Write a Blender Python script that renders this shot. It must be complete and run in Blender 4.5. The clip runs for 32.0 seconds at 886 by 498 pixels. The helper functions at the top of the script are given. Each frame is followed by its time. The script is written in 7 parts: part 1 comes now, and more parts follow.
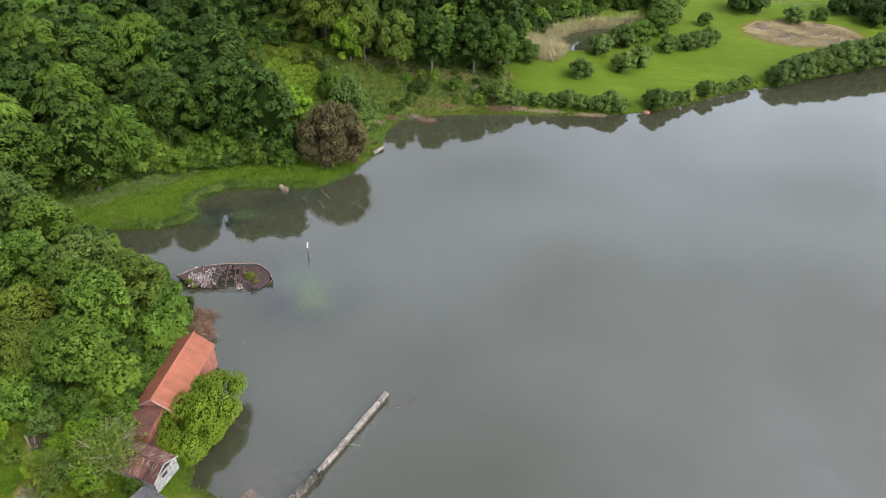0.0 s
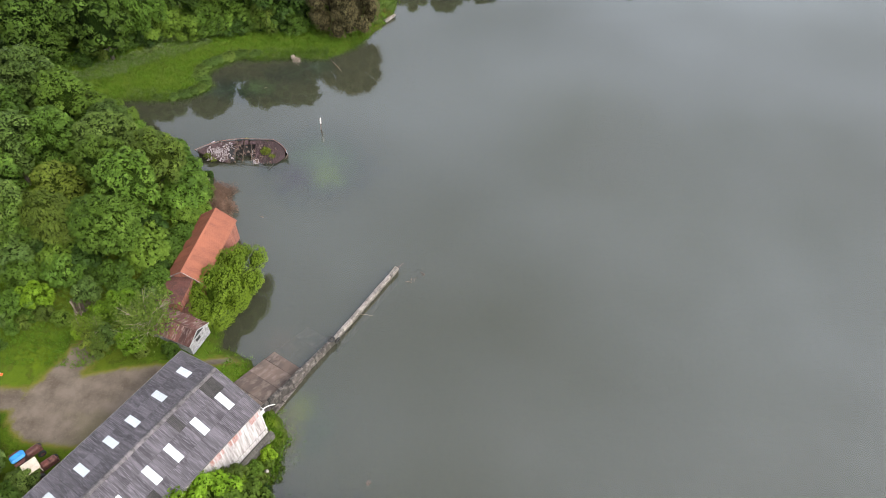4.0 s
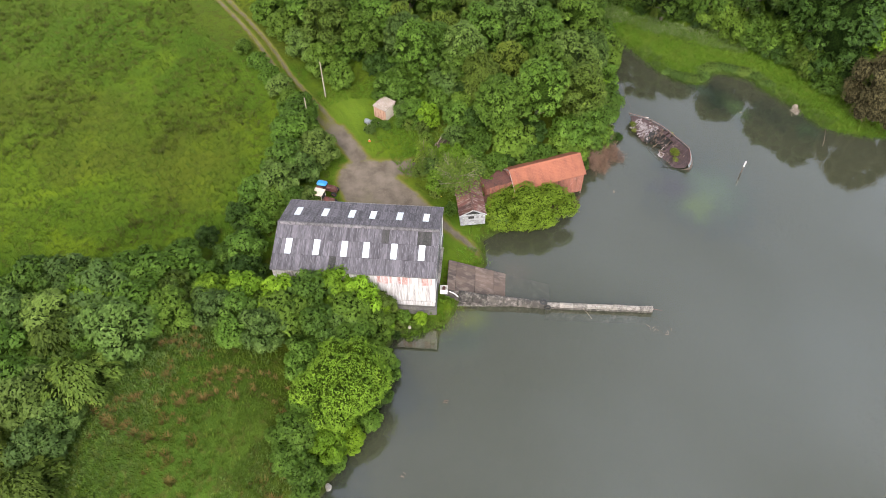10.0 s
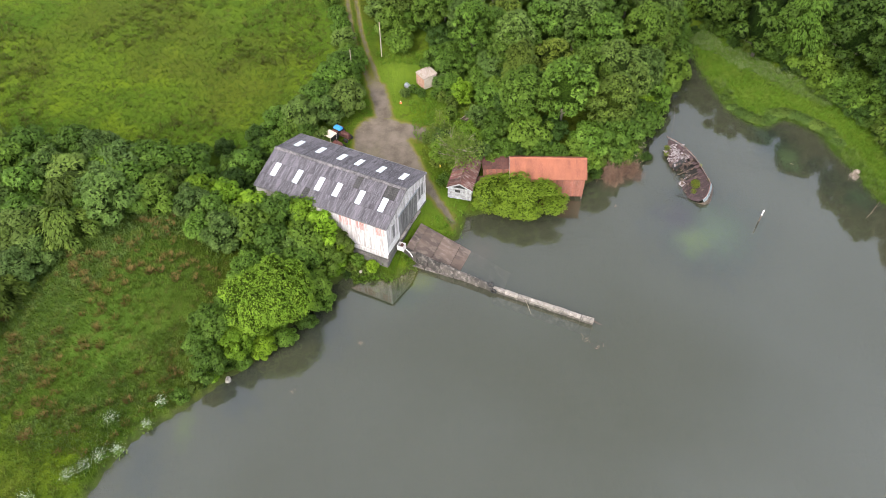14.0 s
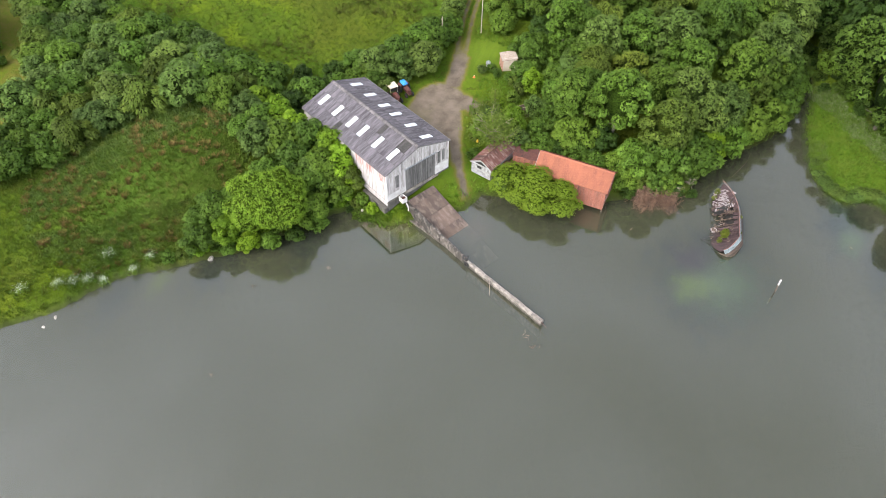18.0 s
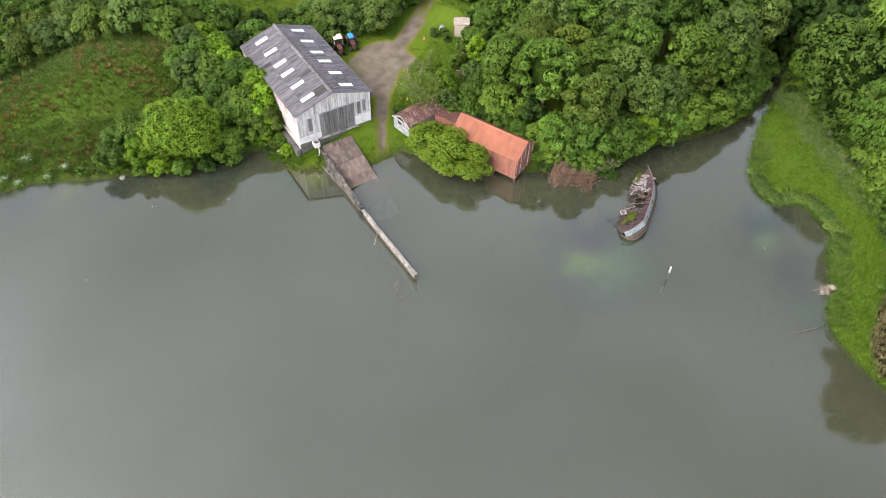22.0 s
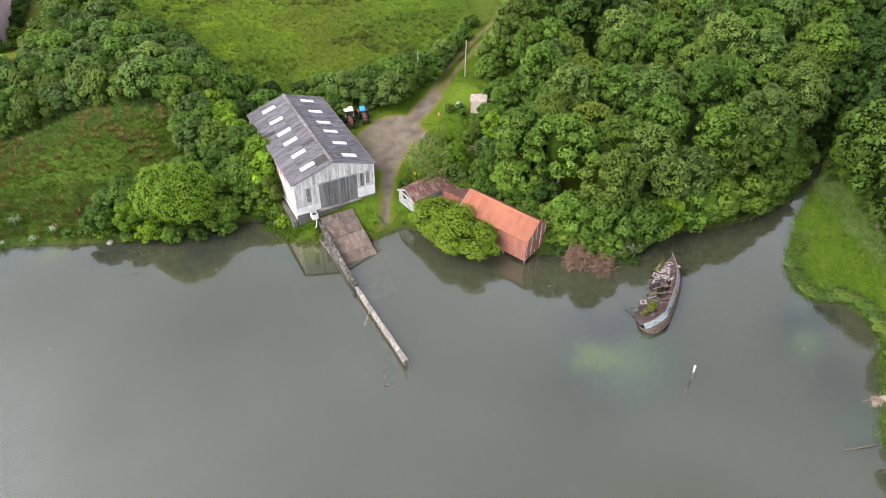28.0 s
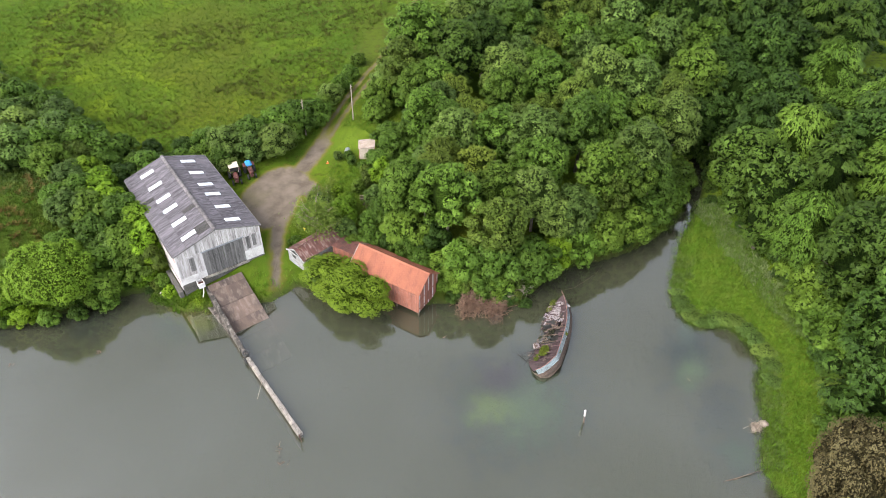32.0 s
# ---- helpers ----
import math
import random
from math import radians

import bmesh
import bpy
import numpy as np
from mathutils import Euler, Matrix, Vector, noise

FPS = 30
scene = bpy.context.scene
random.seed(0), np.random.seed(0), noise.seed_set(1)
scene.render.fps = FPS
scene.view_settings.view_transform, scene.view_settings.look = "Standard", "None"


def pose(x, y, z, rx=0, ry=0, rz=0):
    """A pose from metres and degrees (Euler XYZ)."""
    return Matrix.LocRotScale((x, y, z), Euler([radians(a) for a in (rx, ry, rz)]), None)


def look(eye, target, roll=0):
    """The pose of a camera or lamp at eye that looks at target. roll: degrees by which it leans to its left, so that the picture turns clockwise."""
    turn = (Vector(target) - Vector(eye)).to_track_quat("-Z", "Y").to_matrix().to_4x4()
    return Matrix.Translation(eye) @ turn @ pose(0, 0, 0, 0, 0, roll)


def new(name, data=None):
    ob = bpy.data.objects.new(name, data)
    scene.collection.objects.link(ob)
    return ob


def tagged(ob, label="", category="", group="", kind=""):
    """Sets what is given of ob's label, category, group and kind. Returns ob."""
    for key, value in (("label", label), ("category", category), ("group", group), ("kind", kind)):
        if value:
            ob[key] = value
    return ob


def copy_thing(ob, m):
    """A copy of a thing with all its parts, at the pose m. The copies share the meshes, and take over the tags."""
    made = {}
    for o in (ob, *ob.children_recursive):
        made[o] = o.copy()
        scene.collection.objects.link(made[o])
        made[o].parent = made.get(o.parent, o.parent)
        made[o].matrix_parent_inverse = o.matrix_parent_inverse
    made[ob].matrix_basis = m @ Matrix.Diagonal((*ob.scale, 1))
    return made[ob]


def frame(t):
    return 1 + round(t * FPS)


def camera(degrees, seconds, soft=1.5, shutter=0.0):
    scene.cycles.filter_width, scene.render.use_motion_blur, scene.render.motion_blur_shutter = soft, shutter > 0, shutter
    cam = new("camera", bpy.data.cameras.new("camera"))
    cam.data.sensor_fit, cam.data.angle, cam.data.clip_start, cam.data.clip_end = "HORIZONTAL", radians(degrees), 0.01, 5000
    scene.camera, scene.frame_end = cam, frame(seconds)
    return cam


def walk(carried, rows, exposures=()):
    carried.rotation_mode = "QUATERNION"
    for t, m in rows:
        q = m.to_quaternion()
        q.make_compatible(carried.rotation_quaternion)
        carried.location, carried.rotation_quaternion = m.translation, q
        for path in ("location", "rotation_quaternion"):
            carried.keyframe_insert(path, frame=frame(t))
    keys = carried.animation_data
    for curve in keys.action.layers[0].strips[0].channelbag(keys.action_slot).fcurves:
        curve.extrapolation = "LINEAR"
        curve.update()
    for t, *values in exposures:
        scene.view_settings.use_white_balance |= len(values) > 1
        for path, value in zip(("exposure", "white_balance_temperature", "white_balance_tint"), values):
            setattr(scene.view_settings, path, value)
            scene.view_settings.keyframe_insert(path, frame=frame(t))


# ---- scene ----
cam = camera(64.75, 32.0, soft=0.85)
# seconds, x, y, z, yaw, pitch, roll
PATH = [
    (0.0, 0.67, -0.63, 79.34, 1.90, -37.78, 1.18),
    (0.5, 0.61, -0.48, 80.40, 1.85, -37.76, 1.12),
    (1.0, 0.59, -0.47, 81.45, 1.81, -37.71, 1.14),
    (1.5, 0.60, -0.56, 82.42, 1.78, -37.69, 1.12),
    (2.0, 0.69, -0.90, 83.24, 1.82, -38.29, 1.03),
    (2.5, 0.95, -1.40, 84.08, 1.79, -43.50, 1.09),
    (3.0, 0.83, -1.20, 85.46, 1.45, -49.07, 1.50),
    (3.5, 0.71, -1.16, 86.22, 1.26, -49.94, 1.73),
    (5.5, 6.68, -1.21, 86.53, 17.39, -50.17, 0.46),
    (6.0, 9.27, -1.02, 86.34, 23.84, -50.07, 0.11),
    (6.5, 12.25, -0.48, 85.69, 35.06, -49.73, -0.48),
    (7.0, 15.80, 1.10, 85.68, 42.74, -49.70, -0.79),
    (7.5, 18.54, 2.28, 85.47, 44.12, -49.63, -0.71),
    (8.0, 21.71, 3.80, 85.24, 49.06, -49.42, -0.79),
    (8.5, 24.67, 5.74, 85.08, 55.58, -49.26, -0.94),
    (9.0, 27.65, 7.95, 84.94, 58.93, -49.17, -1.04),
    (9.5, 30.42, 10.10, 84.93, 61.42, -49.10, -0.92),
    (10.0, 33.14, 12.81, 84.87, 65.45, -49.02, -0.86),
    (10.5, 35.71, 15.44, 84.64, 70.09, -48.80, -0.87),
    (11.0, 38.08, 18.40, 84.45, 75.08, -48.69, -0.65),
    (11.5, 40.38, 21.59, 84.24, 79.89, -48.50, -0.72),
    (12.0, 42.36, 25.13, 84.35, 83.23, -48.55, -0.64),
    (12.5, 44.02, 28.36, 84.44, 83.41, -48.58, -0.50),
    (13.0, 45.74, 31.92, 84.33, 83.52, -48.51, -0.40),
    (13.5, 47.04, 35.34, 84.21, 84.03, -48.50, -0.31),
    (14.0, 48.33, 39.09, 84.13, 85.02, -48.46, -0.21),
    (14.5, 49.38, 42.71, 84.09, 87.28, -48.42, -0.08),
    (16.5, 51.91, 58.88, 83.85, 99.74, -48.46, 0.19),
    (17.0, 52.15, 63.05, 83.81, 102.73, -48.44, 0.33),
    (17.5, 52.03, 66.97, 83.86, 105.46, -48.48, 0.47),
    (18.0, 51.91, 71.21, 83.77, 108.40, -48.41, 0.62),
    (18.5, 51.50, 75.14, 83.84, 111.13, -48.46, 0.76),
    (19.0, 50.80, 79.48, 83.77, 112.24, -48.51, 0.89),
    (19.5, 50.21, 83.21, 83.12, 112.18, -48.46, 0.91),
    (20.0, 49.37, 87.26, 82.27, 112.09, -48.42, 1.02),
    (20.5, 48.15, 90.96, 81.74, 111.97, -48.55, 1.13),
    (21.0, 47.22, 94.48, 80.83, 111.96, -48.46, 1.32),
    (21.5, 46.78, 96.63, 79.85, 113.19, -48.36, 1.56),
    (22.0, 46.38, 98.08, 79.09, 116.43, -48.47, 2.03),
    (22.5, 46.37, 98.74, 78.17, 119.12, -48.11, 2.25),
    (23.0, 46.18, 98.92, 77.38, 119.97, -47.14, 2.30),
    (23.5, 46.20, 98.89, 76.65, 120.09, -44.51, 2.14),
    (24.0, 46.32, 98.86, 75.62, 120.28, -41.53, 1.87),
    (24.5, 46.41, 98.95, 74.71, 120.38, -41.04, 1.74),
    (25.0, 46.35, 98.97, 73.79, 120.45, -41.05, 1.66),
    (25.5, 46.33, 99.00, 72.85, 120.48, -41.07, 1.62),
    (27.5, 41.16, 99.72, 71.58, 121.00, -41.15, 1.20),
    (28.0, 38.66, 100.32, 71.58, 121.09, -41.15, 1.20),
    (28.5, 36.04, 100.85, 71.51, 121.09, -41.11, 1.19),
    (29.0, 32.99, 101.54, 71.57, 121.04, -41.07, 1.23),
    (29.5, 31.37, 102.03, 72.30, 120.66, -41.06, 1.47),
    (30.0, 30.88, 102.30, 73.37, 120.54, -41.07, 1.60),
    (30.5, 30.80, 102.39, 74.33, 120.53, -41.06, 1.66),
    (31.0, 30.89, 102.53, 75.36, 120.53, -41.07, 1.73),
    (31.5, 30.93, 102.51, 76.48, 120.43, -41.10, 1.70),
    (32.0, 30.80, 103.13, 77.70, 113.78, -41.02, 1.35),
]
EXPOSURE = 1.77
walk(cam, [(t, pose(x, y, z, 90 + p, 0, w) @ pose(0, 0, 0, 0, 0, r)) for t, x, y, z, w, p, r in PATH], [(0.0, EXPOSURE - 0.32), (4.5, EXPOSURE - 0.35), (10.0, EXPOSURE - 0.16), (18.0, EXPOSURE), (25.0, EXPOSURE + 0.02), (32.0, EXPOSURE + 0.08)])

# ---- world and light ----
world = bpy.data.worlds.new("overcast_sky")
scene.world = world
world.use_nodes = True
wn, wl = world.node_tree.nodes, world.node_tree.links
wn.clear()
SUN_EL, SUN_AZ, BRIGHT_AZ = 50.0, 130.0, 58.0
sky = wn.new("ShaderNodeTexSky")
sky.sky_type, sky.sun_disc = "NISHITA", False
sky.sun_elevation, sky.sun_rotation = radians(SUN_EL), radians(SUN_AZ)
sky.air_density, sky.dust_density = 1.0, 3.0
grey = wn.new("ShaderNodeHueSaturation")
grey.inputs["Saturation"].default_value = 0.42
wl.new(sky.outputs[0], grey.inputs["Color"])
wco = wn.new("ShaderNodeTexCoord")
wmap = wn.new("ShaderNodeMapping")
wmap.inputs["Scale"].default_value = (1.0, 1.0, 2.2)
wl.new(wco.outputs["Generated"], wmap.inputs["Vector"])
cloud = wn.new("ShaderNodeTexNoise")
cloud.inputs["Scale"].default_value, cloud.inputs["Detail"].default_value = 2.1, 5.0
cloud.inputs["Roughness"].default_value = 0.5
wl.new(wmap.outputs[0], cloud.inputs["Vector"])
cramp = wn.new("ShaderNodeMapRange")
cramp.inputs["From Min"].default_value, cramp.inputs["From Max"].default_value = 0.3, 0.7
cramp.inputs["To Min"].default_value, cramp.inputs["To Max"].default_value = 0.65, 1.4
wl.new(cloud.outputs["Fac"], cramp.inputs["Value"])
# the cloud is thinner towards the north-east and low down
side = wn.new("ShaderNodeVectorMath")
side.operation = "DOT_PRODUCT"
side.inputs[1].default_value = (0.68 * math.sin(radians(BRIGHT_AZ)), 0.68 * math.cos(radians(BRIGHT_AZ)), -1.3)
wl.new(wco.outputs["Generated"], side.inputs[0])
sidef = wn.new("ShaderNodeMath")
sidef.operation = "MULTIPLY_ADD"
sidef.inputs[1].default_value, sidef.inputs[2].default_value = 0.75, 1.98
wl.new(side.outputs["Value"], sidef.inputs[0])
both = wn.new("ShaderNodeMath")
both.operation = "MULTIPLY"
wl.new(sidef.outputs[0], both.inputs[0])
wl.new(cramp.outputs[0], both.inputs[1])
cmul = wn.new("ShaderNodeVectorMath")
cmul.operation = "SCALE"
wl.new(grey.outputs[0], cmul.inputs[0])
wl.new(both.outputs[0], cmul.inputs["Scale"])
wbg = wn.new("ShaderNodeBackground")
wbg.inputs["Strength"].default_value = 0.15
wl.new(cmul.outputs[0], wbg.inputs["Color"])
wout = wn.new("ShaderNodeOutputWorld")
wl.new(wbg.outputs[0], wout.inputs["Surface"])

sun = new("sun", bpy.data.lights.new("sun", "SUN"))
sun.data.energy, sun.data.angle, sun.data.color = 0.5, radians(25), (1.0, 0.97, 0.92)
_az, _el = radians(SUN_AZ), radians(SUN_EL)
sun.matrix_world = look(Vector((math.sin(_az) * math.cos(_el), math.cos(_az) * math.cos(_el), math.sin(_el))) * 300, (0, 0, 0))


# ---- materials ----
class Mat:
    """A small builder of node materials."""

    def __init__(self, name, rough=0.8, metal=0.0, spec=0.3):
        self.m = bpy.data.materials.new(name)
        self.m.use_nodes = True
        self.n, self.l = self.m.node_tree.nodes, self.m.node_tree.links
        self.b = self.n["Principled BSDF"]
        self.b.inputs["Roughness"].default_value = rough
        self.b.inputs["Metallic"].default_value = metal
        self.b.inputs["Specular IOR Level"].default_value = spec
        self.co = self.n.new("ShaderNodeTexCoord")
        self.shift = False

    def noise(self, scale, detail=4.0, rough=0.55, stretch=(1, 1, 1), space="Object", seed=0.0):
        mp = self.n.new("ShaderNodeMapping")
        mp.inputs["Scale"].default_value = stretch
        mp.inputs["Location"].default_value = (seed, seed * 0.7, seed * 0.3)
        src = self.co.outputs[space]
        if self.shift:
            mv = self.n.new("ShaderNodeVectorMath")
            mv.operation = "MULTIPLY_ADD"
            mv.inputs[1].default_value = (53.0, 31.0, 17.0)
            self.l.new(self.obj_random(), mv.inputs[0])
            self.l.new(src, mv.inputs[2])
            src = mv.outputs[0]
        self.l.new(src, mp.inputs["Vector"])
        t = self.n.new("ShaderNodeTexNoise")
        t.inputs["Scale"].default_value, t.inputs["Detail"].default_value, t.inputs["Roughness"].default_value = scale, detail, rough
        self.l.new(mp.outputs[0], t.inputs["Vector"])
        return t.outputs["Fac"]

    def range(self, v, a, b, c=0.0, d=1.0):
        r = self.n.new("ShaderNodeMapRange")
        for k, x in zip(("From Min", "From Max", "To Min", "To Max"), (a, b, c, d)):
            r.inputs[k].default_value = x
        self.l.new(v, r.inputs["Value"])
        return r.outputs[0]

    def mix(self, f, a, b, mode="MIX"):
        x = self.n.new("ShaderNodeMix")
        x.data_type, x.blend_type = "RGBA", mode
        for sock, v in ((x.inputs[0], f), (x.inputs[6], a), (x.inputs[7], b)):
            if isinstance(v, (int, float)):
                sock.default_value = v
            elif isinstance(v, tuple):
                sock.default_value = (*v, 1.0)
            else:
                self.l.new(v, sock)
        return x.outputs[2]

    def math(self, op, a, b=0.0, c=0.0):
        x = self.n.new("ShaderNodeMath")
        x.operation = op
        for sock, v in zip(x.inputs, (a, b, c)):
            if isinstance(v, (int, float)):
                sock.default_value = v
            else:
                self.l.new(v, sock)
        return x.outputs[0]

    def scale(self, c, f):
        x = self.n.new("ShaderNodeVectorMath")
        x.operation = "SCALE"
        self.l.new(c, x.inputs[0])
        self.l.new(f, x.inputs["Scale"])
        return x.outputs[0]

    def attr(self, name):
        a = self.n.new("ShaderNodeAttribute")
        a.attribute_name = name
        s = self.n.new("ShaderNodeSeparateColor")
        self.l.new(a.outputs["Color"], s.inputs[0])
        return s.outputs[0], s.outputs[1], s.outputs[2], a.outputs["Alpha"]

    def obj_random(self):
        return self.n.new("ShaderNodeObjectInfo").outputs["Random"]

    def island(self):
        return self.n.new("ShaderNodeNewGeometry").outputs["Random Per Island"]

    def color(self, c):
        if isinstance(c, tuple):
            self.b.inputs["Base Color"].default_value = (*c, 1.0)
        else:
            self.l.new(c, self.b.inputs["Base Color"])
        return self

    def bump(self, v, dist=0.02, strength=0.6):
        bp = self.n.new("ShaderNodeBump")
        bp.inputs["Distance"].default_value, bp.inputs["Strength"].default_value = dist, strength
        self.l.new(v, bp.inputs["Height"])
        self.l.new(bp.outputs[0], self.b.inputs["Normal"])
        return self


def worn(name, base, dark, light, scale=1.5, rough=0.85, metal=0.0, stretch=(1, 1, 1), relief=0.01, vary=0.25, grain=14.0, spec=0.3):
    """A weathered surface: stains at a large scale, grain at a fine one, and a shade of its own for each piece."""
    k = Mat(name, rough, metal, spec)
    k.shift = True
    big = k.range(k.noise(scale, 5, 0.6, stretch), 0.35, 0.65)
    fine = k.noise(scale * grain, 3, 0.6, stretch, seed=4.0)
    c = k.mix(big, dark, base)
    c = k.mix(k.range(fine, 0.5, 0.72), c, light)
    c = k.scale(c, k.range(k.obj_random(), 0, 1, 1 - vary, 1 + vary))
    k.color(c).bump(fine, relief)
    return k.m


def leafy(name, a, b, tip, tree_vary=0.3, ragged=0.0, sheen=0.1, rough=0.7):
    """Foliage: colour differs from leaf to leaf, from spray to spray and from plant to plant; ragged cuts each spray of leaves into leaflets."""
    k = Mat(name, rough, 0.0, sheen)
    fine = k.noise(3.0, 2, 0.6, seed=2.0)
    c = k.mix(k.math("MULTIPLY_ADD", k.range(fine, 0.36, 0.64), 0.5, k.math("MULTIPLY", k.island(), 0.5)), a, b)
    c = k.mix(k.range(k.noise(0.5, 3, 0.6), 0.5, 0.72), c, tip)
    if ragged or sheen > 0.1:
        # some plants lean to yellow, some to grey
        own = k.math("FRACT", k.math("MULTIPLY", k.obj_random(), 7.31))
        c = k.mix(k.range(own, 0.55, 1.0, 0.0, 0.4), c, (tip[0] * 1.05, tip[1] * 0.92, tip[2] * 0.7))
        c = k.mix(k.range(own, 0.4, 0.0, 0.0, 0.3), c, (b[0] * 0.85, b[1] * 0.88, b[2] * 1.3))
    c = k.scale(c, k.range(k.obj_random(), 0, 1, 1 - tree_vary, 1 + tree_vary))
    k.color(c)
    tr = k.n.new("ShaderNodeBsdfTranslucent")
    k.l.new(c, tr.inputs["Color"])
    ms = k.n.new("ShaderNodeMixShader")
    ms.inputs[0].default_value = 0.25
    k.l.new(k.b.outputs[0], ms.inputs[1])
    k.l.new(tr.outputs[0], ms.inputs[2])
    out = ms.outputs[0]
    if ragged:
        hole = k.math("GREATER_THAN", k.noise(ragged, 2, 0.5, seed=9.0), 0.56)
        clear = k.n.new("ShaderNodeBsdfTransparent")
        cut = k.n.new("ShaderNodeMixShader")
        k.l.new(hole, cut.inputs[0])
        k.l.new(out, cut.inputs[1])
        k.l.new(clear.outputs[0], cut.inputs[2])
        out = cut.outputs[0]
    k.l.new(out, k.n["Material Output"].inputs["Surface"])
    return k.m


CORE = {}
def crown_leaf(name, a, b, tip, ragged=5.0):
    """Leaf material of a crown, with a darkened copy of its colours that paints shade inside it."""
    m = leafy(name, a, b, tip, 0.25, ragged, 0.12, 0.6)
    k = Mat(name + "_painted_shade", 0.9, 0.0, 0.05)
    # leaf colours darkened: shade between the leaf clumps is put into the core
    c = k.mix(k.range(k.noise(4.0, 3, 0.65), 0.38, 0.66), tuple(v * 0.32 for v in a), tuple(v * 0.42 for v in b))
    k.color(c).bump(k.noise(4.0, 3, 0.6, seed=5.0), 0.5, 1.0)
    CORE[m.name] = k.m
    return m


LEAF_MID = crown_leaf("leaf_mid_green", (0.024, 0.048, 0.004), (0.070, 0.126, 0.013), (0.115, 0.188, 0.026))
LEAF_DARK = crown_leaf("leaf_dark_green", (0.011, 0.024, 0.003), (0.034, 0.066, 0.008), (0.056, 0.100, 0.014))
LEAF_LIME = crown_leaf("leaf_lime_green", (0.048, 0.092, 0.003), (0.108, 0.190, 0.009), (0.158, 0.258, 0.018))
LEAF_OLIVE = crown_leaf("leaf_olive_green", (0.030, 0.048, 0.005), (0.082, 0.120, 0.014), (0.130, 0.174, 0.025))
LEAF_GREY = crown_leaf("leaf_grey_green", (0.029, 0.052, 0.008), (0.080, 0.130, 0.024), (0.128, 0.188, 0.042))
LEAF_FRESH = crown_leaf("leaf_fresh_yellow_green", (0.046, 0.084, 0.004), (0.100, 0.164, 0.011), (0.142, 0.216, 0.019))
LEAF_BROWN = crown_leaf("leaf_brown", (0.036, 0.031, 0.012), (0.088, 0.072, 0.031), (0.118, 0.102, 0.046))
BARK = worn("bark", (0.12, 0.1, 0.075), (0.05, 0.042, 0.032), (0.2, 0.18, 0.15), 1.2, 0.95, stretch=(3, 3, 0.6))
DEADWOOD = worn("dead_wood", (0.22, 0.18, 0.14), (0.11, 0.08, 0.06), (0.36, 0.31, 0.26), 0.9, 0.95)
ROOFING = worn("fibre_cement_sheet", (0.1, 0.09, 0.098), (0.042, 0.037, 0.041), (0.15, 0.136, 0.15), 0.5, 0.9, stretch=(3.2, 0.28, 1), vary=0.13, grain=7.0)
MOSSROOF = worn("sooty_mossed_sheet", (0.04, 0.036, 0.036), (0.02, 0.019, 0.017), (0.075, 0.07, 0.06), 0.6, 0.95, stretch=(3.2, 0.4, 1), vary=0.1)
RIDGEGREY = worn("lichened_ridge", (0.105, 0.092, 0.095), (0.03, 0.027, 0.027), (0.2, 0.182, 0.18), 1.6, 0.92, vary=0.25)
SKYLIGHT = worn("rooflight_sheet", (0.5, 0.52, 0.54), (0.43, 0.45, 0.47), (0.56, 0.58, 0.6), 0.8, 0.4, vary=0.05)
WHITEWALL = worn("weathered_white_cladding", (0.42, 0.39, 0.375), (0.2, 0.172, 0.16), (0.5, 0.475, 0.465), 0.9, 0.85, stretch=(3.4, 3.4, 0.22), vary=0.07, grain=5.0)
STAINWALL = worn("rust_stained_white_cladding", (0.36, 0.26, 0.245), (0.22, 0.085, 0.065), (0.42, 0.38, 0.37), 0.9, 0.85, stretch=(2.5, 2.5, 0.3), vary=0.06)
DOORWOOD = worn("grey_weathered_boards", (0.13, 0.12, 0.112), (0.045, 0.042, 0.04), (0.22, 0.21, 0.2), 1.0, 0.9, stretch=(4, 4, 0.2), vary=0.35)
CONCRETE = worn("stained_concrete", (0.1, 0.07, 0.055), (0.045, 0.034, 0.029), (0.135, 0.105, 0.087), 0.5, 0.92, stretch=(1.0, 0.45, 1), vary=0.22, grain=3.0, relief=0.004)
GREYCONCRETE = worn("grey_concrete", (0.085, 0.078, 0.068), (0.04, 0.036, 0.03), (0.14, 0.13, 0.118), 0.7, 0.92, vary=0.1)
PIERWALL = worn("dark_stained_pier_wall", (0.07, 0.058, 0.05), (0.022, 0.02, 0.017), (0.15, 0.13, 0.115), 0.9, 0.92, stretch=(1, 0.7, 0.5), vary=0.22, grain=2.6, relief=0.006)
PALECONCRETE = worn("pale_concrete", (0.2, 0.172, 0.146), (0.05, 0.042, 0.036), (0.34, 0.31, 0.28), 1.0, 0.92, vary=0.15)
RUSTORANGE = worn("orange_painted_iron", (0.19, 0.064, 0.034), (0.13, 0.042, 0.024), (0.215, 0.082, 0.047), 0.5, 0.8, stretch=(1.2, 0.6, 1), vary=0.12)
RUSTDARK = worn("dark_rusted_iron", (0.088, 0.034, 0.026), (0.038, 0.018, 0.016), (0.15, 0.07, 0.055), 0.6, 0.85, vary=0.15)
RUSTBOARD = worn("red_brown_boards", (0.21, 0.07, 0.042), (0.11, 0.042, 0.029), (0.27, 0.15, 0.12), 0.8, 0.85, stretch=(3, 3, 0.5), vary=0.2)
OLDWHITE = worn("peeling_white_boards", (0.27, 0.265, 0.26), (0.11, 0.1, 0.095), (0.4, 0.4, 0.4), 0.9, 0.85, stretch=(1, 1, 3), vary=0.15)
PINKWALL = worn("faded_pink_render", (0.4, 0.235, 0.16), (0.27, 0.15, 0.1), (0.48, 0.34, 0.26), 0.8, 0.85, vary=0.06)
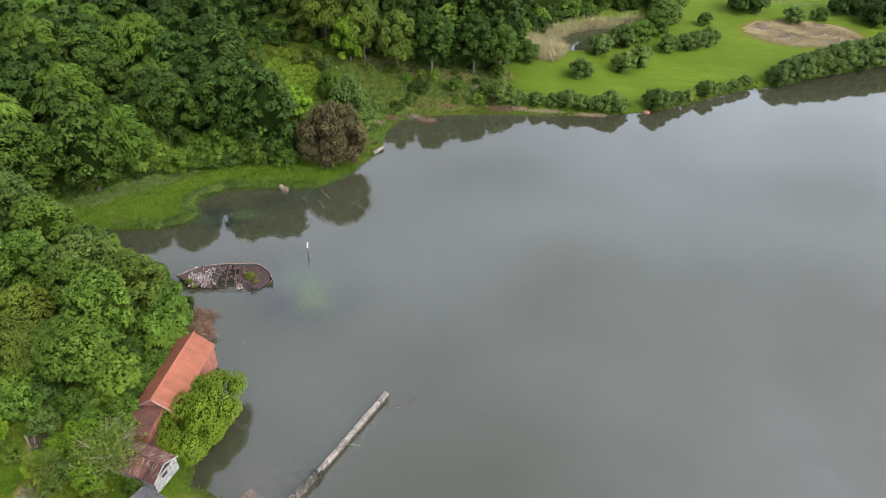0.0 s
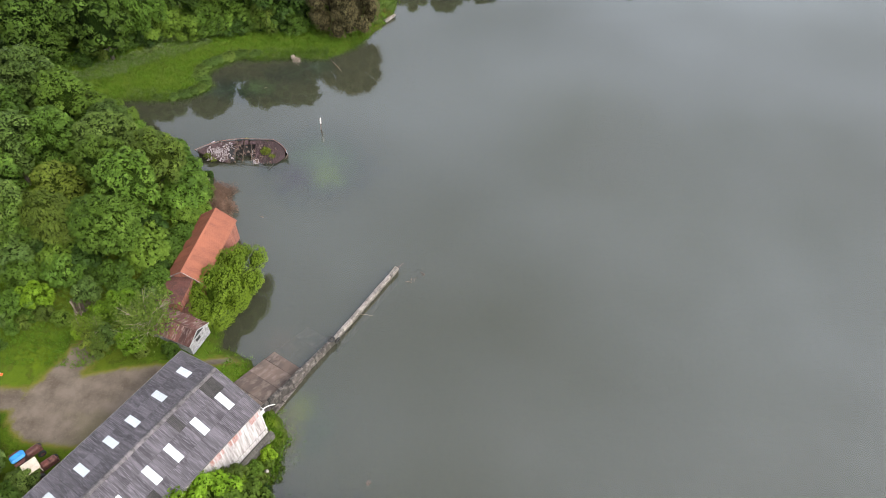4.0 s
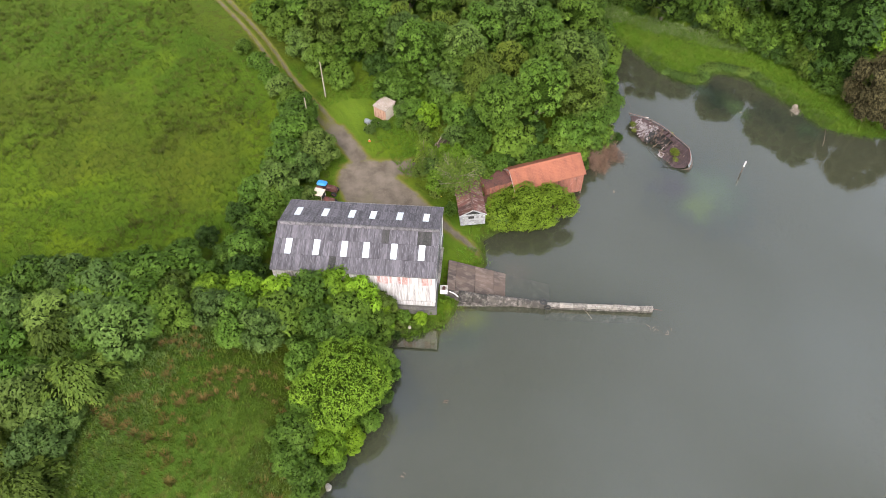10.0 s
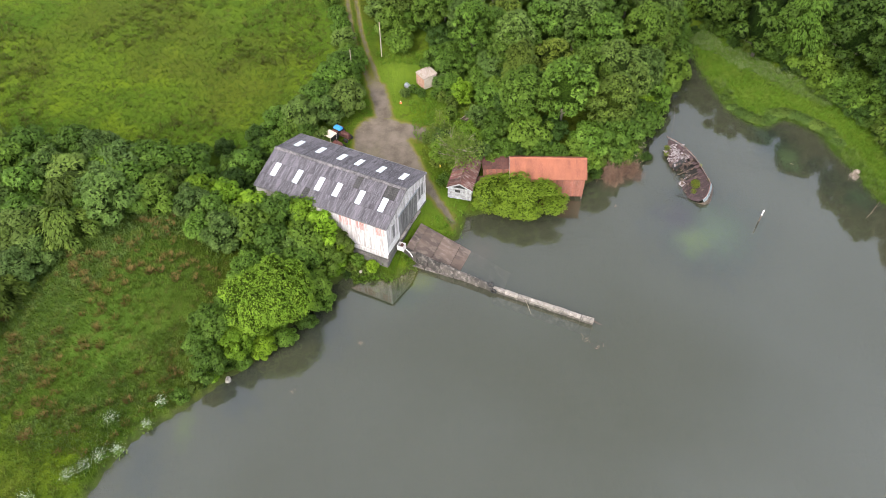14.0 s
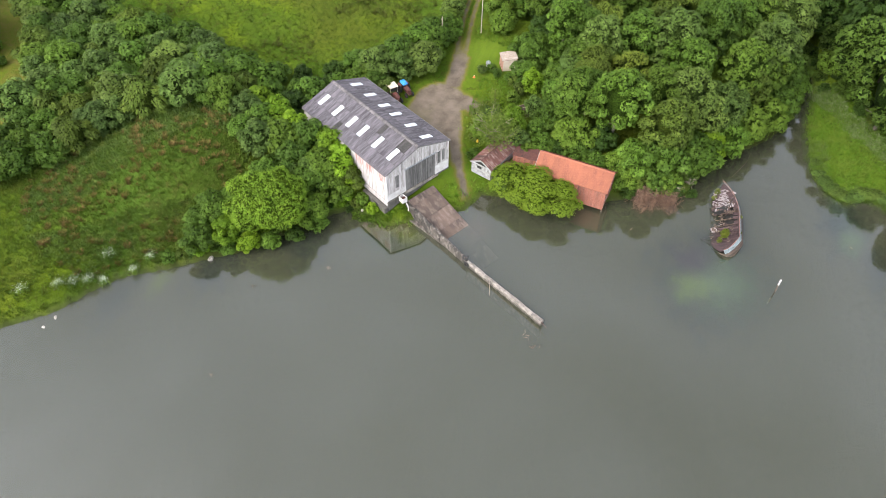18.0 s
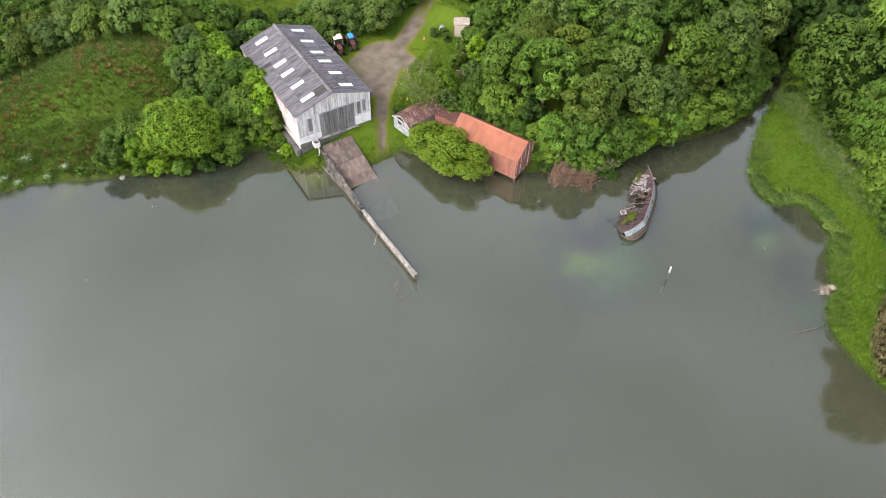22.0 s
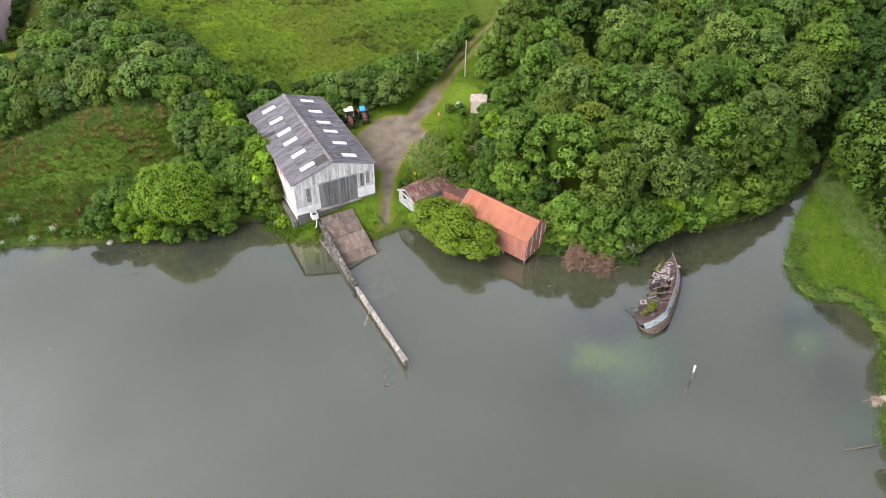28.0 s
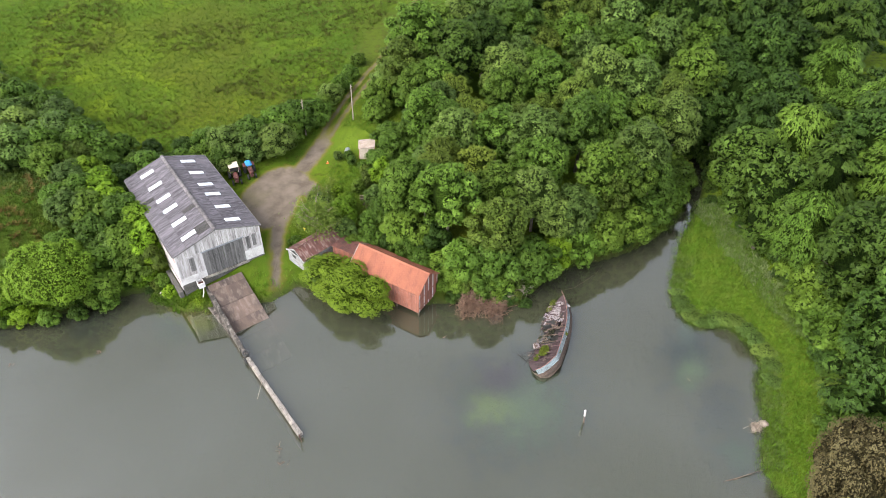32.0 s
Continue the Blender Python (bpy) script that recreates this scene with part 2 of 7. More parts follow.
HULL = worn("flaking_blue_white_hull_paint", (0.17, 0.225, 0.24), (0.06, 0.05, 0.045), (0.32, 0.36, 0.37), 1.3, 0.85, stretch=(0.5, 1.4, 2), vary=0.2, grain=5.0)
HULLWOOD = worn("rotten_hull_planks", (0.085, 0.056, 0.042), (0.04, 0.028, 0.022), (0.16, 0.125, 0.1), 0.8, 0.95, stretch=(0.4, 2, 2), vary=0.25)
DECKWOOD = worn("rotten_deck", (0.06, 0.034, 0.036), (0.024, 0.016, 0.016), (0.105, 0.072, 0.072), 0.9, 0.95, vary=0.3)
CABINWHITE = worn("flaking_white_paint", (0.22, 0.19, 0.195), (0.08, 0.052, 0.05), (0.4, 0.38, 0.39), 1.1, 0.8, vary=0.2)
BLACK = worn("black_rubber", (0.02, 0.02, 0.02), (0.012, 0.012, 0.012), (0.05, 0.045, 0.04), 3.0, 0.8)
# near-black paint stands in for the darkness of openings and insides
DARK = worn("dark_void_interior", (0.02, 0.018, 0.016), (0.01, 0.01, 0.01), (0.04, 0.035, 0.03), 1.0, 0.95)
REDPAINT = worn("faded_red_paint", (0.1, 0.028, 0.022), (0.05, 0.024, 0.02), (0.17, 0.07, 0.055), 1.5, 0.6)
BLUEPAINT = worn("bright_blue_paint", (0.03, 0.25, 0.55), (0.03, 0.16, 0.4), (0.08, 0.35, 0.62), 1.5, 0.5)
CREAM = worn("cream_paint", (0.42, 0.36, 0.28), (0.3, 0.24, 0.18), (0.5, 0.44, 0.37), 1.2, 0.6)
ORANGE = worn("orange_plastic", (0.75, 0.14, 0.04), (0.6, 0.1, 0.03), (0.8, 0.25, 0.12), 3.0, 0.6)
YELLOW = worn("yellow_plastic", (0.75, 0.5, 0.04), (0.6, 0.38, 0.03), (0.8, 0.6, 0.15), 3.0, 0.6)
GREYPAINT = worn("grey_metal", (0.3, 0.31, 0.33), (0.18, 0.19, 0.2), (0.42, 0.43, 0.45), 1.5, 0.5, 0.4)
BLUEGREY = worn("dark_blue_plastic", (0.05, 0.09, 0.14), (0.03, 0.05, 0.08), (0.12, 0.17, 0.22), 1.5, 0.5)
PALEWALL = worn("clean_white_paint", (0.52, 0.49, 0.47), (0.35, 0.315, 0.295), (0.6, 0.585, 0.57), 0.8, 0.75, vary=0.06)
GREYBOARD = worn("greyed_white_boards", (0.46, 0.425, 0.4), (0.15, 0.135, 0.124), (0.56, 0.535, 0.515), 1.0, 0.88, stretch=(4, 4, 0.3), vary=0.25)
REDEDGE = worn("faded_red_rail", (0.19, 0.09, 0.07), (0.1, 0.055, 0.045), (0.28, 0.18, 0.15), 1.2, 0.85)
BROWNWOOD = worn("brown_dead_twigs", (0.15, 0.085, 0.055), (0.07, 0.042, 0.029), (0.26, 0.175, 0.12), 0.9, 0.95)
REEDWOOD = worn("dead_reed_stems", (0.24, 0.17, 0.11), (0.14, 0.1, 0.07), (0.34, 0.27, 0.19), 0.9, 0.95)
PINKRUIN = worn("faded_pink_render_wall", (0.3, 0.2, 0.2), (0.2, 0.135, 0.135), (0.38, 0.3, 0.295), 0.5, 0.9, stretch=(1, 1, 0.5), vary=0.05)
HUTROOF = worn("streaked_hut_roof", (0.22, 0.17, 0.135), (0.13, 0.095, 0.07), (0.38, 0.34, 0.31), 0.9, 0.85, vary=0.05)
BLOSSOM = worn("white_blossom", (0.3, 0.33, 0.23), (0.2, 0.25, 0.13), (0.4, 0.42, 0.34), 6.0, 0.8)
_k = Mat("wet_mossy_silt", 0.9, 0.0, 0.1)
_c = _k.mix(_k.range(_k.noise(0.9, 4, 0.6), 0.4, 0.6), (0.034, 0.03, 0.013), (0.056, 0.046, 0.018))
_k.color(_k.mix(_k.range(_k.noise(0.5, 5, 0.65, seed=3.0), 0.48, 0.6), _c, (0.052, 0.066, 0.009))).bump(_k.noise(6, 3), 0.03)
WETMUD = _k.m
ROCK = worn("pale_rock", (0.3, 0.27, 0.235), (0.17, 0.15, 0.125), (0.42, 0.39, 0.35), 1.6, 0.9)
HEMLOCK = leafy("flowering_hemlock", (0.04, 0.075, 0.012), (0.21, 0.24, 0.12), (0.075, 0.125, 0.025), 0.1)
HERB = leafy("soft_herb", (0.05, 0.082, 0.016), (0.1, 0.15, 0.036), (0.12, 0.155, 0.046), 0.1)
STRAW = leafy("cut_dry_straw", (0.30, 0.235, 0.125), (0.46, 0.38, 0.235), (0.38, 0.32, 0.18), 0.1)
REED = leafy("dry_reed", (0.2240, 0.1920, 0.1040), (0.3360, 0.2960, 0.1760), (0.2880, 0.2720, 0.1280), 0.1)
BLADE = leafy("meadow_blade", (0.03, 0.058, 0.005), (0.076, 0.112, 0.010), (0.09, 0.108, 0.015), 0.1)
RUSH = leafy("brown_rush", (0.06, 0.044, 0.012), (0.155, 0.098, 0.036), (0.105, 0.08, 0.022), 0.3)
FIELDRUSH = leafy("olive_rush", (0.022, 0.03, 0.005), (0.062, 0.062, 0.012), (0.04, 0.055, 0.008), 0.2)
MARSHBLADE = leafy("marsh_blade", (0.046, 0.094, 0.006), (0.092, 0.164, 0.012), (0.098, 0.14, 0.02), 0.1)
DARKBLADE = leafy("dark_wet_blade", (0.014, 0.026, 0.003), (0.03, 0.05, 0.006), (0.03, 0.05, 0.008), 0.1)
WEED = leafy("water_weed", (0.035, 0.045, 0.014), (0.06, 0.075, 0.024), (0.05, 0.06, 0.02), 0.1)
DARKWEED = leafy("dark_water_weed", (0.02, 0.016, 0.014), (0.04, 0.03, 0.028), (0.05, 0.05, 0.03), 0.1)

_g = Mat("meadow_ground", 0.95, 0.0, 0.05)
_track, _mud, _lawn, _rush = _g.attr("zone")
_n1, _n2, _n3 = _g.noise(0.06, 7, 0.66), _g.noise(0.9, 5, 0.6, seed=3.0), _g.noise(7.0, 4, 0.65, seed=7.0)
_patch, _wide = _g.noise(0.13, 4, 0.6, seed=11.0), _g.noise(0.035, 3, 0.55, seed=17.0)
_grass = _g.mix(_g.range(_n1, 0.38, 0.62), (0.032, 0.066, 0.0045), (0.062, 0.094, 0.0065))
_grass = _g.mix(_g.range(_patch, 0.52, 0.68, 0.0, 0.85), _grass, (0.088, 0.124, 0.0065))
_grass = _g.mix(_g.range(_wide, 0.5, 0.62, 0.0, 0.6), _grass, (0.054, 0.055, 0.0075))
_grass = _g.mix(_g.range(_n2, 0.5, 0.64, 0.0, 0.85), _grass, (0.018, 0.033, 0.0034))
_grass = _g.mix(_g.range(_n3, 0.5, 0.75, 0.0, 0.8), _grass, (0.078, 0.104, 0.011))
_lw = _g.mix(_g.range(_n1, 0.4, 0.6), (0.062, 0.104, 0.008), (0.086, 0.128, 0.011))
_lw = _g.mix(_g.range(_n3, 0.5, 0.8), _lw, (0.092, 0.132, 0.02))
_lw = _g.mix(_g.range(_g.noise(0.9, 2, 0.5, (0.12, 1.0, 1.0), seed=1.0), 0.45, 0.6, 0.0, 0.5), _lw, (0.06, 0.1, 0.01))
_grass = _g.mix(_lawn, _grass, _lw)
_rs = _g.mix(_g.range(_n2, 0.52, 0.7), (0.04, 0.074, 0.0095), (0.055, 0.048, 0.015))
_grass = _g.mix(_rush, _grass, _rs)
_gv = _g.mix(_g.range(_g.noise(0.35, 4, 0.6, seed=21.0), 0.36, 0.66), (0.122, 0.099, 0.077), (0.074, 0.058, 0.043))
_gv = _g.mix(_g.range(_n1, 0.52, 0.66, 0.0, 0.6), _gv, (0.1, 0.088, 0.045))
_gv = _g.mix(_g.range(_g.noise(6, 4, 0.7), 0.55, 0.75, 0.0, 0.6), _gv, (0.16, 0.135, 0.108))
_edge = _g.range(_g.math("ADD", _track, _g.math("MULTIPLY", _g.math("SUBTRACT", _n2, 0.5), 0.9)), 0.33, 0.72)
_rim = _g.range(_g.math("ADD", _track, _g.math("MULTIPLY", _g.math("SUBTRACT", _n2, 0.5), 0.7)), 0.04, 0.34)
_grass = _g.mix(_rim, _grass, (0.098, 0.094, 0.018))
_c = _g.mix(_edge, _grass, _gv)
_md = _g.mix(_g.range(_n2, 0.4, 0.6), (0.036, 0.036, 0.018), (0.026, 0.032, 0.012))
_c = _g.mix(_mud, _c, _md)
_firm = _g.math("MULTIPLY_ADD", _track, -0.9, 1.0)
_g.color(_c).bump(_g.math("MULTIPLY", _g.math("ADD", _n3, _g.math("MULTIPLY", _n2, 2.0)), _firm), 0.25, 0.8)
GROUND = _g.m

_w = Mat("murky_loch_water", 0.015, 0.0, 0.5)
_w.b.inputs["IOR"].default_value = 2.0
_murk = _w.mix(_w.range(_w.noise(0.02, 4, 0.5), 0.35, 0.65), (0.0355, 0.0368, 0.022), (0.041, 0.0422, 0.026))
_cloudy = _w.range(_w.math("ADD", _w.math("MULTIPLY", _w.noise(0.5, 5, 0.7, seed=6.0), 0.55), _w.math("MULTIPLY", _w.noise(2.6, 5, 0.75, seed=9.0), 0.45)), 0.36, 0.64)


def shoal(x, y, rx, ry, colour, k):
    """A bed of weed or silt that tints the water over it."""
    global _murk
    v = _w.n.new("ShaderNodeVectorMath")
    v.operation = "SUBTRACT"
    v.inputs[1].default_value = (x, y, 0.0)
    _w.l.new(_w.n.new("ShaderNodeNewGeometry").outputs["Position"], v.inputs[0])
    q = _w.n.new("ShaderNodeVectorMath")
    q.operation = "MULTIPLY"
    q.inputs[1].default_value = (1 / rx, 1 / ry, 0.0)
    _w.l.new(v.outputs[0], q.inputs[0])
    ln = _w.n.new("ShaderNodeVectorMath")
    ln.operation = "LENGTH"
    _w.l.new(q.outputs[0], ln.inputs[0])
    _murk = _w.mix(_w.range(_w.math("ADD", ln.outputs["Value"], _w.math("MULTIPLY_ADD", _cloudy, -1.5, 0.8)), 1.0, 0.3, 0.0, k), _murk, colour)


shoal(-26.3, 89.2, 12.0, 11.0, (0.010, 0.014, 0.012), 1.0)
shoal(-26.2, 90.2, 8.0, 7.6, (0.047, 0.064, 0.033), 0.85)
shoal(-24.2, 86.4, 4.2, 3.8, (0.062, 0.084, 0.025), 0.8)
shoal(-29.6, 86.0, 4.6, 4.2, (0.025, 0.02, 0.02), 0.85)
shoal(-45.5, 109.0, 9.5, 5.0, (0.012, 0.017, 0.014), 0.95)
shoal(-49.5, 107.8, 4.0, 2.0, (0.036, 0.05, 0.034), 0.7)
shoal(-42.2, 110.0, 4.6, 2.6, (0.05, 0.072, 0.032), 0.8)
shoal(-37.0, 114.5, 7.0, 4.0, (0.02, 0.025, 0.019), 0.7)
shoal(-31.0, 117.5, 5.0, 4.4, (0.018, 0.024, 0.018), 0.8)
shoal(-31.0, 118.0, 2.8, 2.6, (0.04, 0.058, 0.03), 0.6)
shoal(-18.2, 38.6, 4.2, 6.4, (0.026, 0.036, 0.022), 0.8)
shoal(-19.5, 41.5, 2.4, 3.0, (0.075, 0.09, 0.018), 0.7)
shoal(-21.6, 37.6, 4.4, 5.6, (0.06, 0.056, 0.012), 0.75)
shoal(-25.2, 51.5, 3.4, 3.0, (0.06, 0.05, 0.034), 0.7)
shoal(-12.0, 27.0, 6.0, 5.0, (0.022, 0.026, 0.022), 0.7)
shoal(-2.5, 15.5, 7.0, 3.6, (0.022, 0.026, 0.022), 0.75)
shoal(7.0, 4.5, 8.0, 3.2, (0.024, 0.028, 0.022), 0.75)
shoal(2.0, 9.0, 4.0, 1.6, (0.055, 0.07, 0.02), 0.6)
_w.color(_murk)
_w.b.inputs["Alpha"].default_value = 0.8
_w.bump(_w.noise(0.35, 3, 0.5, (1, 1, 1)), 0.008, 0.03)
WATER = _w.m


# ---- building blocks ----
def link_mesh(name, me, mats, parent=None, label=""):
    for m in mats if isinstance(mats, (list, tuple)) else [mats]:
        me.materials.append(m)
    ob = new(name, me)
    if parent is not None:
        ob.parent = parent
    if label:
        tagged(ob, label)
    return ob


def part(name, bm, material, parent=None, label="", smooth=False):
    """Links a bmesh as one mesh object under a thing or a part."""
    me = bpy.data.meshes.new(name)
    bm.normal_update()
    bm.to_mesh(me)
    bm.free()
    if smooth:
        me.polygons.foreach_set("use_smooth", [True] * len(me.polygons))
    return link_mesh(name, me, material, parent, label)


def thing(name, m, label, category, group="", kind=""):
    """An Empty at a thing's base, which parents its parts."""
    ob = new(name)
    ob.empty_display_size = 0.3
    ob.matrix_world = m
    return tagged(ob, label, category, group, kind)


def box(bm, size, at=(0, 0, 0), rot=(0, 0, 0), bevel=0.0):
    """A box of that size, its centre at `at`, with its edges rounded by bevel."""
    r = bmesh.ops.create_cube(bm, size=1.0)
    bmesh.ops.scale(bm, vec=size, verts=r["verts"])
    if bevel:
        es = list({e for v in r["verts"] for e in v.link_edges})
        r2 = bmesh.ops.bevel(bm, geom=es, offset=bevel, segments=1, affect="EDGES")
        vs = list({v for f in r2["faces"] for v in f.verts} | {v for v in r["verts"] if v.is_valid})
    else:
        vs = r["verts"]
    bmesh.ops.transform(bm, matrix=pose(*at, *rot), verts=vs)
    return vs


def tube(bm, pts, radii, sides=7):
    """A tapering limb through points."""
    rings = []
    for i, p in enumerate(pts):
        p = Vector(p)
        d = (Vector(pts[min(i + 1, len(pts) - 1)]) - Vector(pts[max(i - 1, 0)])).normalized()
        q = d.to_track_quat("Z", "Y")
        rings.append([bm.verts.new(p + q @ Vector((math.cos(a) * radii[i], math.sin(a) * radii[i], 0))) for a in [2 * math.pi * k / sides for k in range(sides)]])
    for a, b in zip(rings, rings[1:]):
        for k in range(sides):
            bm.faces.new((a[k], a[(k + 1) % sides], b[(k + 1) % sides], b[k]))
    bm.faces.new(rings[-1])
    bm.faces.new(list(reversed(rings[0])))


def prism(bm, outline, y0, y1):
    """A solid with that outline (x, z), from y0 to y1."""
    a = [bm.verts.new((x, y0, z)) for x, z in outline]
    b = [bm.verts.new((x, y1, z)) for x, z in outline]
    n = len(outline)
    bm.faces.new(a)
    bm.faces.new(list(reversed(b)))
    for k in range(n):
        bm.faces.new((a[(k + 1) % n], a[k], b[k], b[(k + 1) % n]))


def sheet_mesh(name, w, length, waves, depth=0.03, thick=0.012):
    """One corrugated sheet, w wide in x and length long in y, its lower edge at y = 0."""
    n = waves * 2
    xs = [w * k / n for k in range(n + 1)]
    zs = [depth * (k % 2) for k in range(n + 1)]
    vs = [(x, y, z) for y in (0, length) for x, z in zip(xs, zs)] + [(x, y, z - thick) for y in (0, length) for x, z in zip(xs, zs)]
    m = n + 1
    fs = [(k, k + 1, m + k + 1, m + k) for k in range(n)] + [(2 * m + k + 1, 2 * m + k, 3 * m + k, 3 * m + k + 1) for k in range(n)]
    fs += [(2 * m + k, 2 * m + k + 1, k + 1, k) for k in range(n)] + [(m + k, m + k + 1, 3 * m + k + 1, 3 * m + k) for k in range(n)]
    me = bpy.data.meshes.new(name)
    me.from_pydata(vs, [], fs)
    return me


# ---- the lie of the land ----
SHORE = [(140, -150), (45, -40), (16, -7), (11, -2), (4, 2), (-1, 9), (-5, 14), (-8, 18), (-14, 23), (-21, 29), (-21.2, 34), (-20.8, 38),
         (-24.5, 42.5), (-28, 48), (-32.6, 50), (-33.6, 54), (-35.5, 61), (-38, 70), (-41, 75), (-43, 82), (-49, 84.5), (-55, 87), (-62, 94), (-71, 99.5), (-83, 101.5),
         (-100, 100), (-100, 103), (-83, 104.5), (-72, 103.4), (-63, 103.8), (-57.5, 104.5), (-53, 106.4), (-51.4, 109), (-53, 112.6), (-51.6, 116), (-48, 118.7), (-44, 119), (-37, 120.3), (-28, 122.4), (-19, 136),
         (-16, 151), (1, 156), (25, 157.5), (46, 161), (62, 169), (84, 181), (120, 196), (600, 420), (600, -300)]
TRACK = [(-180, 8), (-126, 25), (-99, 31), (-80, 33), (-66, 35.5), (-57, 37)]
YARD = [(-63, 36.4, -55, 37.4, 1.3), (-49.5, 36.6, -45, 36.6, 4.4), (-46, 38, -41.5, 39.6, 3.4), (-50.5, 40.5, -48.3, 45.6, 1.6), (-39.5, 42.6, -36, 44.2, 0.8), (-36, 44.4, -30.5, 47.6, 0.4)]
rng = np.random.default_rng(5)


def curve(pts, n=4, closed=True):
    """A smooth line through points."""
    p = np.array(pts, float)
    if not closed:
        p = np.vstack([2 * p[0] - p[1], p, 2 * p[-1] - p[-2]])
    out, cnt = [], len(p)
    for i in range(cnt if closed else cnt - 3):
        a, b, c, d = [p[(i + k) % cnt] for k in ((-1, 0, 1, 2) if closed else (0, 1, 2, 3))]
        for t in np.arange(n) / n:
            out.append(0.5 * (2 * b + (c - a) * t + (2 * a - 5 * b + 4 * c - d) * t * t + (3 * b - a - 3 * c + d) * t ** 3))
    if not closed:
        out.append(p[-2])
    return np.array(out)


SHORELINE = curve(SHORE)


def seg_dist(x, y, line, closed=False):
    best = np.full(x.shape, 1e9)
    ends = np.roll(line, -1, 0) if closed else line[1:]
    for (ax, ay), (bx, by) in zip(line if closed else line[:-1], ends):
        dx, dy = bx - ax, by - ay
        t = np.clip(((x - ax) * dx + (y - ay) * dy) / (dx * dx + dy * dy + 1e-9), 0, 1)
        best = np.minimum(best, (x - ax - t * dx) ** 2 + (y - ay - t * dy) ** 2)
    return np.sqrt(best)


def inland(x, y):
    """Metres from the water's edge: plus on land, minus in the water."""
    x, y = np.asarray(x, float), np.asarray(y, float)
    inside = np.zeros(x.shape, bool)
    for (ax, ay), (bx, by) in zip(SHORELINE, np.roll(SHORELINE, -1, 0)):
        inside ^= ((ay > y) != (by > y)) & (x < (bx - ax) * (y - ay) / (by - ay + 1e-12) + ax)
    d = seg_dist(x, y, SHORELINE, True)
    return np.where(inside, -d, d)


def smooth(a, b, v):
    t = np.clip((v - a) / (b - a), 0, 1)
    return t * t * (3 - 2 * t)


def ripple(x, y):
    return np.sin(x * 0.31 + 1.3 * np.sin(y * 0.23)) * np.cos(y * 0.27 + 1.1 * np.sin(x * 0.19))


def pond(x, y):
    return ((x - 38) * 0.86 + (y - 208) * 0.5) ** 2 / 17 ** 2 + ((y - 208) * 0.86 - (x - 38) * 0.5) ** 2 / 7 ** 2


def height(x, y):
    """The ground's height."""
    x, y = np.asarray(x, float), np.asarray(y, float)
    d = inland(x, y)
    dd = np.maximum(d, 0)
    west = 4.0 * (1 - np.exp(-dd / 5.0)) + 0.045 * dd
    north = 0.5 * (1 - np.exp(-dd / 2.0)) + 5.0 * smooth(8, 40, dd) + 0.04 * dd
    east = 1.0 * (1 - np.exp(-dd / 2.5)) + 0.015 * dd
    f = smooth(92, 106, y + 0.25 * np.minimum(x + 60, 0))
    g = smooth(-12, 12, x)
    z = west * (1 - f) + f * (north * (1 - g) + east * g)
    mound = np.exp(-(((x + 20) / 14.0) ** 2 + ((y - 0) / 13.0) ** 2) ** 1.4)
    z = z + 4.2 * mound * smooth(0, 14, dd)
    z = z + 0.16 * ripple(x, y) * smooth(2, 9, dd) + 0.09 * ripple(x * 2.7 + 4, y * 2.3) * smooth(1, 5, dd)
    yard = np.full(x.shape, 9.0)
    for ax, ay, bx, by, r in YARD[:4]:
        yard = np.minimum(yard, seg_dist(x, y, np.array([(ax, ay), (bx, by)])) - r)
    k = smooth(5, 0, yard)
    z = z * (1 - k) + k * (4.9 + 0.03 * (-46 - x))
    # level ground under the big shed
    sx, sy = x + 33.92, y - 30.17
    lx, ly = np.abs(sx * 0.867 - sy * 0.499), np.abs(sx * 0.499 + sy * 0.867)
    k = smooth(2.5, 0, np.maximum(lx - 6.6, ly - 11.5)) * (d > -1.5)
    z = z * (1 - k) + k * np.minimum(z, 3.5)
    z = np.where(pond(x, y) < 1.6, z - 1.3 * smooth(1.6, 0.8, pond(x, y)), z)
    return np.where(d < 0, np.maximum(-3.2, d * 0.32) + 0.05 * ripple(x * 2, y * 2), z)


def ground_z(x, y):
    return float(height(np.array([x]), np.array([y]))[0])


def axis(lo, hi, step, far):
    mid = np.arange(lo, hi + step, step)
    grow = np.cumsum(step * 1.28 ** np.arange(1, 30))
    grow = grow[grow < far]
    return np.concatenate([(lo - grow)[::-1], mid, hi + grow])


gx, gy = axis(-150, 135, 1.25, 3000), axis(-75, 250, 1.25, 3000)
gy = np.sort(np.concatenate([gy[(gy < 8) | (gy > 47.5)], np.arange(8.2, 47.4, 0.42)]))
GX, GY = np.meshgrid(gx, gy)
GZ = height(GX, GY)
GD = inland(GX, GY)
me = bpy.data.meshes.new("ground")
nx, ny = len(gx), len(gy)
idx = np.arange(nx * ny).reshape(ny, nx)
quads = np.stack([idx[:-1, :-1], idx[:-1, 1:], idx[1:, 1:], idx[1:, :-1]], -1).reshape(-1, 4)
me.from_pydata(np.stack([GX, GY, GZ], -1).reshape(-1, 3).tolist(), [], quads.tolist())
td = seg_dist(GX, GY, curve(TRACK, 4, False))
rut = smooth(0.75, 0.2, np.abs(td - 0.9)) * 0.58
far_k = 0.8 * smooth(-72, -61, GX)
rut = np.maximum(rut, far_k * smooth(1.9, 0.8, td))
for ax, ay, bx, by, r in YARD:
    rut = np.maximum(rut, smooth(r + 1.2, r - 0.8, seg_dist(GX, GY, np.array([(ax, ay), (bx, by)]))))
rut = np.maximum(rut, 0.85 * smooth(1.25, 0.75, np.hypot((GX - 103.5) / 18, (GY - 216) / 11)))
mud = smooth(0.9, -0.3, GD)
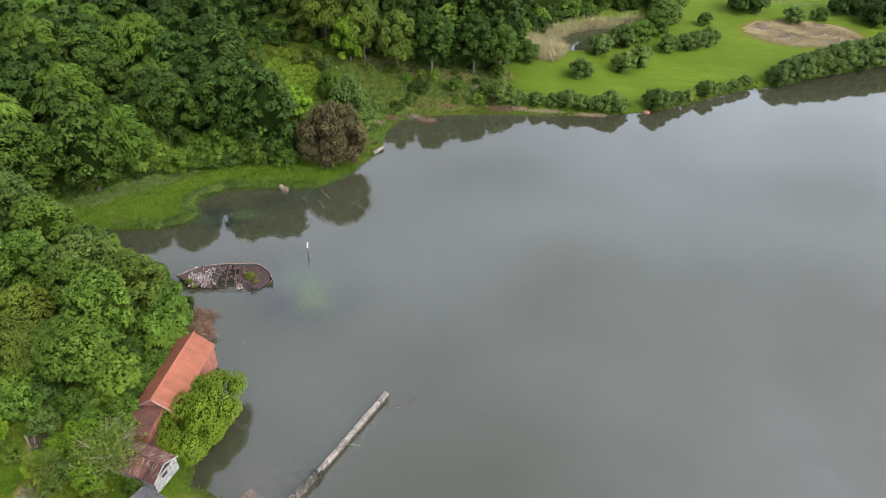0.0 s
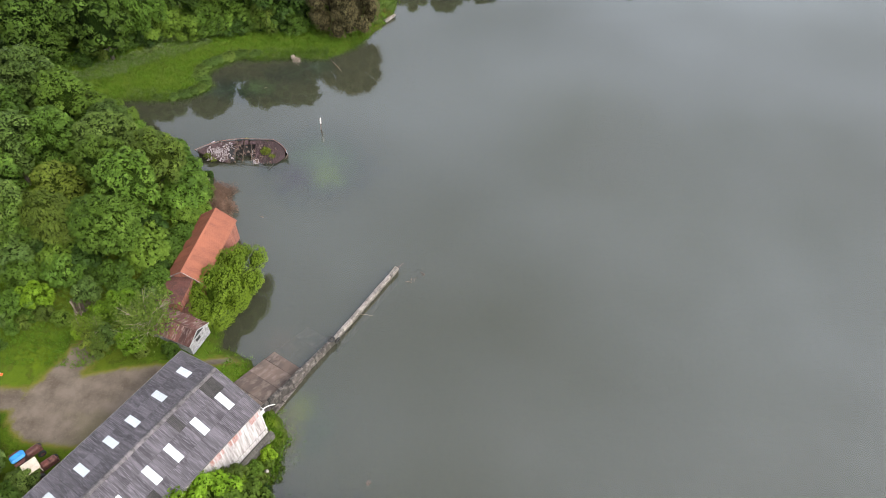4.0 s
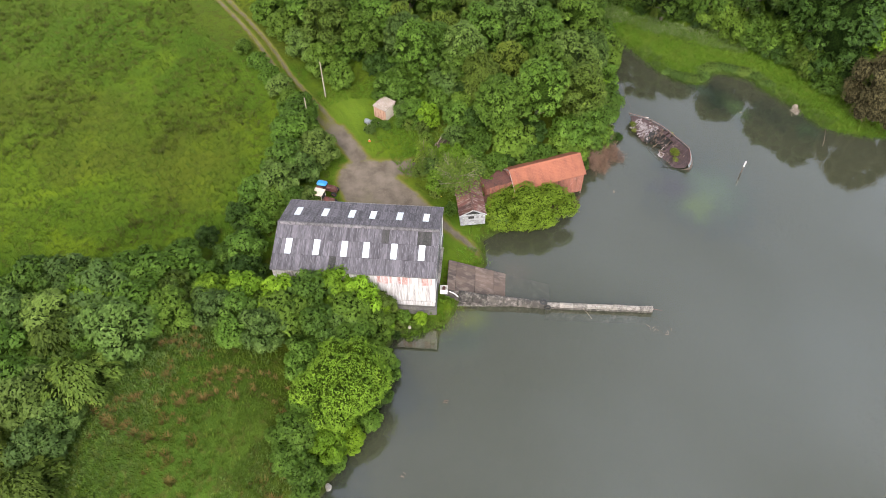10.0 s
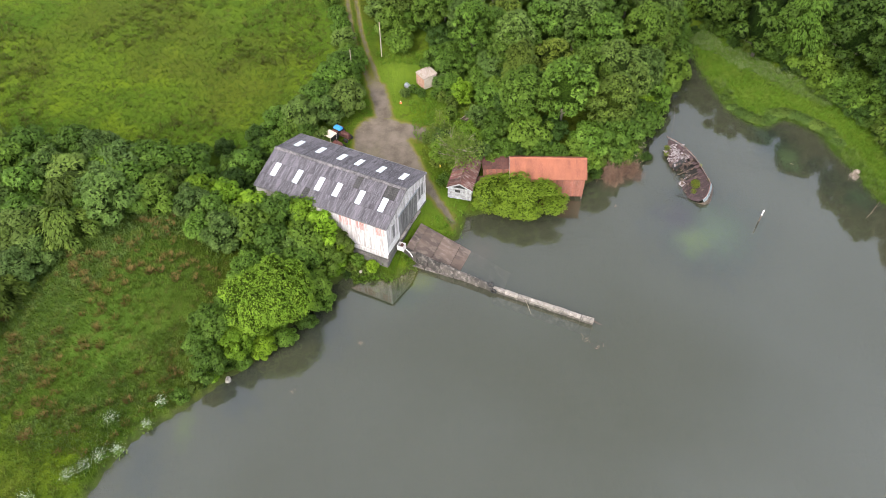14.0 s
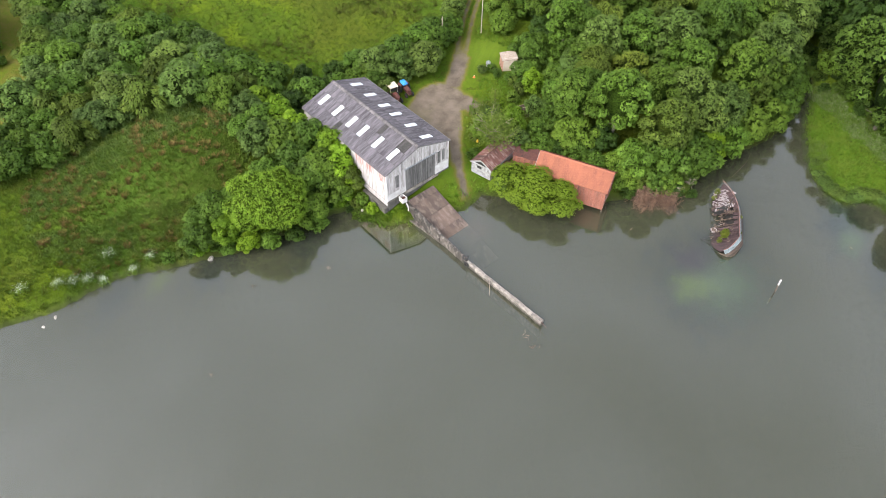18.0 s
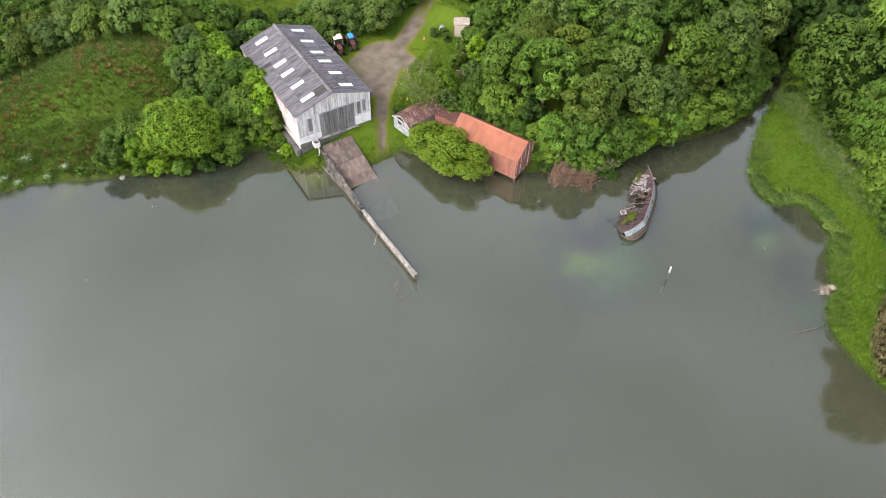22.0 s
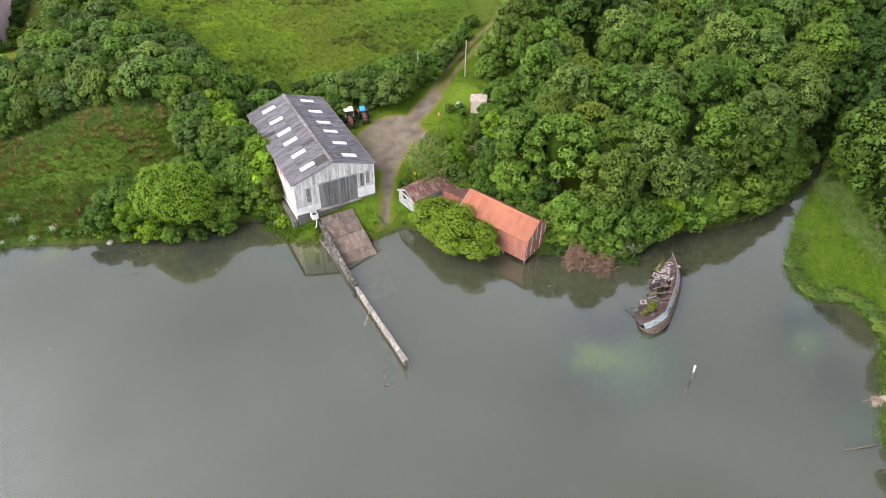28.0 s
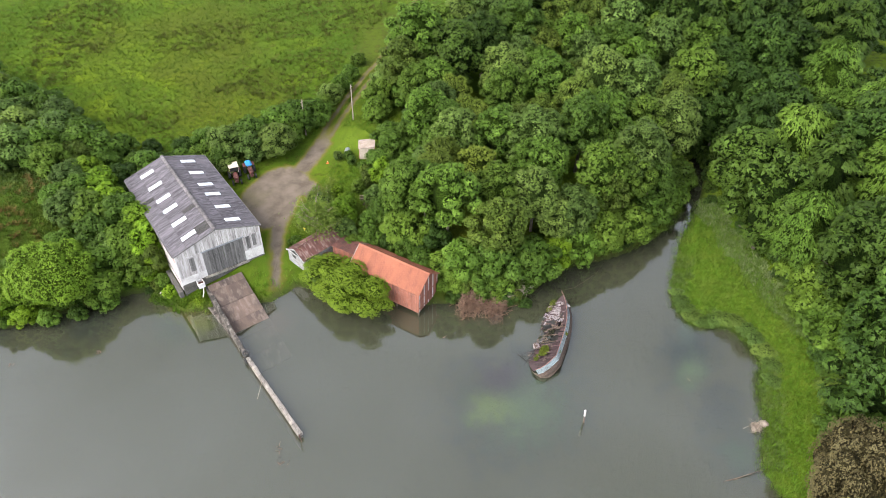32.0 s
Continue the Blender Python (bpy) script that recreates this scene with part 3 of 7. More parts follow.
lawn = np.maximum(smooth(8, 22, GX) * smooth(2, 6, GD) * smooth(140, 150, GY), np.exp(-(((GX + 66) / 9) ** 2 + ((GY - 40.5) / 5) ** 2)))
lawn = np.maximum(lawn, 0.4 * np.exp(-(((GX + 53) / 7) ** 2 + ((GY - 50) / 6) ** 2)))
lawn = np.maximum(lawn, 0.8 * np.exp(-(((GX + 33) / 4) ** 2 + ((GY - 45.5) / 4) ** 2)))
lawn = np.maximum(lawn, 0.9 * smooth(100, 104, GY + 0.06 * (GX + 60)) * smooth(-20, -24, GX) * smooth(14, 8, GD) * (GY < 128))
lawn = np.maximum(lawn, 0.85 * np.exp(-(((GX + 46) / 10) ** 2 + ((GY - 161) / 13) ** 2) ** 2))
rushy = np.exp(-(((GX + 17) / 20) ** 2 + ((GY + 3) / 17) ** 2) ** 2) * 0.8
rushy = np.maximum(rushy, 0.5 * smooth(10, 4, GX) * smooth(-38, -32, GX) * smooth(132, 138, GY) * smooth(176, 170, GY))
rut = np.maximum(rut, 0.42 * smooth(1.2, 0.4, np.hypot((GX + 8) / 14, (GY - 160) / 5)))
ruin_path = seg_dist(GX, GY, np.array([(-56, -72), (-50, -64), (-38, -49), (-26, -39), (-14, -34)]))
rut = np.maximum(rut, 0.17 * smooth(5.0, 2.0, ruin_path) + 0.1 * smooth(1.8, 0.8, np.abs(ruin_path - 0.9) * 2))
rushy = np.maximum(rushy, 0.5 * smooth(-66, -130, GX) * (GY < 30))
soil = 0.5 * smooth(4.0, 1.5, seg_dist(GX, GY, np.array([(-34, 177), (-18, 175), (-6, 174), (10, 177)])))
rut = np.maximum(rut, soil)
rut = np.maximum(rut, 0.75 * smooth(3.2, 1.2, np.hypot(GX + 114, GY - 102.5)))
att = me.attributes.new("zone", "FLOAT_COLOR", "POINT")
att.data.foreach_set("color", np.stack([rut, mud, lawn, rushy], -1).astype(np.float32).ravel())
me.polygons.foreach_set("use_smooth", [True] * len(me.polygons))
ground = tagged(link_mesh("ground", me, GROUND), "rough green meadow and gravel track sloping to muddy shore", "ground", kind="structure")

bm = bmesh.new()
bmesh.ops.create_grid(bm, x_segments=1, y_segments=1, size=1500)
water = tagged(part("water", bm, WATER), "still murky grey-green water mirroring an overcast sky", "water", kind="structure")
water.location = (1100, 0, 0)
bm = bmesh.new()
bmesh.ops.create_circle(bm, cap_ends=True, segments=40, radius=1.0)
water_pond = tagged(part("pond_water", bm, WATER), "small dark pond among reeds", "water", kind="structure")
water_pond.matrix_world = pose(38, 208, ground_z(58, 200) - 0.45, 0, 0, 30) @ Matrix.Diagonal((18, 8, 1, 1))


# ---- plants ----
def quads_mesh(name, corners, extra=None):
    """A mesh of loose leaves: corners is an array (n, 3 or 4, 3); extra adds vertices and faces of a solid core."""
    n, c = corners.shape[:2]
    v = corners.reshape(-1, 3)
    loops, starts, totals = np.arange(n * c), np.arange(n) * c, np.full(n, c)
    if extra is not None:
        ev, ef = extra
        loops = np.concatenate([loops, (ef + len(v)).ravel()])
        starts = np.concatenate([starts, n * c + np.arange(len(ef)) * ef.shape[1]])
        totals = np.concatenate([totals, np.full(len(ef), ef.shape[1])])
        v = np.vstack([v, ev])
    me = bpy.data.meshes.new(name)
    me.vertices.add(len(v))
    me.vertices.foreach_set("co", v.astype(np.float32).ravel())
    me.loops.add(len(loops))
    me.loops.foreach_set("vertex_index", loops.astype(np.int32))
    me.polygons.add(len(starts))
    me.polygons.foreach_set("loop_start", starts.astype(np.int32))
    me.polygons.foreach_set("loop_total", totals.astype(np.int32))
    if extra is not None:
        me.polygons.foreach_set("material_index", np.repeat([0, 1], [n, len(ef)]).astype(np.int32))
    me.update()
    return me


def unit(v):
    return v / np.maximum(np.linalg.norm(v, axis=-1, keepdims=True), 1e-6)


def leaves(r, pos, normal, size, long=1.0, hang=0.0, tri=False, along=None):
    """Bent four-cornered leaves at pos that face normal."""
    n = len(pos)
    t = unit(np.cross(normal, r.normal(size=(n, 3)))) if along is None else unit(along)
    if hang:
        t = unit(t * (1 - hang) + np.array([0, 0, -1.0]) * hang)
    b = unit(np.cross(normal, t))
    s = size * r.uniform(0.6, 1.35, (n, 1))
    lift = unit(normal) * s * r.uniform(-0.15, 0.35, (n, 1))
    if tri:
        return np.stack([pos - t * s * long - b * s * 0.7, pos - t * s * long * 0.3 + b * s * 0.9 + lift, pos + t * s * long * 1.2], 1)
    return np.stack([pos - t * s * long, pos - b * s * 0.62 + lift, pos + t * s * long, pos + b * s * 0.62 + lift], 1)


def ball(c, rad, nu=6, nv=4):
    u = np.arange(nu) * 2 * np.pi / nu
    w = np.linspace(0.08, np.pi - 0.08, nv)
    U, V = np.meshgrid(u, w)
    v = np.stack([np.cos(U) * np.sin(V), np.sin(U) * np.sin(V), np.cos(V)], -1).reshape(-1, 3) * rad + c
    f = [(j * nu + i, (j + 1) * nu + i, (j + 1) * nu + (i + 1) % nu, j * nu + (i + 1) % nu) for j in range(nv - 1) for i in range(nu)]
    return v, np.array(f)


def crown_mesh(name, seed, radius, low, top, lobes=18, per=230, size=0.34, style="round", core=0.72):
    """A crown of billowing leaf clumps set over an uneven egg from height low to top."""
    r = np.random.default_rng(seed)
    mid, half = (low + top) / 2, (top - low) / 2
    cs, rs = [], []
    f1, f2 = r.uniform(0, 6.28, 2)
    for k in range(lobes):
        a = k * 2.399 + r.uniform(-0.35, 0.35)
        h = 1 - 1.72 * (k + 0.4) / lobes + r.uniform(-0.1, 0.1)
        h = max(-0.9, min(0.97, h))
        uneven = 1 + 0.13 * math.sin(2 * a + f1) + 0.1 * math.sin(3 * a + f2 + 2 * h)
        q = (max(0.0, 1 - abs(h) ** 2.2)) ** 0.5 * uneven
        if style == "cone":
            q = (1 - (h + 1) / 2) * 0.85 + 0.08
        lr = radius * r.uniform(0.2, 0.36) * (1.12 if lobes < 30 else 0.9)
        q = max(0.0, q * radius - lr * 0.75)
        cs.append((math.cos(a) * q, math.sin(a) * q, mid + h * (half - lr * 0.55) * r.uniform(0.88, 1.03)))
        rs.append((lr, lr, lr * r.uniform(0.7, 0.95)))
    cs, rs = np.array(cs), np.array(rs)
    hull = np.array([radius * 0.56, radius * 0.56, half * 0.66])
    pos, nor, out = [], [], []
    for c, q in zip(cs, rs):
        m = int(per * (q[0] / (radius * 0.28)) ** 2)
        d = unit(r.normal(size=(m, 3)) + 0.35 * unit(c - np.array([0, 0, mid]) + 1e-3))
        d[:, 2] = np.where(d[:, 2] < -0.45, -d[:, 2] * 0.5, d[:, 2])
        d = unit(d)
        bumps = 0.13 * np.sin(d[:, :1] * 7 + seed) * np.cos(d[:, 1:2] * 8 + d[:, 2:] * 6)
        p = c + d * q * (r.uniform(0.86, 1.1, (m, 1)) + bumps)
        keep = (((p - (0, 0, mid)) / hull) ** 2).sum(1) > 0.92
        for c2, q2 in zip(cs, rs):
            if c2 is not c:
                keep &= (((p - c2) / (q2 * 0.86)) ** 2).sum(1) > 1
        pos.append(p[keep])
        nor.append(d[keep])
    pos, nor = np.vstack(pos), np.vstack(nor)
    if style == "droop":
        away = unit(pos * (1, 1, 0) + r.normal(size=pos.shape) * (0.5, 0.5, 0.1) * radius * 0.4)
        away = away + np.array([0, 0, -0.75]) + r.normal(size=pos.shape) * 0.18
        nor = unit(nor * 0.6 + np.array([0, 0, 0.5]) + r.normal(size=nor.shape) * 0.3)
        lv = leaves(r, pos, nor, size, 2.0, 0.0, True, away)
    else:
        nor = unit(nor * 0.9 + np.array([0, 0, 0.4]) + r.normal(size=nor.shape) * 0.36)
        lv = leaves(r, pos, nor, size, 1.05, 0.0, True)
    # solid cores in the darkened leaf colours paint shade into the gaps
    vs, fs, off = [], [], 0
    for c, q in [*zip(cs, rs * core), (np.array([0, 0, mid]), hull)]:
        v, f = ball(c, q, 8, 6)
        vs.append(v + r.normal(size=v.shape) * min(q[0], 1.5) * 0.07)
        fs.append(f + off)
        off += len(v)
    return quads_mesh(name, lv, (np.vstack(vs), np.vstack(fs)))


def top_tree(h):
    return h > 7


def trunk_mesh(seed, h, r0, radius, low, limbs=4):
    r = random.Random(seed)
    b = bmesh.new()
    lean = (r.uniform(-0.4, 0.4), r.uniform(-0.4, 0.4))
    tube(b, [(0, 0, -0.5), (0, 0, 0.2), (lean[0] * 0.4, lean[1] * 0.4, h * 0.4), (lean[0], lean[1], h * 0.8)], [r0 * 1.5, r0 * 1.1, r0 * 0.8, r0 * 0.3])
    for k in range(limbs):
        a = k * 2.4 + r.random()
        z = low + (h * 0.5 - low) * 0.5 * r.random() + 0.4
        q = radius * (r.uniform(0.45, 0.7) if top_tree(h) else r.uniform(0.2, 0.4))
        tube(b, [(lean[0] * 0.3, lean[1] * 0.3, z), (math.cos(a) * q * 0.5, math.sin(a) * q * 0.5, z + q * 0.45), (math.cos(a) * q, math.sin(a) * q, z + q * 0.7)], [r0 * 0.5, r0 * 0.35, r0 * 0.12], 5)
    me = bpy.data.meshes.new("trunk")
    b.to_mesh(me)
    b.free()
    return me


def plant(kind, seed, leaf, radius, low, top, lobes, per, size, style, label, category, core=0.72):
    """One tree or bush, built at the origin: trunk and crown."""
    ob = thing(kind, pose(0, 0, -400), label, category)
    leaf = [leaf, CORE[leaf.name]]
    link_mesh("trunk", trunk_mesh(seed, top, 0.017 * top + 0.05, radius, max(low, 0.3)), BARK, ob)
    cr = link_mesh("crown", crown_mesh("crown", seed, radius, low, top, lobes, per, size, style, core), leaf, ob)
    return ob


WOODTREE = "tree with a billowing crown in the wood"
PROTO = {
    "ash": [plant("tree", s, LEAF_MID, 4.6, 3.0, 14.5, 42, 150, 0.25, "round", "broad-leaved mid-green " + WOODTREE, "tree") for s in (11, 12, 13)],
    "sycamore": [plant("tree", s, LEAF_DARK, 5.2, 2.4, 15.5, 44, 150, 0.27, "round", "dark green broad-leaved tree with a dense crown", "tree") for s in (21, 22)],
    "willow": [plant("tree", s, LEAF_OLIVE, 4.8, 1.6, 14.0, 40, 240, 0.135, "droop", "olive-green tree with drooping feathery branches", "tree") for s in (31, 32)],
    "weeper": [plant("tree", 33, LEAF_MID, 4.9, 1.6, 14.5, 40, 240, 0.14, "droop", "mid-green tree with drooping layered branches", "tree")],
    "pale": [plant("tree", s, LEAF_GREY, 4.4, 2.4, 13.5, 46, 155, 0.22, "round", "grey-green " + WOODTREE, "tree") for s in (41, 42)],
    "maple": [plant("tree", s, LEAF_OLIVE, 4.5, 2.2, 13.8, 44, 155, 0.235, "round", "olive-green " + WOODTREE, "tree") for s in (44, 45)],
    "bush": [plant("bush", s, LEAF_MID, 2.3, -0.5, 3.9, 20, 125, 0.18, "round", "dense mid-green bush with rounded crown", "bush") for s in (51, 52)],
    "greybush": [plant("willow_shrub", 53, LEAF_GREY, 2.4, -0.5, 4.2, 20, 125, 0.175, "round", "grey-green willow scrub bush", "bush")],
    "lime": [plant("sapling", s, LEAF_LIME, 2.4, -0.3, 5.0, 20, 125, 0.185, "round", "bright lime-green bush in fresh leaf", "bush") for s in (55, 56)],
    "darkbush": [plant("low_shrub", 57, LEAF_DARK, 2.0, -0.5, 3.0, 18, 110, 0.17, "round", "low dark green bush with dense leaves", "bush")],
    "olive": [plant("feathery_shrub", 58, LEAF_OLIVE, 2.2, -0.5, 4.0, 18, 170, 0.1, "droop", "light olive-green feathery bush", "bush")],
    "farash": [plant("tree", s, LEAF_MID, 4.6, 0.6, 14.5, 34, 88, 0.32, "round", "broad-leaved mid-green " + WOODTREE, "tree") for s in (14,)],
    "farsycamore": [plant("tree", s, LEAF_DARK, 5.2, 0.4, 15.5, 36, 90, 0.34, "round", "dark green broad-leaved tree with a dense low crown", "tree") for s in (24, 25)],
    "conifer": [plant("tree", 61, LEAF_DARK, 3.6, 1.0, 15.0, 34, 150, 0.17, "droop", "dark conifer with drooping branch tips", "tree")],
}
used = set()


def put(kind, x, y, s=1.0, z=None, stretch=1.0, turn=None, label="", group=""):
    """Stands one plant of that kind on the ground."""
    ps = PROTO[kind]
    p = ps[int(rng.integers(len(ps)))]
    a = rng.uniform(0, 360) if turn is None else turn
    m = pose(x, y, (ground_z(x, y) if z is None else z) - 0.05, 0, 0, a) @ Matrix.Diagonal((s, s, s * stretch, 1))
    if p.name not in used:
        used.add(p.name)
        p.matrix_world = m
        q = p
    else:
        q = copy_thing(p, m)
        q.scale = (s, s, s * stretch)
        q.matrix_basis = m
    return tagged(q, label, group=group)


def inside(x, y, poly):
    c = False
    for (ax, ay), (bx, by) in zip(poly, poly[1:] + poly[:1]):
        if (ay > y) != (by > y) and x < (bx - ax) * (y - ay) / (by - ay) + ax:
            c = not c
    return c


def wood(poly, gap, kinds, s0, s1, group, shore=2.0, avoid=()):
    """Plants a polygon with trees no nearer to each other than gap."""
    xs, ys = [p[0] for p in poly], [p[1] for p in poly]
    got = []
    for _ in range(int((max(xs) - min(xs)) * (max(ys) - min(ys)) / gap ** 2 * 9)):
        x, y = rng.uniform(min(xs), max(xs)), rng.uniform(min(ys), max(ys))
        if not inside(x, y, poly) or any((x - a) ** 2 + (y - b) ** 2 < gap * gap for a, b in got):
            continue
        if float(inland(np.array([x]), np.array([y]))[0]) < shore or any(math.hypot(x - a, y - b) < c for a, b, c in avoid):
            continue
        got.append((x, y))
        k = kinds[int(rng.integers(len(kinds)))]
        put(k, x, y, rng.uniform(s0, s1), stretch=rng.uniform(0.92, 1.1), group=group)


# the wood behind the boathouse, up to the creek
wood([(-46, 58), (-45, 76), (-52, 83), (-62, 90), (-72, 95), (-90, 97), (-106, 96.5), (-122, 97), (-122, 44), (-110, 40), (-80, 42), (-74, 48), (-69, 55), (-58, 60), (-50, 59)],
     6.0, ["ash", "pale", "maple", "willow", "pale", "ash", "sycamore", "weeper", "pale", "ash"], 0.72, 1.18, "trees of the wood behind the boathouse", 3.0)
# its edge along the water and the clearing
for x, y, k, s in ((-44.5, 73, "bush", 1.5), (-45.5, 78, "bush", 1.7), (-50, 83, "bush", 1.8), (-54.5, 85.5, "lime", 1.1), (-58, 88.5, "bush", 1.6), (-62, 91, "bush", 1.7), (-66.5, 95, "bush", 1.5),
                   (-71.5, 97, "bush", 1.4), (-77, 98.5, "bush", 1.5), (-84, 99, "darkbush", 1.8), (-47.5, 67, "darkbush", 1.4), (-46, 62.5, "bush", 1.5), (-49, 57, "bush", 1.1), (-56, 57, "bush", 1.2),
                   (-61, 55.5, "bush", 1.1), (-68, 50.5, "bush", 1.3), (-46.5, 55.5, "bush", 0.7), (-43.5, 57.5, "bush", 0.9), (-52, 57.5, "darkbush", 0.9), (-42.6, 67, "bush", 0.85), (-43, 70, "bush", 1.0), (-42.6, 73, "bush", 0.9), (-43.6, 63.3, "bush", 0.9), (-44.5, 76.5, "bush", 1.0), (-40.6, 73.8, "darkbush", 0.7), (-43.8, 60.4, "darkbush", 0.8)):
    put(k, x, y, s, group="bushes at the wood's edge")
# the far bank of the creek
wood([(-78, 110), (-66, 121), (-58, 127), (-46, 128), (-37, 131), (-36, 140), (-44, 146), (-54, 152), (-58, 176), (-70, 190), (-118, 190), (-120, 104), (-104, 106), (-90, 108)],
     6.8, ["sycamore", "farsycamore", "sycamore", "conifer", "weeper", "farsycamore"], 0.85, 1.3, "trees of the wood beyond the creek", 5.0, ((-47, 163, 11), (-44, 152, 8), (-42, 145, 6.5), (-50, 154, 6), (-39.5, 138.5, 7.5), (-44.5, 140.5, 6)))
wood([(-36, 178), (-6, 175), (12, 180), (10, 196), (16, 214), (34, 226), (60, 236), (66, 262), (-112, 256), (-112, 194), (-60, 192), (-46, 184)],
     7.8, ["farsycamore", "willow", "farash", "conifer", "farsycamore"], 1.0, 1.4, "trees of the far wood", 5.0, ((38, 208, 22),))
wood([(-122, 96), (-122, 44), (-116, 40), (-165, 30), (-170, 130), (-120, 130), (-120, 100), (-104, 101.5), (-104, 96)], 8.0, ["farsycamore", "farsycamore", "conifer", "farsycamore"], 1.0, 1.35, "trees further up the creek", 1.5)


def undergrowth(line, gap, kinds, s0, s1, group, spread=1.5):
    """Bushes along the foot of a wood."""
    p = np.array(line, float)
    for (ax, ay), (bx, by) in zip(p[:-1], p[1:]):
        n = max(1, int(math.hypot(bx - ax, by - ay) / gap))
        for k in range(n):
            x, y = ax + (bx - ax) * (k + 0.5) / n + rng.uniform(-spread, spread), ay + (by - ay) * (k + 0.5) / n + rng.uniform(-spread, spread)
            if float(inland(np.array([x]), np.array([y]))[0]) > 2.5:
                put(kinds[int(rng.integers(len(kinds)))], x, y, rng.uniform(s0, s1), stretch=rng.uniform(0.8, 1.15), group=group)


undergrowth([(-92, 108), (-80, 111.5), (-70, 120), (-61, 127), (-46, 128), (-37, 129.5), (-34, 140), (-42, 147), (-52, 154), (-57, 176)], 2.6, ["bush", "darkbush", "darkbush", "olive", "darkbush"], 0.9, 1.6, "undergrowth at the foot of the wood")
undergrowth([(-58, 178), (-40, 183), (-30, 180), (-6, 178), (10, 182), (12, 196)], 2.6, ["darkbush", "darkbush", "olive"], 0.8, 1.5, "undergrowth at the foot of the far wood")
undergrowth([(-60, 186), (-30, 190), (-6, 187), (10, 190), (18, 210), (36, 224), (60, 234)], 2.8, ["darkbush", "bush"], 1.0, 1.8, "undergrowth inside the far wood", 3.0)
undergrowth([(-34, 146), (-24, 150), (-14, 158), (2, 163), (8, 165)], 2.4, ["darkbush", "greybush", "olive", "bush"], 0.35, 0.8, "scrub on the far bank", 3.5)

for x, y, sc, k in ((-69, 59, 0.8, "ash"), (-75, 55, 0.85, "pale"), (-63.5, 61.5, 0.75, "ash"), (-58, 62.5, 0.7, "willow"), (-81, 51, 0.85, "ash"), (-52.5, 63, 0.75, "ash")):
    put(k, x, y, sc, group="trees of the wood behind the boathouse")

for x, y, sc, k in ((-71.5, 92.5, 0.8, "ash"), (-67, 90, 0.75, "maple"), (-75, 95.5, 0.7, "weeper"), (-57.5, 84, 0.7, "pale")):
    put(k, x, y, sc, group="trees of the wood behind the boathouse")
# trees that close the head of the creek
for x, y, sc, k in ((-96, 98.5, 0.8, "sycamore"), (-101, 103, 0.8, "sycamore"), (-106, 99, 0.9, "conifer"), (-93, 106.5, 0.6, "sycamore"), (-108, 105, 0.9, "sycamore"), (-112, 101, 1.0, "sycamore")):
    put(k, x, y, sc, group="trees further up the creek")
undergrowth([(-88, 106), (-96, 105), (-106, 104), (-114, 103)], 2.6, ["darkbush", "bush"], 0.8, 1.3, "undergrowth at the creek's head", 1.2)
undergrowth([(-82, 98.5), (-90, 97.5), (-98, 97), (-108, 97), (-116, 99)], 2.6, ["darkbush", "bush"], 0.8, 1.3, "undergrowth at the creek's head", 1.2)
for x, y, sc in ((-84, 106.3, 0.6), (-88, 105.6, 0.7), (-92, 104.8, 0.8), (-96, 103.6, 0.9), (-99, 101.5, 1.0), (-93, 99.2, 0.8), (-88, 100.0, 0.7)):
    put("darkbush", x, y, sc, z=0.1, group="undergrowth at the creek's head")

undergrowth([(-72, 118), (-62, 125), (-50, 129), (-40, 132)], 2.8, ["darkbush", "bush", "bush"], 1.3, 2.0, "undergrowth at the foot of the wood")
undergrowth([(-56, 170), (-48, 172), (-40, 172), (-34, 170)], 2.4, ["bush", "greybush", "olive"], 0.4, 0.9, "scrub in the glade", 3.0)

undergrowth([(-112, 43), (-98, 43.5), (-84, 45.5), (-75, 51), (-68, 56), (-60, 59.5), (-53, 60)], 2.5, ["bush", "greybush", "bush", "darkbush"], 1.0, 1.7, "undergrowth along the track")
# growth hanging over the water between boathouse and creek
for k in range(26):
    q = SHORELINE[int(18.6 * 4 + k * 1.05)]
    put(("bush", "bush", "darkbush", "olive")[k % 4], float(q[0]) - 1.3, float(q[1]) - 0.9, 0.62 + 0.25 * rng.random(), z=0.2, stretch=0.8, group="bushes at the wood's edge")
# single trees and bushes of the far shore
for k, x, y, s, st, lab in (("lime", -38.8, 140.5, 1.9, 1.1, "yellow-green young tree by the glade"), ("olive", -42.5, 139, 1.6, 1.2, ""), ("bush", -33.5, 158, 1.2, 1.5, ""), ("greybush", -27, 150, 1.7, 1.5, ""), ("greybush", -23.5, 146.5, 1.2, 1.1, ""),
                            ("willow", -18, 173, 1.0, 1.2, ""), ("sycamore", -9, 174, 1.05, 1.05, ""), ("sycamore", 2, 176, 1.05, 1.0, ""), ("ash", 9, 177, 0.95, 1.0, ""), ("willow", -27, 176, 1.0, 1.2, ""), ("bush", 16.4, 188, 1.5, 1.0, ""),
                            ("bush", 5, 165, 1.0, 0.8, ""), ("darkbush", -12, 166, 1.2, 0.8, ""), ("bush", -3, 168, 0.9, 0.8, ""), ("darkbush", 91, 234, 2.9, 1.1, "dark rounded tree at the lawn's edge"), ("darkbush", 124, 236, 2.6, 1.2, ""), ("darkbush", 134, 234, 3.0, 1.2, ""), ("darkbush", 145, 232, 3.0, 1.2, ""), ("darkbush", 129, 226, 2.2, 1.2, "")):
    put(k, x, y, s, stretch=st, label=lab, group="trees of the far shore")
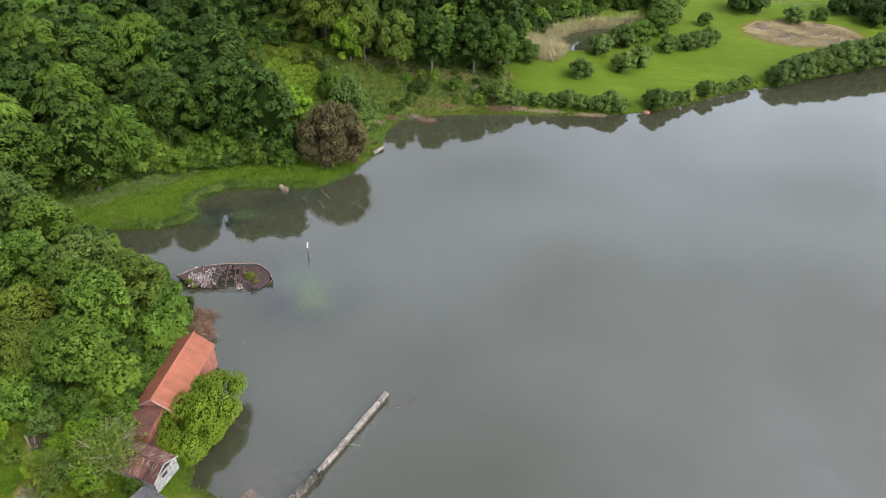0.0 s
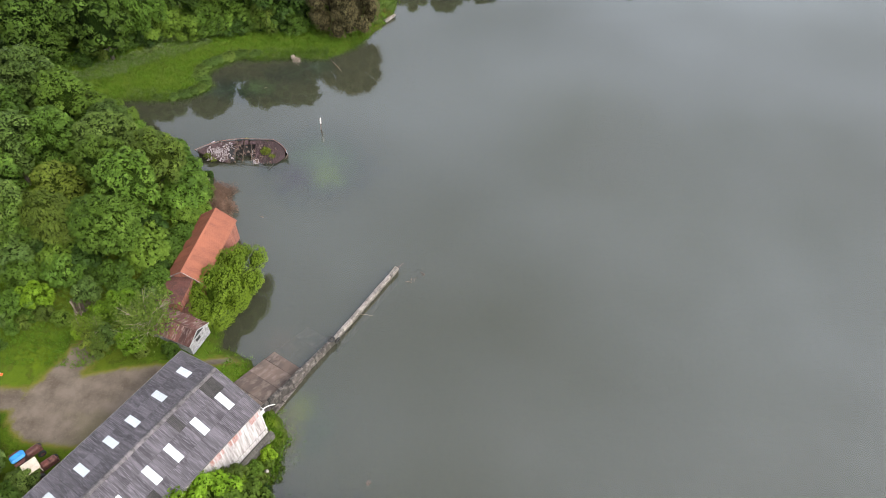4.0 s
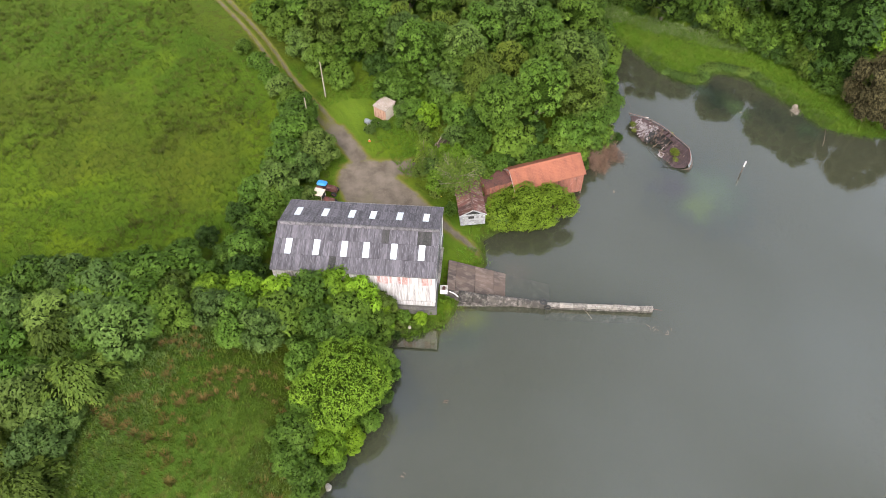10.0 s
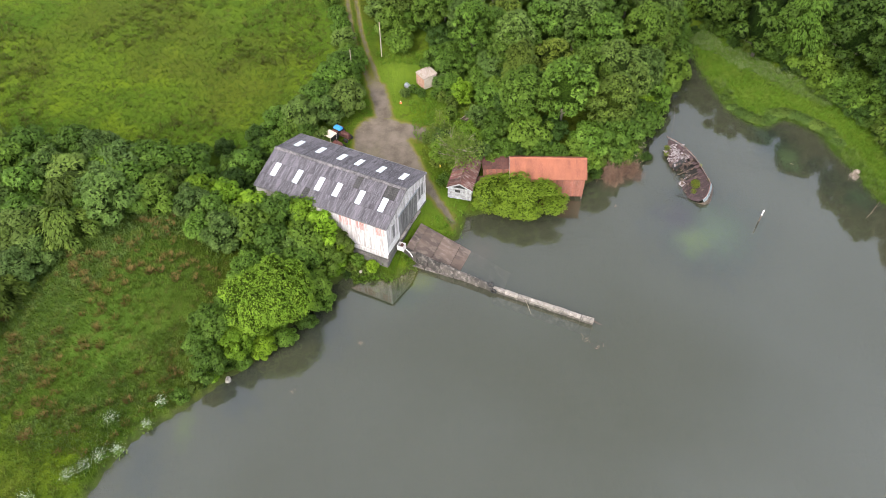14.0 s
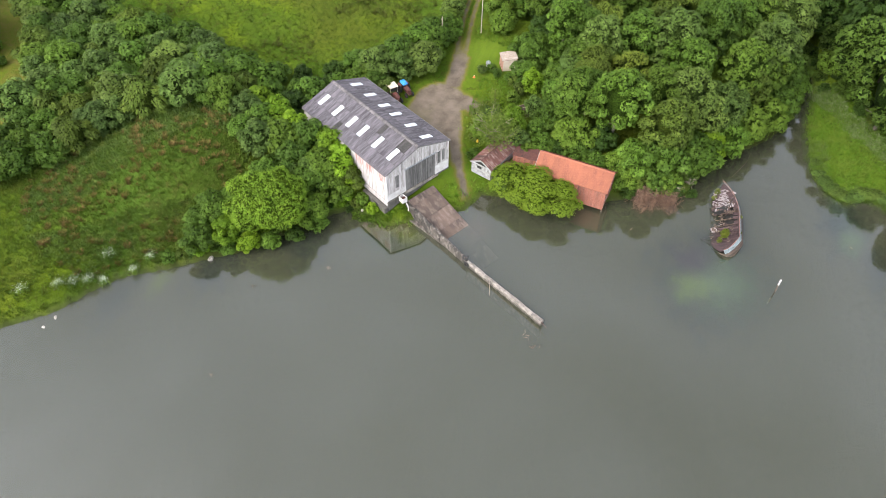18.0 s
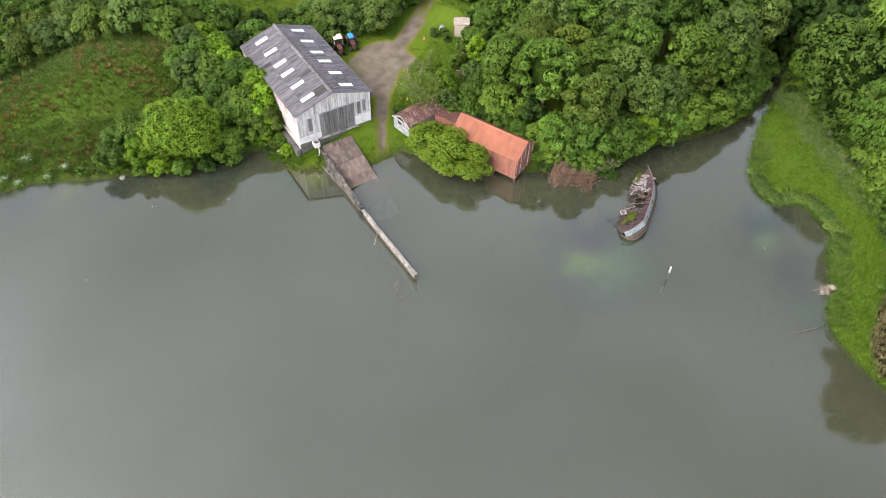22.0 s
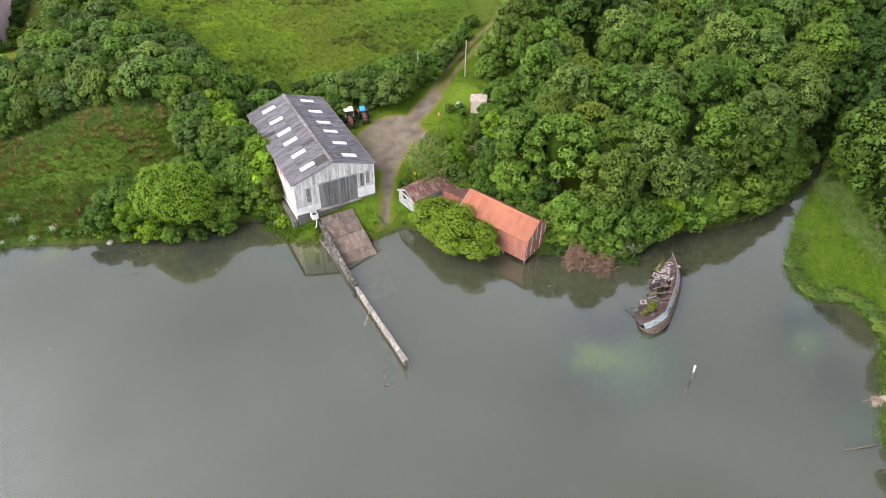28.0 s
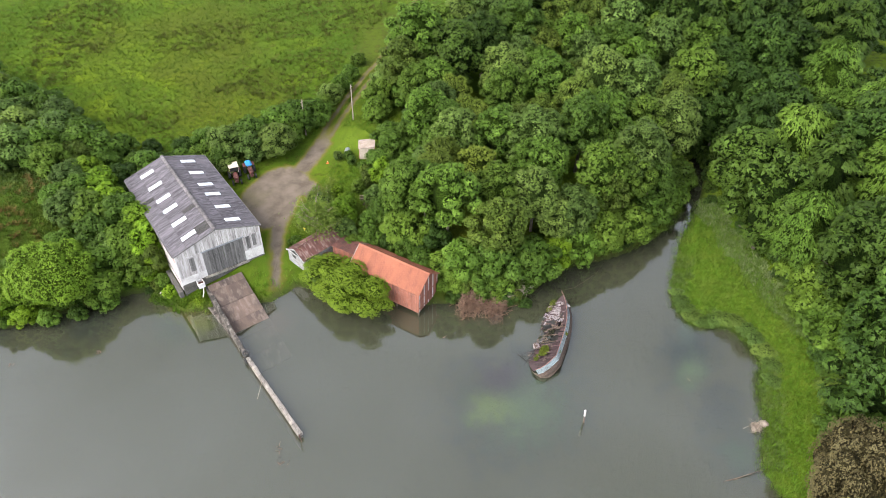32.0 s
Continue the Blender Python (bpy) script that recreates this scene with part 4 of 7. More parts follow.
for x, y, s, k in ((30.5, 178, 1.25, "greybush"), (43, 183, 1.3, "greybush"), (48, 187, 1.35, "greybush"), (45, 200, 1.6, "greybush"), (51, 204, 1.7, "bush"), (57, 211, 1.9, "bush"), (61, 219, 1.9, "greybush"), (38, 194, 1.4, "greybush"), (58, 198, 1.2, "greybush"), (63, 200, 1.15, "greybush"),
                   (67, 201.5, 1.2, "greybush"), (71, 204, 1.3, "greybush"), (74, 220, 1.0, "bush"), (103, 225, 1.3, "greybush"), (113, 229, 1.1, "bush"), (62, 226, 2.0, "bush"), (66, 232, 2.2, "bush")):
    put(k, x, y, s, group="bushes on the lawn")
for x, y, s in ((9.5, 161.5, 1.5), (13.5, 161.5, 1.0), (18, 161, 0.95), (22, 161, 0.9), (25.5, 161, 1.2), (29, 160.5, 1.0), (32.5, 160, 1.0), (36, 160.5, 1.35), (39, 160.5, 0.9), (47.5, 164, 1.4), (50.5, 165.5, 1.0), (53.5, 167, 0.9), (57, 169.5, 0.75), (62, 172, 1.15), (66, 174, 0.8), (70, 176, 0.8),
                (74, 179, 0.8), (83, 183, 1.5), (86, 185.5, 1.6), (90, 187.5, 1.8), (94.5, 189.5, 1.9), (99, 191.5, 2.0), (103.5, 194, 2.1), (108.5, 196, 2.1), (114, 198.5, 2.2), (119.5, 201, 2.3), (125.5, 204, 2.4), (132, 207, 2.5)):
    d = 3.2 if x > 80 else 1.3 if x > 45 else 0.0
    put("greybush", x + 0.44 * d, y - 0.9 * d, s * 0.9, stretch=1.0, group="bushes along the far shore")
brown_tree = plant("tree", 71, LEAF_BROWN, 7.0, -0.5, 10.4, 50, 480, 0.14, "round", "brown-leaved tree leaning over the far bank", "tree")
brown_tree.matrix_world = pose(-27.2, 129.6, ground_z(-27.2, 129.6) - 0.3) @ Matrix.Diagonal((0.92, 0.86, 1.42, 1))

# the tree at the shed's lakeside and its neighbours
shore_tree = plant("tree", 87, LEAF_FRESH, 6.9, 0.3, 8.3, 62, 500, 0.15, "round", "large rounded yellow-green tree at the water's edge", "tree")
shore_tree.matrix_world = pose(-14.2, 19.8, ground_z(-15.5, 19) - 0.9) @ Matrix.Diagonal((0.84, 0.84, 1.06, 1))
cove_tree = plant("tree", 82, LEAF_FRESH, 6.0, -0.6, 5.6, 36, 640, 0.145, "round", "spreading green tree overhanging the cove beside the boathouse", "tree")
cove_tree.matrix_world = pose(-33.9, 58.9, 0.6) @ Matrix.Diagonal((0.82, 1.24, 1.0, 1))
small_tree = plant("bush", 83, LEAF_GREY, 1.5, 0.2, 3.4, 14, 110, 0.13, "round", "small grey-green willow beside the cove", "bush")
small_tree.matrix_world = pose(-33.6, 53.2, 1.4)
sedge_proto = tagged(plant("sedge_clump", 59, LEAF_GREY, 2.3, -0.4, 2.6, 16, 170, 0.12, "droop", "low grey-green sedge clump at the marsh edge", "sedge"), group="sedge clumps of the marsh")
for x, y, k, s in ((-26.6, 27.2, "lime", 1.25), (-28.6, 23.8, "lime", 1.35), (-28.3, 20.2, "bush", 1.7), (-24.4, 24.4, "bush", 1.55), (-29.6, 16.5, "lime", 1.3), (-32.4, 12.4, "lime", 1.2), (-33.8, 8.2, "lime", 1.1), (-30.9, 7.4, "greybush", 1.2),
                   (-27, 15.8, "bush", 1.6), (-23.4, 19.4, "bush", 1.6), (-20.8, 23.4, "bush", 1.5), (-22.6, 27.4, "bush", 1.2), (-29.5, 10.9, "bush", 1.3), (-26.2, 9.3, "bush", 1.0), (-25, 12.9, "greybush", 1.35), (-24.6, 28.6, "olive", 1.2), (-22.8, 22.6, "greybush", 1.3),
                   (-8.3, 15.4, "lime", 1.0), (-10.6, 12.5, "bush", 1.3), (-5.6, 11.8, "bush", 1.1), (-8, 10.6, "bush", 0.95), (-17.6, 25.2, "bush", 1.3), (-12, 14.6, "bush", 1.25), (-19.4, 16.6, "bush", 1.2), (-37, 13, "darkbush", 1.5), (-40.5, 14.5, "bush", 1.3)):
    put(k, x, y, s, group="bushes beside the boat shed")
# scrub behind the mound
wood([(-40, 8), (-33, 8), (-31, 1), (-29, -5), (-25, -9), (-19, -13), (-11, -19), (-3, -26), (-4, -30), (-14, -28.5), (-24, -32), (-33, -39.5), (-41, -46), (-50, -51), (-49, -30), (-46, -15), (-42, 0)],
     3.1, ["bush", "greybush", "bush", "bush", "greybush", "olive", "bush", "bush"], 1.05, 1.85, "scrub behind the grassy mound", 2.0)
put("lime", -38.9, -6.2, 1.5, stretch=0.8, group="scrub behind the grassy mound")
for x, y, s, k in ((-36.5, -53.5, 0.9, "darkbush"), (-39, -56.5, 1.0, "bush"), (-41.5, -59.5, 1.1, "darkbush"), (-33.6, -49.6, 0.6, "bush"), (-30.0, -45.6, 0.5, "bush"), (-27.5, -46.6, 0.7, "bush"), (-44, -63, 1.2, "bush")):
    put(k, x, y, s, group="bushes round the ruin")
# growth down to the water between shed and mound
for k in range(15):
    q = SHORELINE[int(5 * 4 + k * 1.25)]
    put(("bush", "olive", "darkbush", "lime", "bush")[k % 5], float(q[0]) - 1.2, float(q[1]) - 1.0, 0.42 + 0.3 * rng.random(), z=0.3, stretch=0.8, group="bushes at the foot of the bank")
for x, y, sc, k in ((-24.5, 29.2, 0.7, "lime"), (-23.2, 31.8, 0.5, "bush"), (-22.0, 34.2, 0.42, "lime"), (-25.6, 27.0, 0.7, "bush"), (-22.0, 27.0, 0.5, "bush"), (-22.4, 31.0, 0.4, "olive"), (-21.9, 33.4, 0.35, "bush"), (-22.6, 36.2, 0.3, "olive"), (-23.0, 29.2, 0.5, "lime"), (-21.6, 30.2, 0.35, "darkbush")):
    put(k, x, y, sc, group="weeds at the foot of the shed")
for x, y, sc, k in ((-41.2, 71.8, 0.6, "bush"), (-41.8, 73.8, 0.7, "bush"), (-42.5, 75.6, 0.7, "olive"), (-43.4, 77.8, 0.8, "bush"), (-44.2, 80, 0.8, "bush"), (-45.6, 81.2, 0.7, "olive"), (-44.5, 84.2, 0.5, "darkbush")):
    put(k, x, y, sc, group="bushes at the wood's edge")
for x, y, sc, k in ((-60.2, 50.2, 1.0, "bush"), (-61.4, 48.6, 0.75, "greybush"), (-59.3, 47.2, 0.42, "bush"), (-58.2, 48.4, 0.5, "olive"), (-60.0, 41.6, 0.4, "greybush"), (-57.8, 52.0, 0.9, "lime"), (-65.6, 50.2, 1.3, "bush"), (-67.5, 48.2, 1.3, "bush")):
    put(k, x, y, sc, group="bushes round the hut")
for x, y, sc, k in ((-48.6, 24.0, 0.9, "bush"), (-47.8, 26.8, 0.75, "greybush"), (-47.9, 20.6, 1.0, "bush"), (-45.8, 18.0, 0.9, "bush"), (-43.8, 15.4, 1.0, "darkbush"), (-50, 21.8, 0.9, "bush"), (-46.6, 22.6, 0.7, "bush"), (-41, 12, 1.0, "bush")):
    put(k, x, y, sc, group="hedge along the field")
undergrowth([(-40, 177), (-28, 173), (-14, 172), (2, 173), (11, 176)], 2.6, ["darkbush", "bush", "olive"], 0.35, 0.75, "undergrowth at the foot of the far wood", 2.0)
put("lime", -30.5, 174.5, 1.7, stretch=1.5, group="trees of the far shore")
for x, y, sc, k in ((-10.2, 21.6, 0.7, "bush"), (-8.6, 18.6, 0.75, "lime"), (-13.0, 24.4, 0.7, "darkbush"), (-16.4, 26.8, 0.8, "bush"), (-7.0, 15.8, 0.6, "bush"), (-9.4, 16.6, 0.9, "bush")):
    put(k, x, y, sc, z=0.15, stretch=0.9, group="bushes at the foot of the bank")
# saplings between yard and sheds
for x, y, s, k in ((-47.8, 46.2, 0.5, "olive"), (-46.0, 46.8, 0.55, "greybush"), (-49.5, 47.6, 0.45, "lime"), (-44.6, 47.6, 0.55, "olive"), (-53.5, 49.5, 0.4, "bush"), (-48.0, 50.5, 0.5, "lime"), (-45.0, 51.6, 0.75, "lime"), (-43.0, 53.2, 0.6, "greybush"),
                   (-56, 50, 0.45, "olive"), (-42.6, 46.6, 0.6, "lime"), (-51.5, 54.0, 0.6, "greybush"), (-46.5, 44.9, 0.4, "olive")):
    put(k, x, y, s * 1.3, stretch=1.15, group="saplings beside the yard")
# hedge between field and track
for x, y, s, k in ((-49, 15.5, 1.1, "darkbush"), (-51.5, 19, 1.2, "bush"), (-52, 23, 1.4, "greybush"), (-53.6, 27.4, 1.3, "greybush"), (-56, 25.5, 1.6, "bush"), (-56.6, 30.6, 1.5, "greybush"), (-61, 28, 1.6, "bush"), (-64.5, 30, 1.6, "bush"), (-60, 31.2, 1.2, "bush"), (-68.5, 31.5, 1.3, "bush"), (-72, 31.2, 1.0, "bush"),
                   (-76, 30.5, 1.0, "greybush"), (-81, 29.8, 0.9, "bush"), (-86, 29, 0.8, "bush"), (-92, 27.6, 0.7, "bush"), (-46.5, 10, 0.9, "darkbush"), (-44, 6, 1.0, "bush")):
    put(k, x, y, s, group="hedge along the field")
for x, y, s, k in ((-75, 41.5, 1.2, "bush"), (-80, 40, 1.5, "bush"), (-86, 38, 1.4, "greybush"), (-93, 37, 1.5, "bush"), (-100, 35.5, 1.5, "bush"), (-61.2, 43.2, 0.4, "bush"), (-60.0, 44.5, 0.42, "bush"), (-57.8, 49.5, 0.5, "bush"), (-41.2, 45.6, 0.4, "olive"),
                   (-38, 46.8, 0.5, "bush"), (-41.5, 55.3, 0.6, "bush")):
    put(k, x, y, s, group="bushes round the yard")
for p in [p for ps in PROTO.values() for p in ps if p.name not in used]:
    for o in [*p.children_recursive, p]:
        bpy.data.objects.remove(o)

# half-dead tree at the little white shed
ghost = thing("dead_tree", pose(-41.0, 49.2, ground_z(-41.0, 49.2)) @ Matrix.Diagonal((1.45, 1.45, 1.5, 1)), "half-dead tree with bare pale branches and few leaves", "tree")
bm = bmesh.new()
r_ = random.Random(9)
tube(bm, [(0, 0, -0.2), (0.1, 0, 1.5), (0.2, 0.1, 3.0)], [0.2, 0.16, 0.12], 6)
for k in range(17):
    a, q = k * 2.4, r_.uniform(1.4, 3.0)
    z = 1.2 + 1.8 * r_.random()
    tube(bm, [(0.12, 0.05, z), (math.cos(a) * q * 0.5, math.sin(a) * q * 0.5, z + 0.9), (math.cos(a) * q, math.sin(a) * q, z + 1.3 + r_.random())], [0.045, 0.028, 0.01], 4)
    for j in range(3):
        b = a + r_.uniform(-0.8, 0.8)
        tube(bm, [(math.cos(a) * q * 0.6, math.sin(a) * q * 0.6, z + 1.0), (math.cos(b) * q * 1.05, math.sin(b) * q * 1.05, z + 1.4 + r_.random())], [0.02, 0.008], 3)
part("branch_work", bm, DEADWOOD, ghost)
_r = np.random.default_rng(3)
_p = _r.normal(size=(5200, 3)) * (1.15, 1.15, 0.75) + (-0.3, 0.2, 2.9)
link_mesh("crown", quads_mesh("crown", leaves(_r, _p, unit(_r.normal(size=_p.shape) + (0, 0, 0.6)), 0.1, 1.1)), leafy("sparse_young_leaf", (0.035, 0.06, 0.008), (0.11, 0.15, 0.022), (0.12, 0.16, 0.03)), ghost)

# ---- grasses, reeds and rushes ----
def tufts(name, n, where, blades, size, tall, leaf, label, seed, lowest=-9.0, spread=0.0):
    """Many grass tufts as one sheet of stuff. where(r, n) gives their places."""
    r = np.random.default_rng(seed)
    xy = where(r, n)
    z = np.maximum(height(xy[:, 0], xy[:, 1]), lowest)
    base = np.repeat(np.column_stack([xy, z]), blades, 0)
    m = len(base)
    a = r.uniform(0, 2 * np.pi, m)
    out = np.stack([np.cos(a), np.sin(a), np.zeros(m)], 1)
    side = np.stack([-np.sin(a), np.cos(a), np.zeros(m)], 1)
    h = tall * r.uniform(0.5, 1.2, (m, 1)) * np.repeat(r.uniform(0.4, 1.6, (len(xy), 1)), blades, 0)
    w = size * r.uniform(0.6, 1.3, (m, 1))
    p0 = base + out * (w * 0.8 + spread * r.uniform(0, 1, (m, 1)))
    tip = p0 + out * h * 0.7 + np.array([0, 0, 1.0]) * h
    c = np.stack([p0 - side * w * 0.42 - (0, 0, 0.05), p0 + side * w * 0.42 - (0, 0, 0.05), tip], 1)
    return tagged(link_mesh(name, quads_mesh(name, c), leaf), label, "grass", kind="stuff")


def in_boxes(boxes, keep):
    def f(r, n):
        area = np.array([(b - a) * (d - c) for a, b, c, d in boxes], float)
        k = r.choice(len(boxes), n * 3, p=area / area.sum())
        bx = np.array(boxes, float)[k]
        xy = np.column_stack([r.uniform(bx[:, 0], bx[:, 1]), r.uniform(bx[:, 2], bx[:, 3])])
        return xy[keep(xy[:, 0], xy[:, 1])][:n]
    return f


def open_field(x, y):
    return (y < 28 + 0.12 * (x + 60)) & (x < -46) & (inland(x, y) > 3)


tufts("meadow_grass", 22000, in_boxes([(-165, -46, -62, 30)], open_field), 4, 0.16, 0.42, BLADE, "long green meadow grass in the field", 1)
tufts("field_rushes", 2200, in_boxes([(-165, -50, -62, 28)], lambda x, y: open_field(x, y) & (ripple(x * 0.35, y * 0.4) > 0.1)), 26, 0.11, 0.5, FIELDRUSH, "dull olive rush clumps in the field", 2, spread=0.5)
on_mound = lambda x, y: (((x + 16) / 21) ** 2 + ((y + 4) / 17) ** 2 < 1.1) & (inland(x, y) > 1.0) & (x > -33)
tufts("mound_grass", 15000, in_boxes([(-36, 22, -30, 14)], lambda x, y: (inland(x, y) > 0.4) & (x + y * 0.2 > -34)), 5, 0.15, 0.42, BLADE, "rough green grass on the mound and shore", 3)
tufts("mound_rushes", 380, in_boxes([(-36, 20, -24, 14)], lambda x, y: on_mound(x, y) & (ripple(x * 0.9 + 2, y * 0.8) > -0.35)), 84, 0.085, 0.48, RUSH, "brown rush tussocks on the grassy mound", 4, spread=0.36)
tufts("mound_herbs", 6400, in_boxes([(-32, 8, -18, 12)], lambda x, y: on_mound(x, y) & (ripple(x * 0.5, y * 0.5 + 2) > -0.4)), 7, 0.16, 0.3, HERB, "soft grey-green herbs among the grass of the mound", 31, spread=0.3)
marsh = lambda x, y: (inland(x, y) > -1.2) & (inland(x, y) < 13) & (y > 101) & (x < -22)
tufts("marsh_grass", 15000, in_boxes([(-84, -22, 100, 134)], marsh), 5, 0.14, 0.36, MARSHBLADE, "bright green marsh grass on the low bank", 5)
HEMLINE = np.array([(-82, 107.4), (-77.5, 108.4), (-71.5, 112.6), (-66.5, 116.5), (-62.5, 119.6), (-57, 123.5)])
tufts("hemlock", 2000, in_boxes([(-86, -52, 102, 128)], lambda x, y: seg_dist(x, y, HEMLINE) < 2.8 + ripple(x, y)), 18, 0.1, 0.34, HEMLOCK, "pale flowering hemlock along the marsh", 6, spread=0.45)
tufts("marsh_sedge", 900, in_boxes([(-66, -30, 103, 126)], lambda x, y: (inland(x, y) > -0.6) & (inland(x, y) < 2.6)), 22, 0.12, 0.42, HERB, "long grey-green sedge overhanging the marsh edge", 32, spread=0.5)
tufts("ditch_growth", 260, in_boxes([(-76, -50, 104, 124)], lambda x, y: seg_dist(x, y, np.array([(-74, 106), (-66.2, 112), (-60, 116.5), (-54, 120.6)])) < 0.28), 12, 0.1, 0.25, DARKBLADE, "dark line of a narrow ditch through the marsh", 33)
tufts("reed_bed", 3800, in_boxes([(14, 66, 186, 232)], lambda x, y: (pond(x, y) > 0.55) & (pond(x, y) < 1.75) & (x * 0.5 - (y - 208) * 0.86 < 19) | (np.hypot((x - 23) / 6.5, (y - 200) / 13) < 1) & (pond(x, y) > 0.6)), 7, 0.16, 2.0, REED, "dry straw-coloured reeds round the pond", 7)
tufts("cut_straw", 4200, in_boxes([(86, 121, 206, 227)], lambda x, y: (np.hypot((x - 103.5) / 17.5, (y - 216) / 10.5) < 1) & (ripple(x * 1.3, y * 1.6) > -0.45)), 6, 0.75, 0.1, STRAW, "flattened straw-coloured cut grass on the lawn", 22)
FOOT = np.array([(-22.4, 31.6), (-21.4, 33.8), (-22.4, 36.4), (-23.6, 38.6)])
tufts("shed_foot_weeds", 620, in_boxes([(-26, -16, 29, 44)], lambda x, y: seg_dist(x, y, FOOT) < 1.5 + 1.1 * ripple(x * 3, y * 2.4)), 9, 0.13, 0.32, MARSHBLADE, "green weeds growing in the shallows at the shed's foot", 23, 0.03)
tufts("shed_foot_moss", 420, in_boxes([(-26, -15, 29, 45)], lambda x, y: (seg_dist(x, y, FOOT) < 3.4) & (ripple(x * 2.2, y * 1.8) > 0.1)), 9, 0.12, 0.14, MARSHBLADE, "low yellow-green weeds awash beside the pier", 34, 0.0, 0.3)
tufts("glade_grass", 1500, in_boxes([(-60, -36, 148, 178)], lambda x, y: inland(x, y) > 3), 6, 0.2, 0.6, BLADE, "long grass in the glade", 24)
tufts("yard_grass", 4500, in_boxes([(-74, -24, 32, 58)], lambda x, y: (seg_dist(x, y, np.array([(-60, 36.5), (-45, 37.0), (-40, 42.5), (-30, 47)])) > 5.5) & (seg_dist(x, y, np.array(TRACK, float)) > 2.2) & (np.hypot(x + 64, y - 41) > 6) & (inland(x, y) > 0.3) & (np.abs((x + 33.92) * 0.867 - (y - 30.17) * 0.499) > 7.2)), 5, 0.13, 0.36, MARSHBLADE, "long grass round the yard and sheds", 8)
tufts("bank_scrub", 3800, in_boxes([(-36, 12, 134, 184)], lambda x, y: inland(x, y) > 0.6), 9, 0.16, 0.7, HERB, "green rank growth on the far bank", 21, spread=0.4)
tufts("bank_dead_stems", 500, in_boxes([(-34, 9, 136, 172)], lambda x, y: (inland(x, y) > 0.6) & (ripple(x * 0.8, y * 0.7) > 0.25)), 12, 0.1, 0.5, RUSH, "brown dead stems on the far bank", 35, spread=0.5)
tufts("shore_grass", 7500, in_boxes([(-35, 130, 120, 215), (-112, -30, 48, 104)], lambda x, y: (np.abs(inland(x, y) - 1.2) < 1.6)), 6, 0.16, 0.55, MARSHBLADE, "rank green growth along the banks", 9)
tufts("slip_weeds", 420, in_boxes([(-24, -17.5, 30, 41), (-31, -24, 44, 49.5)], lambda x, y: inland(x, y) > -2.6), 6, 0.14, 0.4, MARSHBLADE, "green weeds on the ledge beside the slipway", 10)


def weed_patch(name, x, y, rx, ry, n, seed, label, leaf=WEED, deep=(-1.9, -1.0)):
    """A patch of water weed just under the surface."""
    r = np.random.default_rng(seed)
    q = r.normal(size=(n, 2)) * 0.5
    p = np.column_stack([x + q[:, 0] * rx, y + q[:, 1] * ry, r.uniform(*deep, n)])
    nor = unit(r.normal(size=(n, 3)) * 0.4 + (0, 0, 1.0))
    return tagged(link_mesh(name, quads_mesh(name, leaves(r, p, nor, 0.1, 1.4, 0.0, True)), leaf), label, "water weed", kind="stuff")


weed_patch("weed_patch", -26.5, 89.5, 6.4, 4.6, 13000, 1, "pale green weed under the water by the wreck")
weed_patch("weed_patch", -24.4, 86.5, 2.8, 2.6, 4200, 2, "bright weed under the water by the wreck")
weed_patch("weed_patch", -29.5, 85.5, 4.0, 3.0, 5200, 6, "dark weed under the water by the wreck", DARKWEED)
weed_patch("weed_patch", -47.5, 110.5, 2.4, 4.4, 2200, 3, "dim weed under the water off the marsh")
weed_patch("weed_patch", -40.0, 114.5, 5.0, 3.0, 2600, 7, "dark weed under the water off the marsh", DARKWEED)
weed_patch("weed_patch", -18.0, 39.0, 4.0, 4.6, 2400, 4, "weed under the shallow water beside the slipway")
weed_patch("weed_patch", 2.5, 7.0, 9.0, 3.4, 2600, 5, "dark weed in the shallows under the mound", DARKWEED)
weed_patch("weed_patch", -6.0, 66.5, 1.2, 1.8, 60, 8, "sunken branches off the pier's end", DARKWEED, (-0.2, 0.03))

for x, y, sc in ((-57.2, 105.4, 0.34), (-55.6, 106.1, 0.4), (-54.2, 107.0, 0.42), (-53.0, 108.2, 0.4), (-52.6, 109.6, 0.38), (-53.4, 111.2, 0.4), (-54.4, 112.6, 0.44), (-54.6, 114.4, 0.4), (-53.6, 116.0, 0.42), (-52.2, 117.6, 0.4), (-50.4, 119.0, 0.45), (-48.0, 120.2, 0.4), (-60.4, 104.8, 0.3), (-45.0, 120.6, 0.36)):
    o = copy_thing(sedge_proto, pose(x, y, max(0.0, ground_z(x, y)) - 0.1, 0, 0, x * 57) @ Matrix.Diagonal((sc * 1.6, sc * 1.6, sc * 0.6, 1)))
    o.matrix_basis = pose(x, y, max(0.0, ground_z(x, y)) - 0.1, 0, 0, x * 57) @ Matrix.Diagonal((sc * 1.6, sc * 1.6, sc * 0.6, 1))
for o in [*sedge_proto.children_recursive, sedge_proto]:
    bpy.data.objects.remove(o)

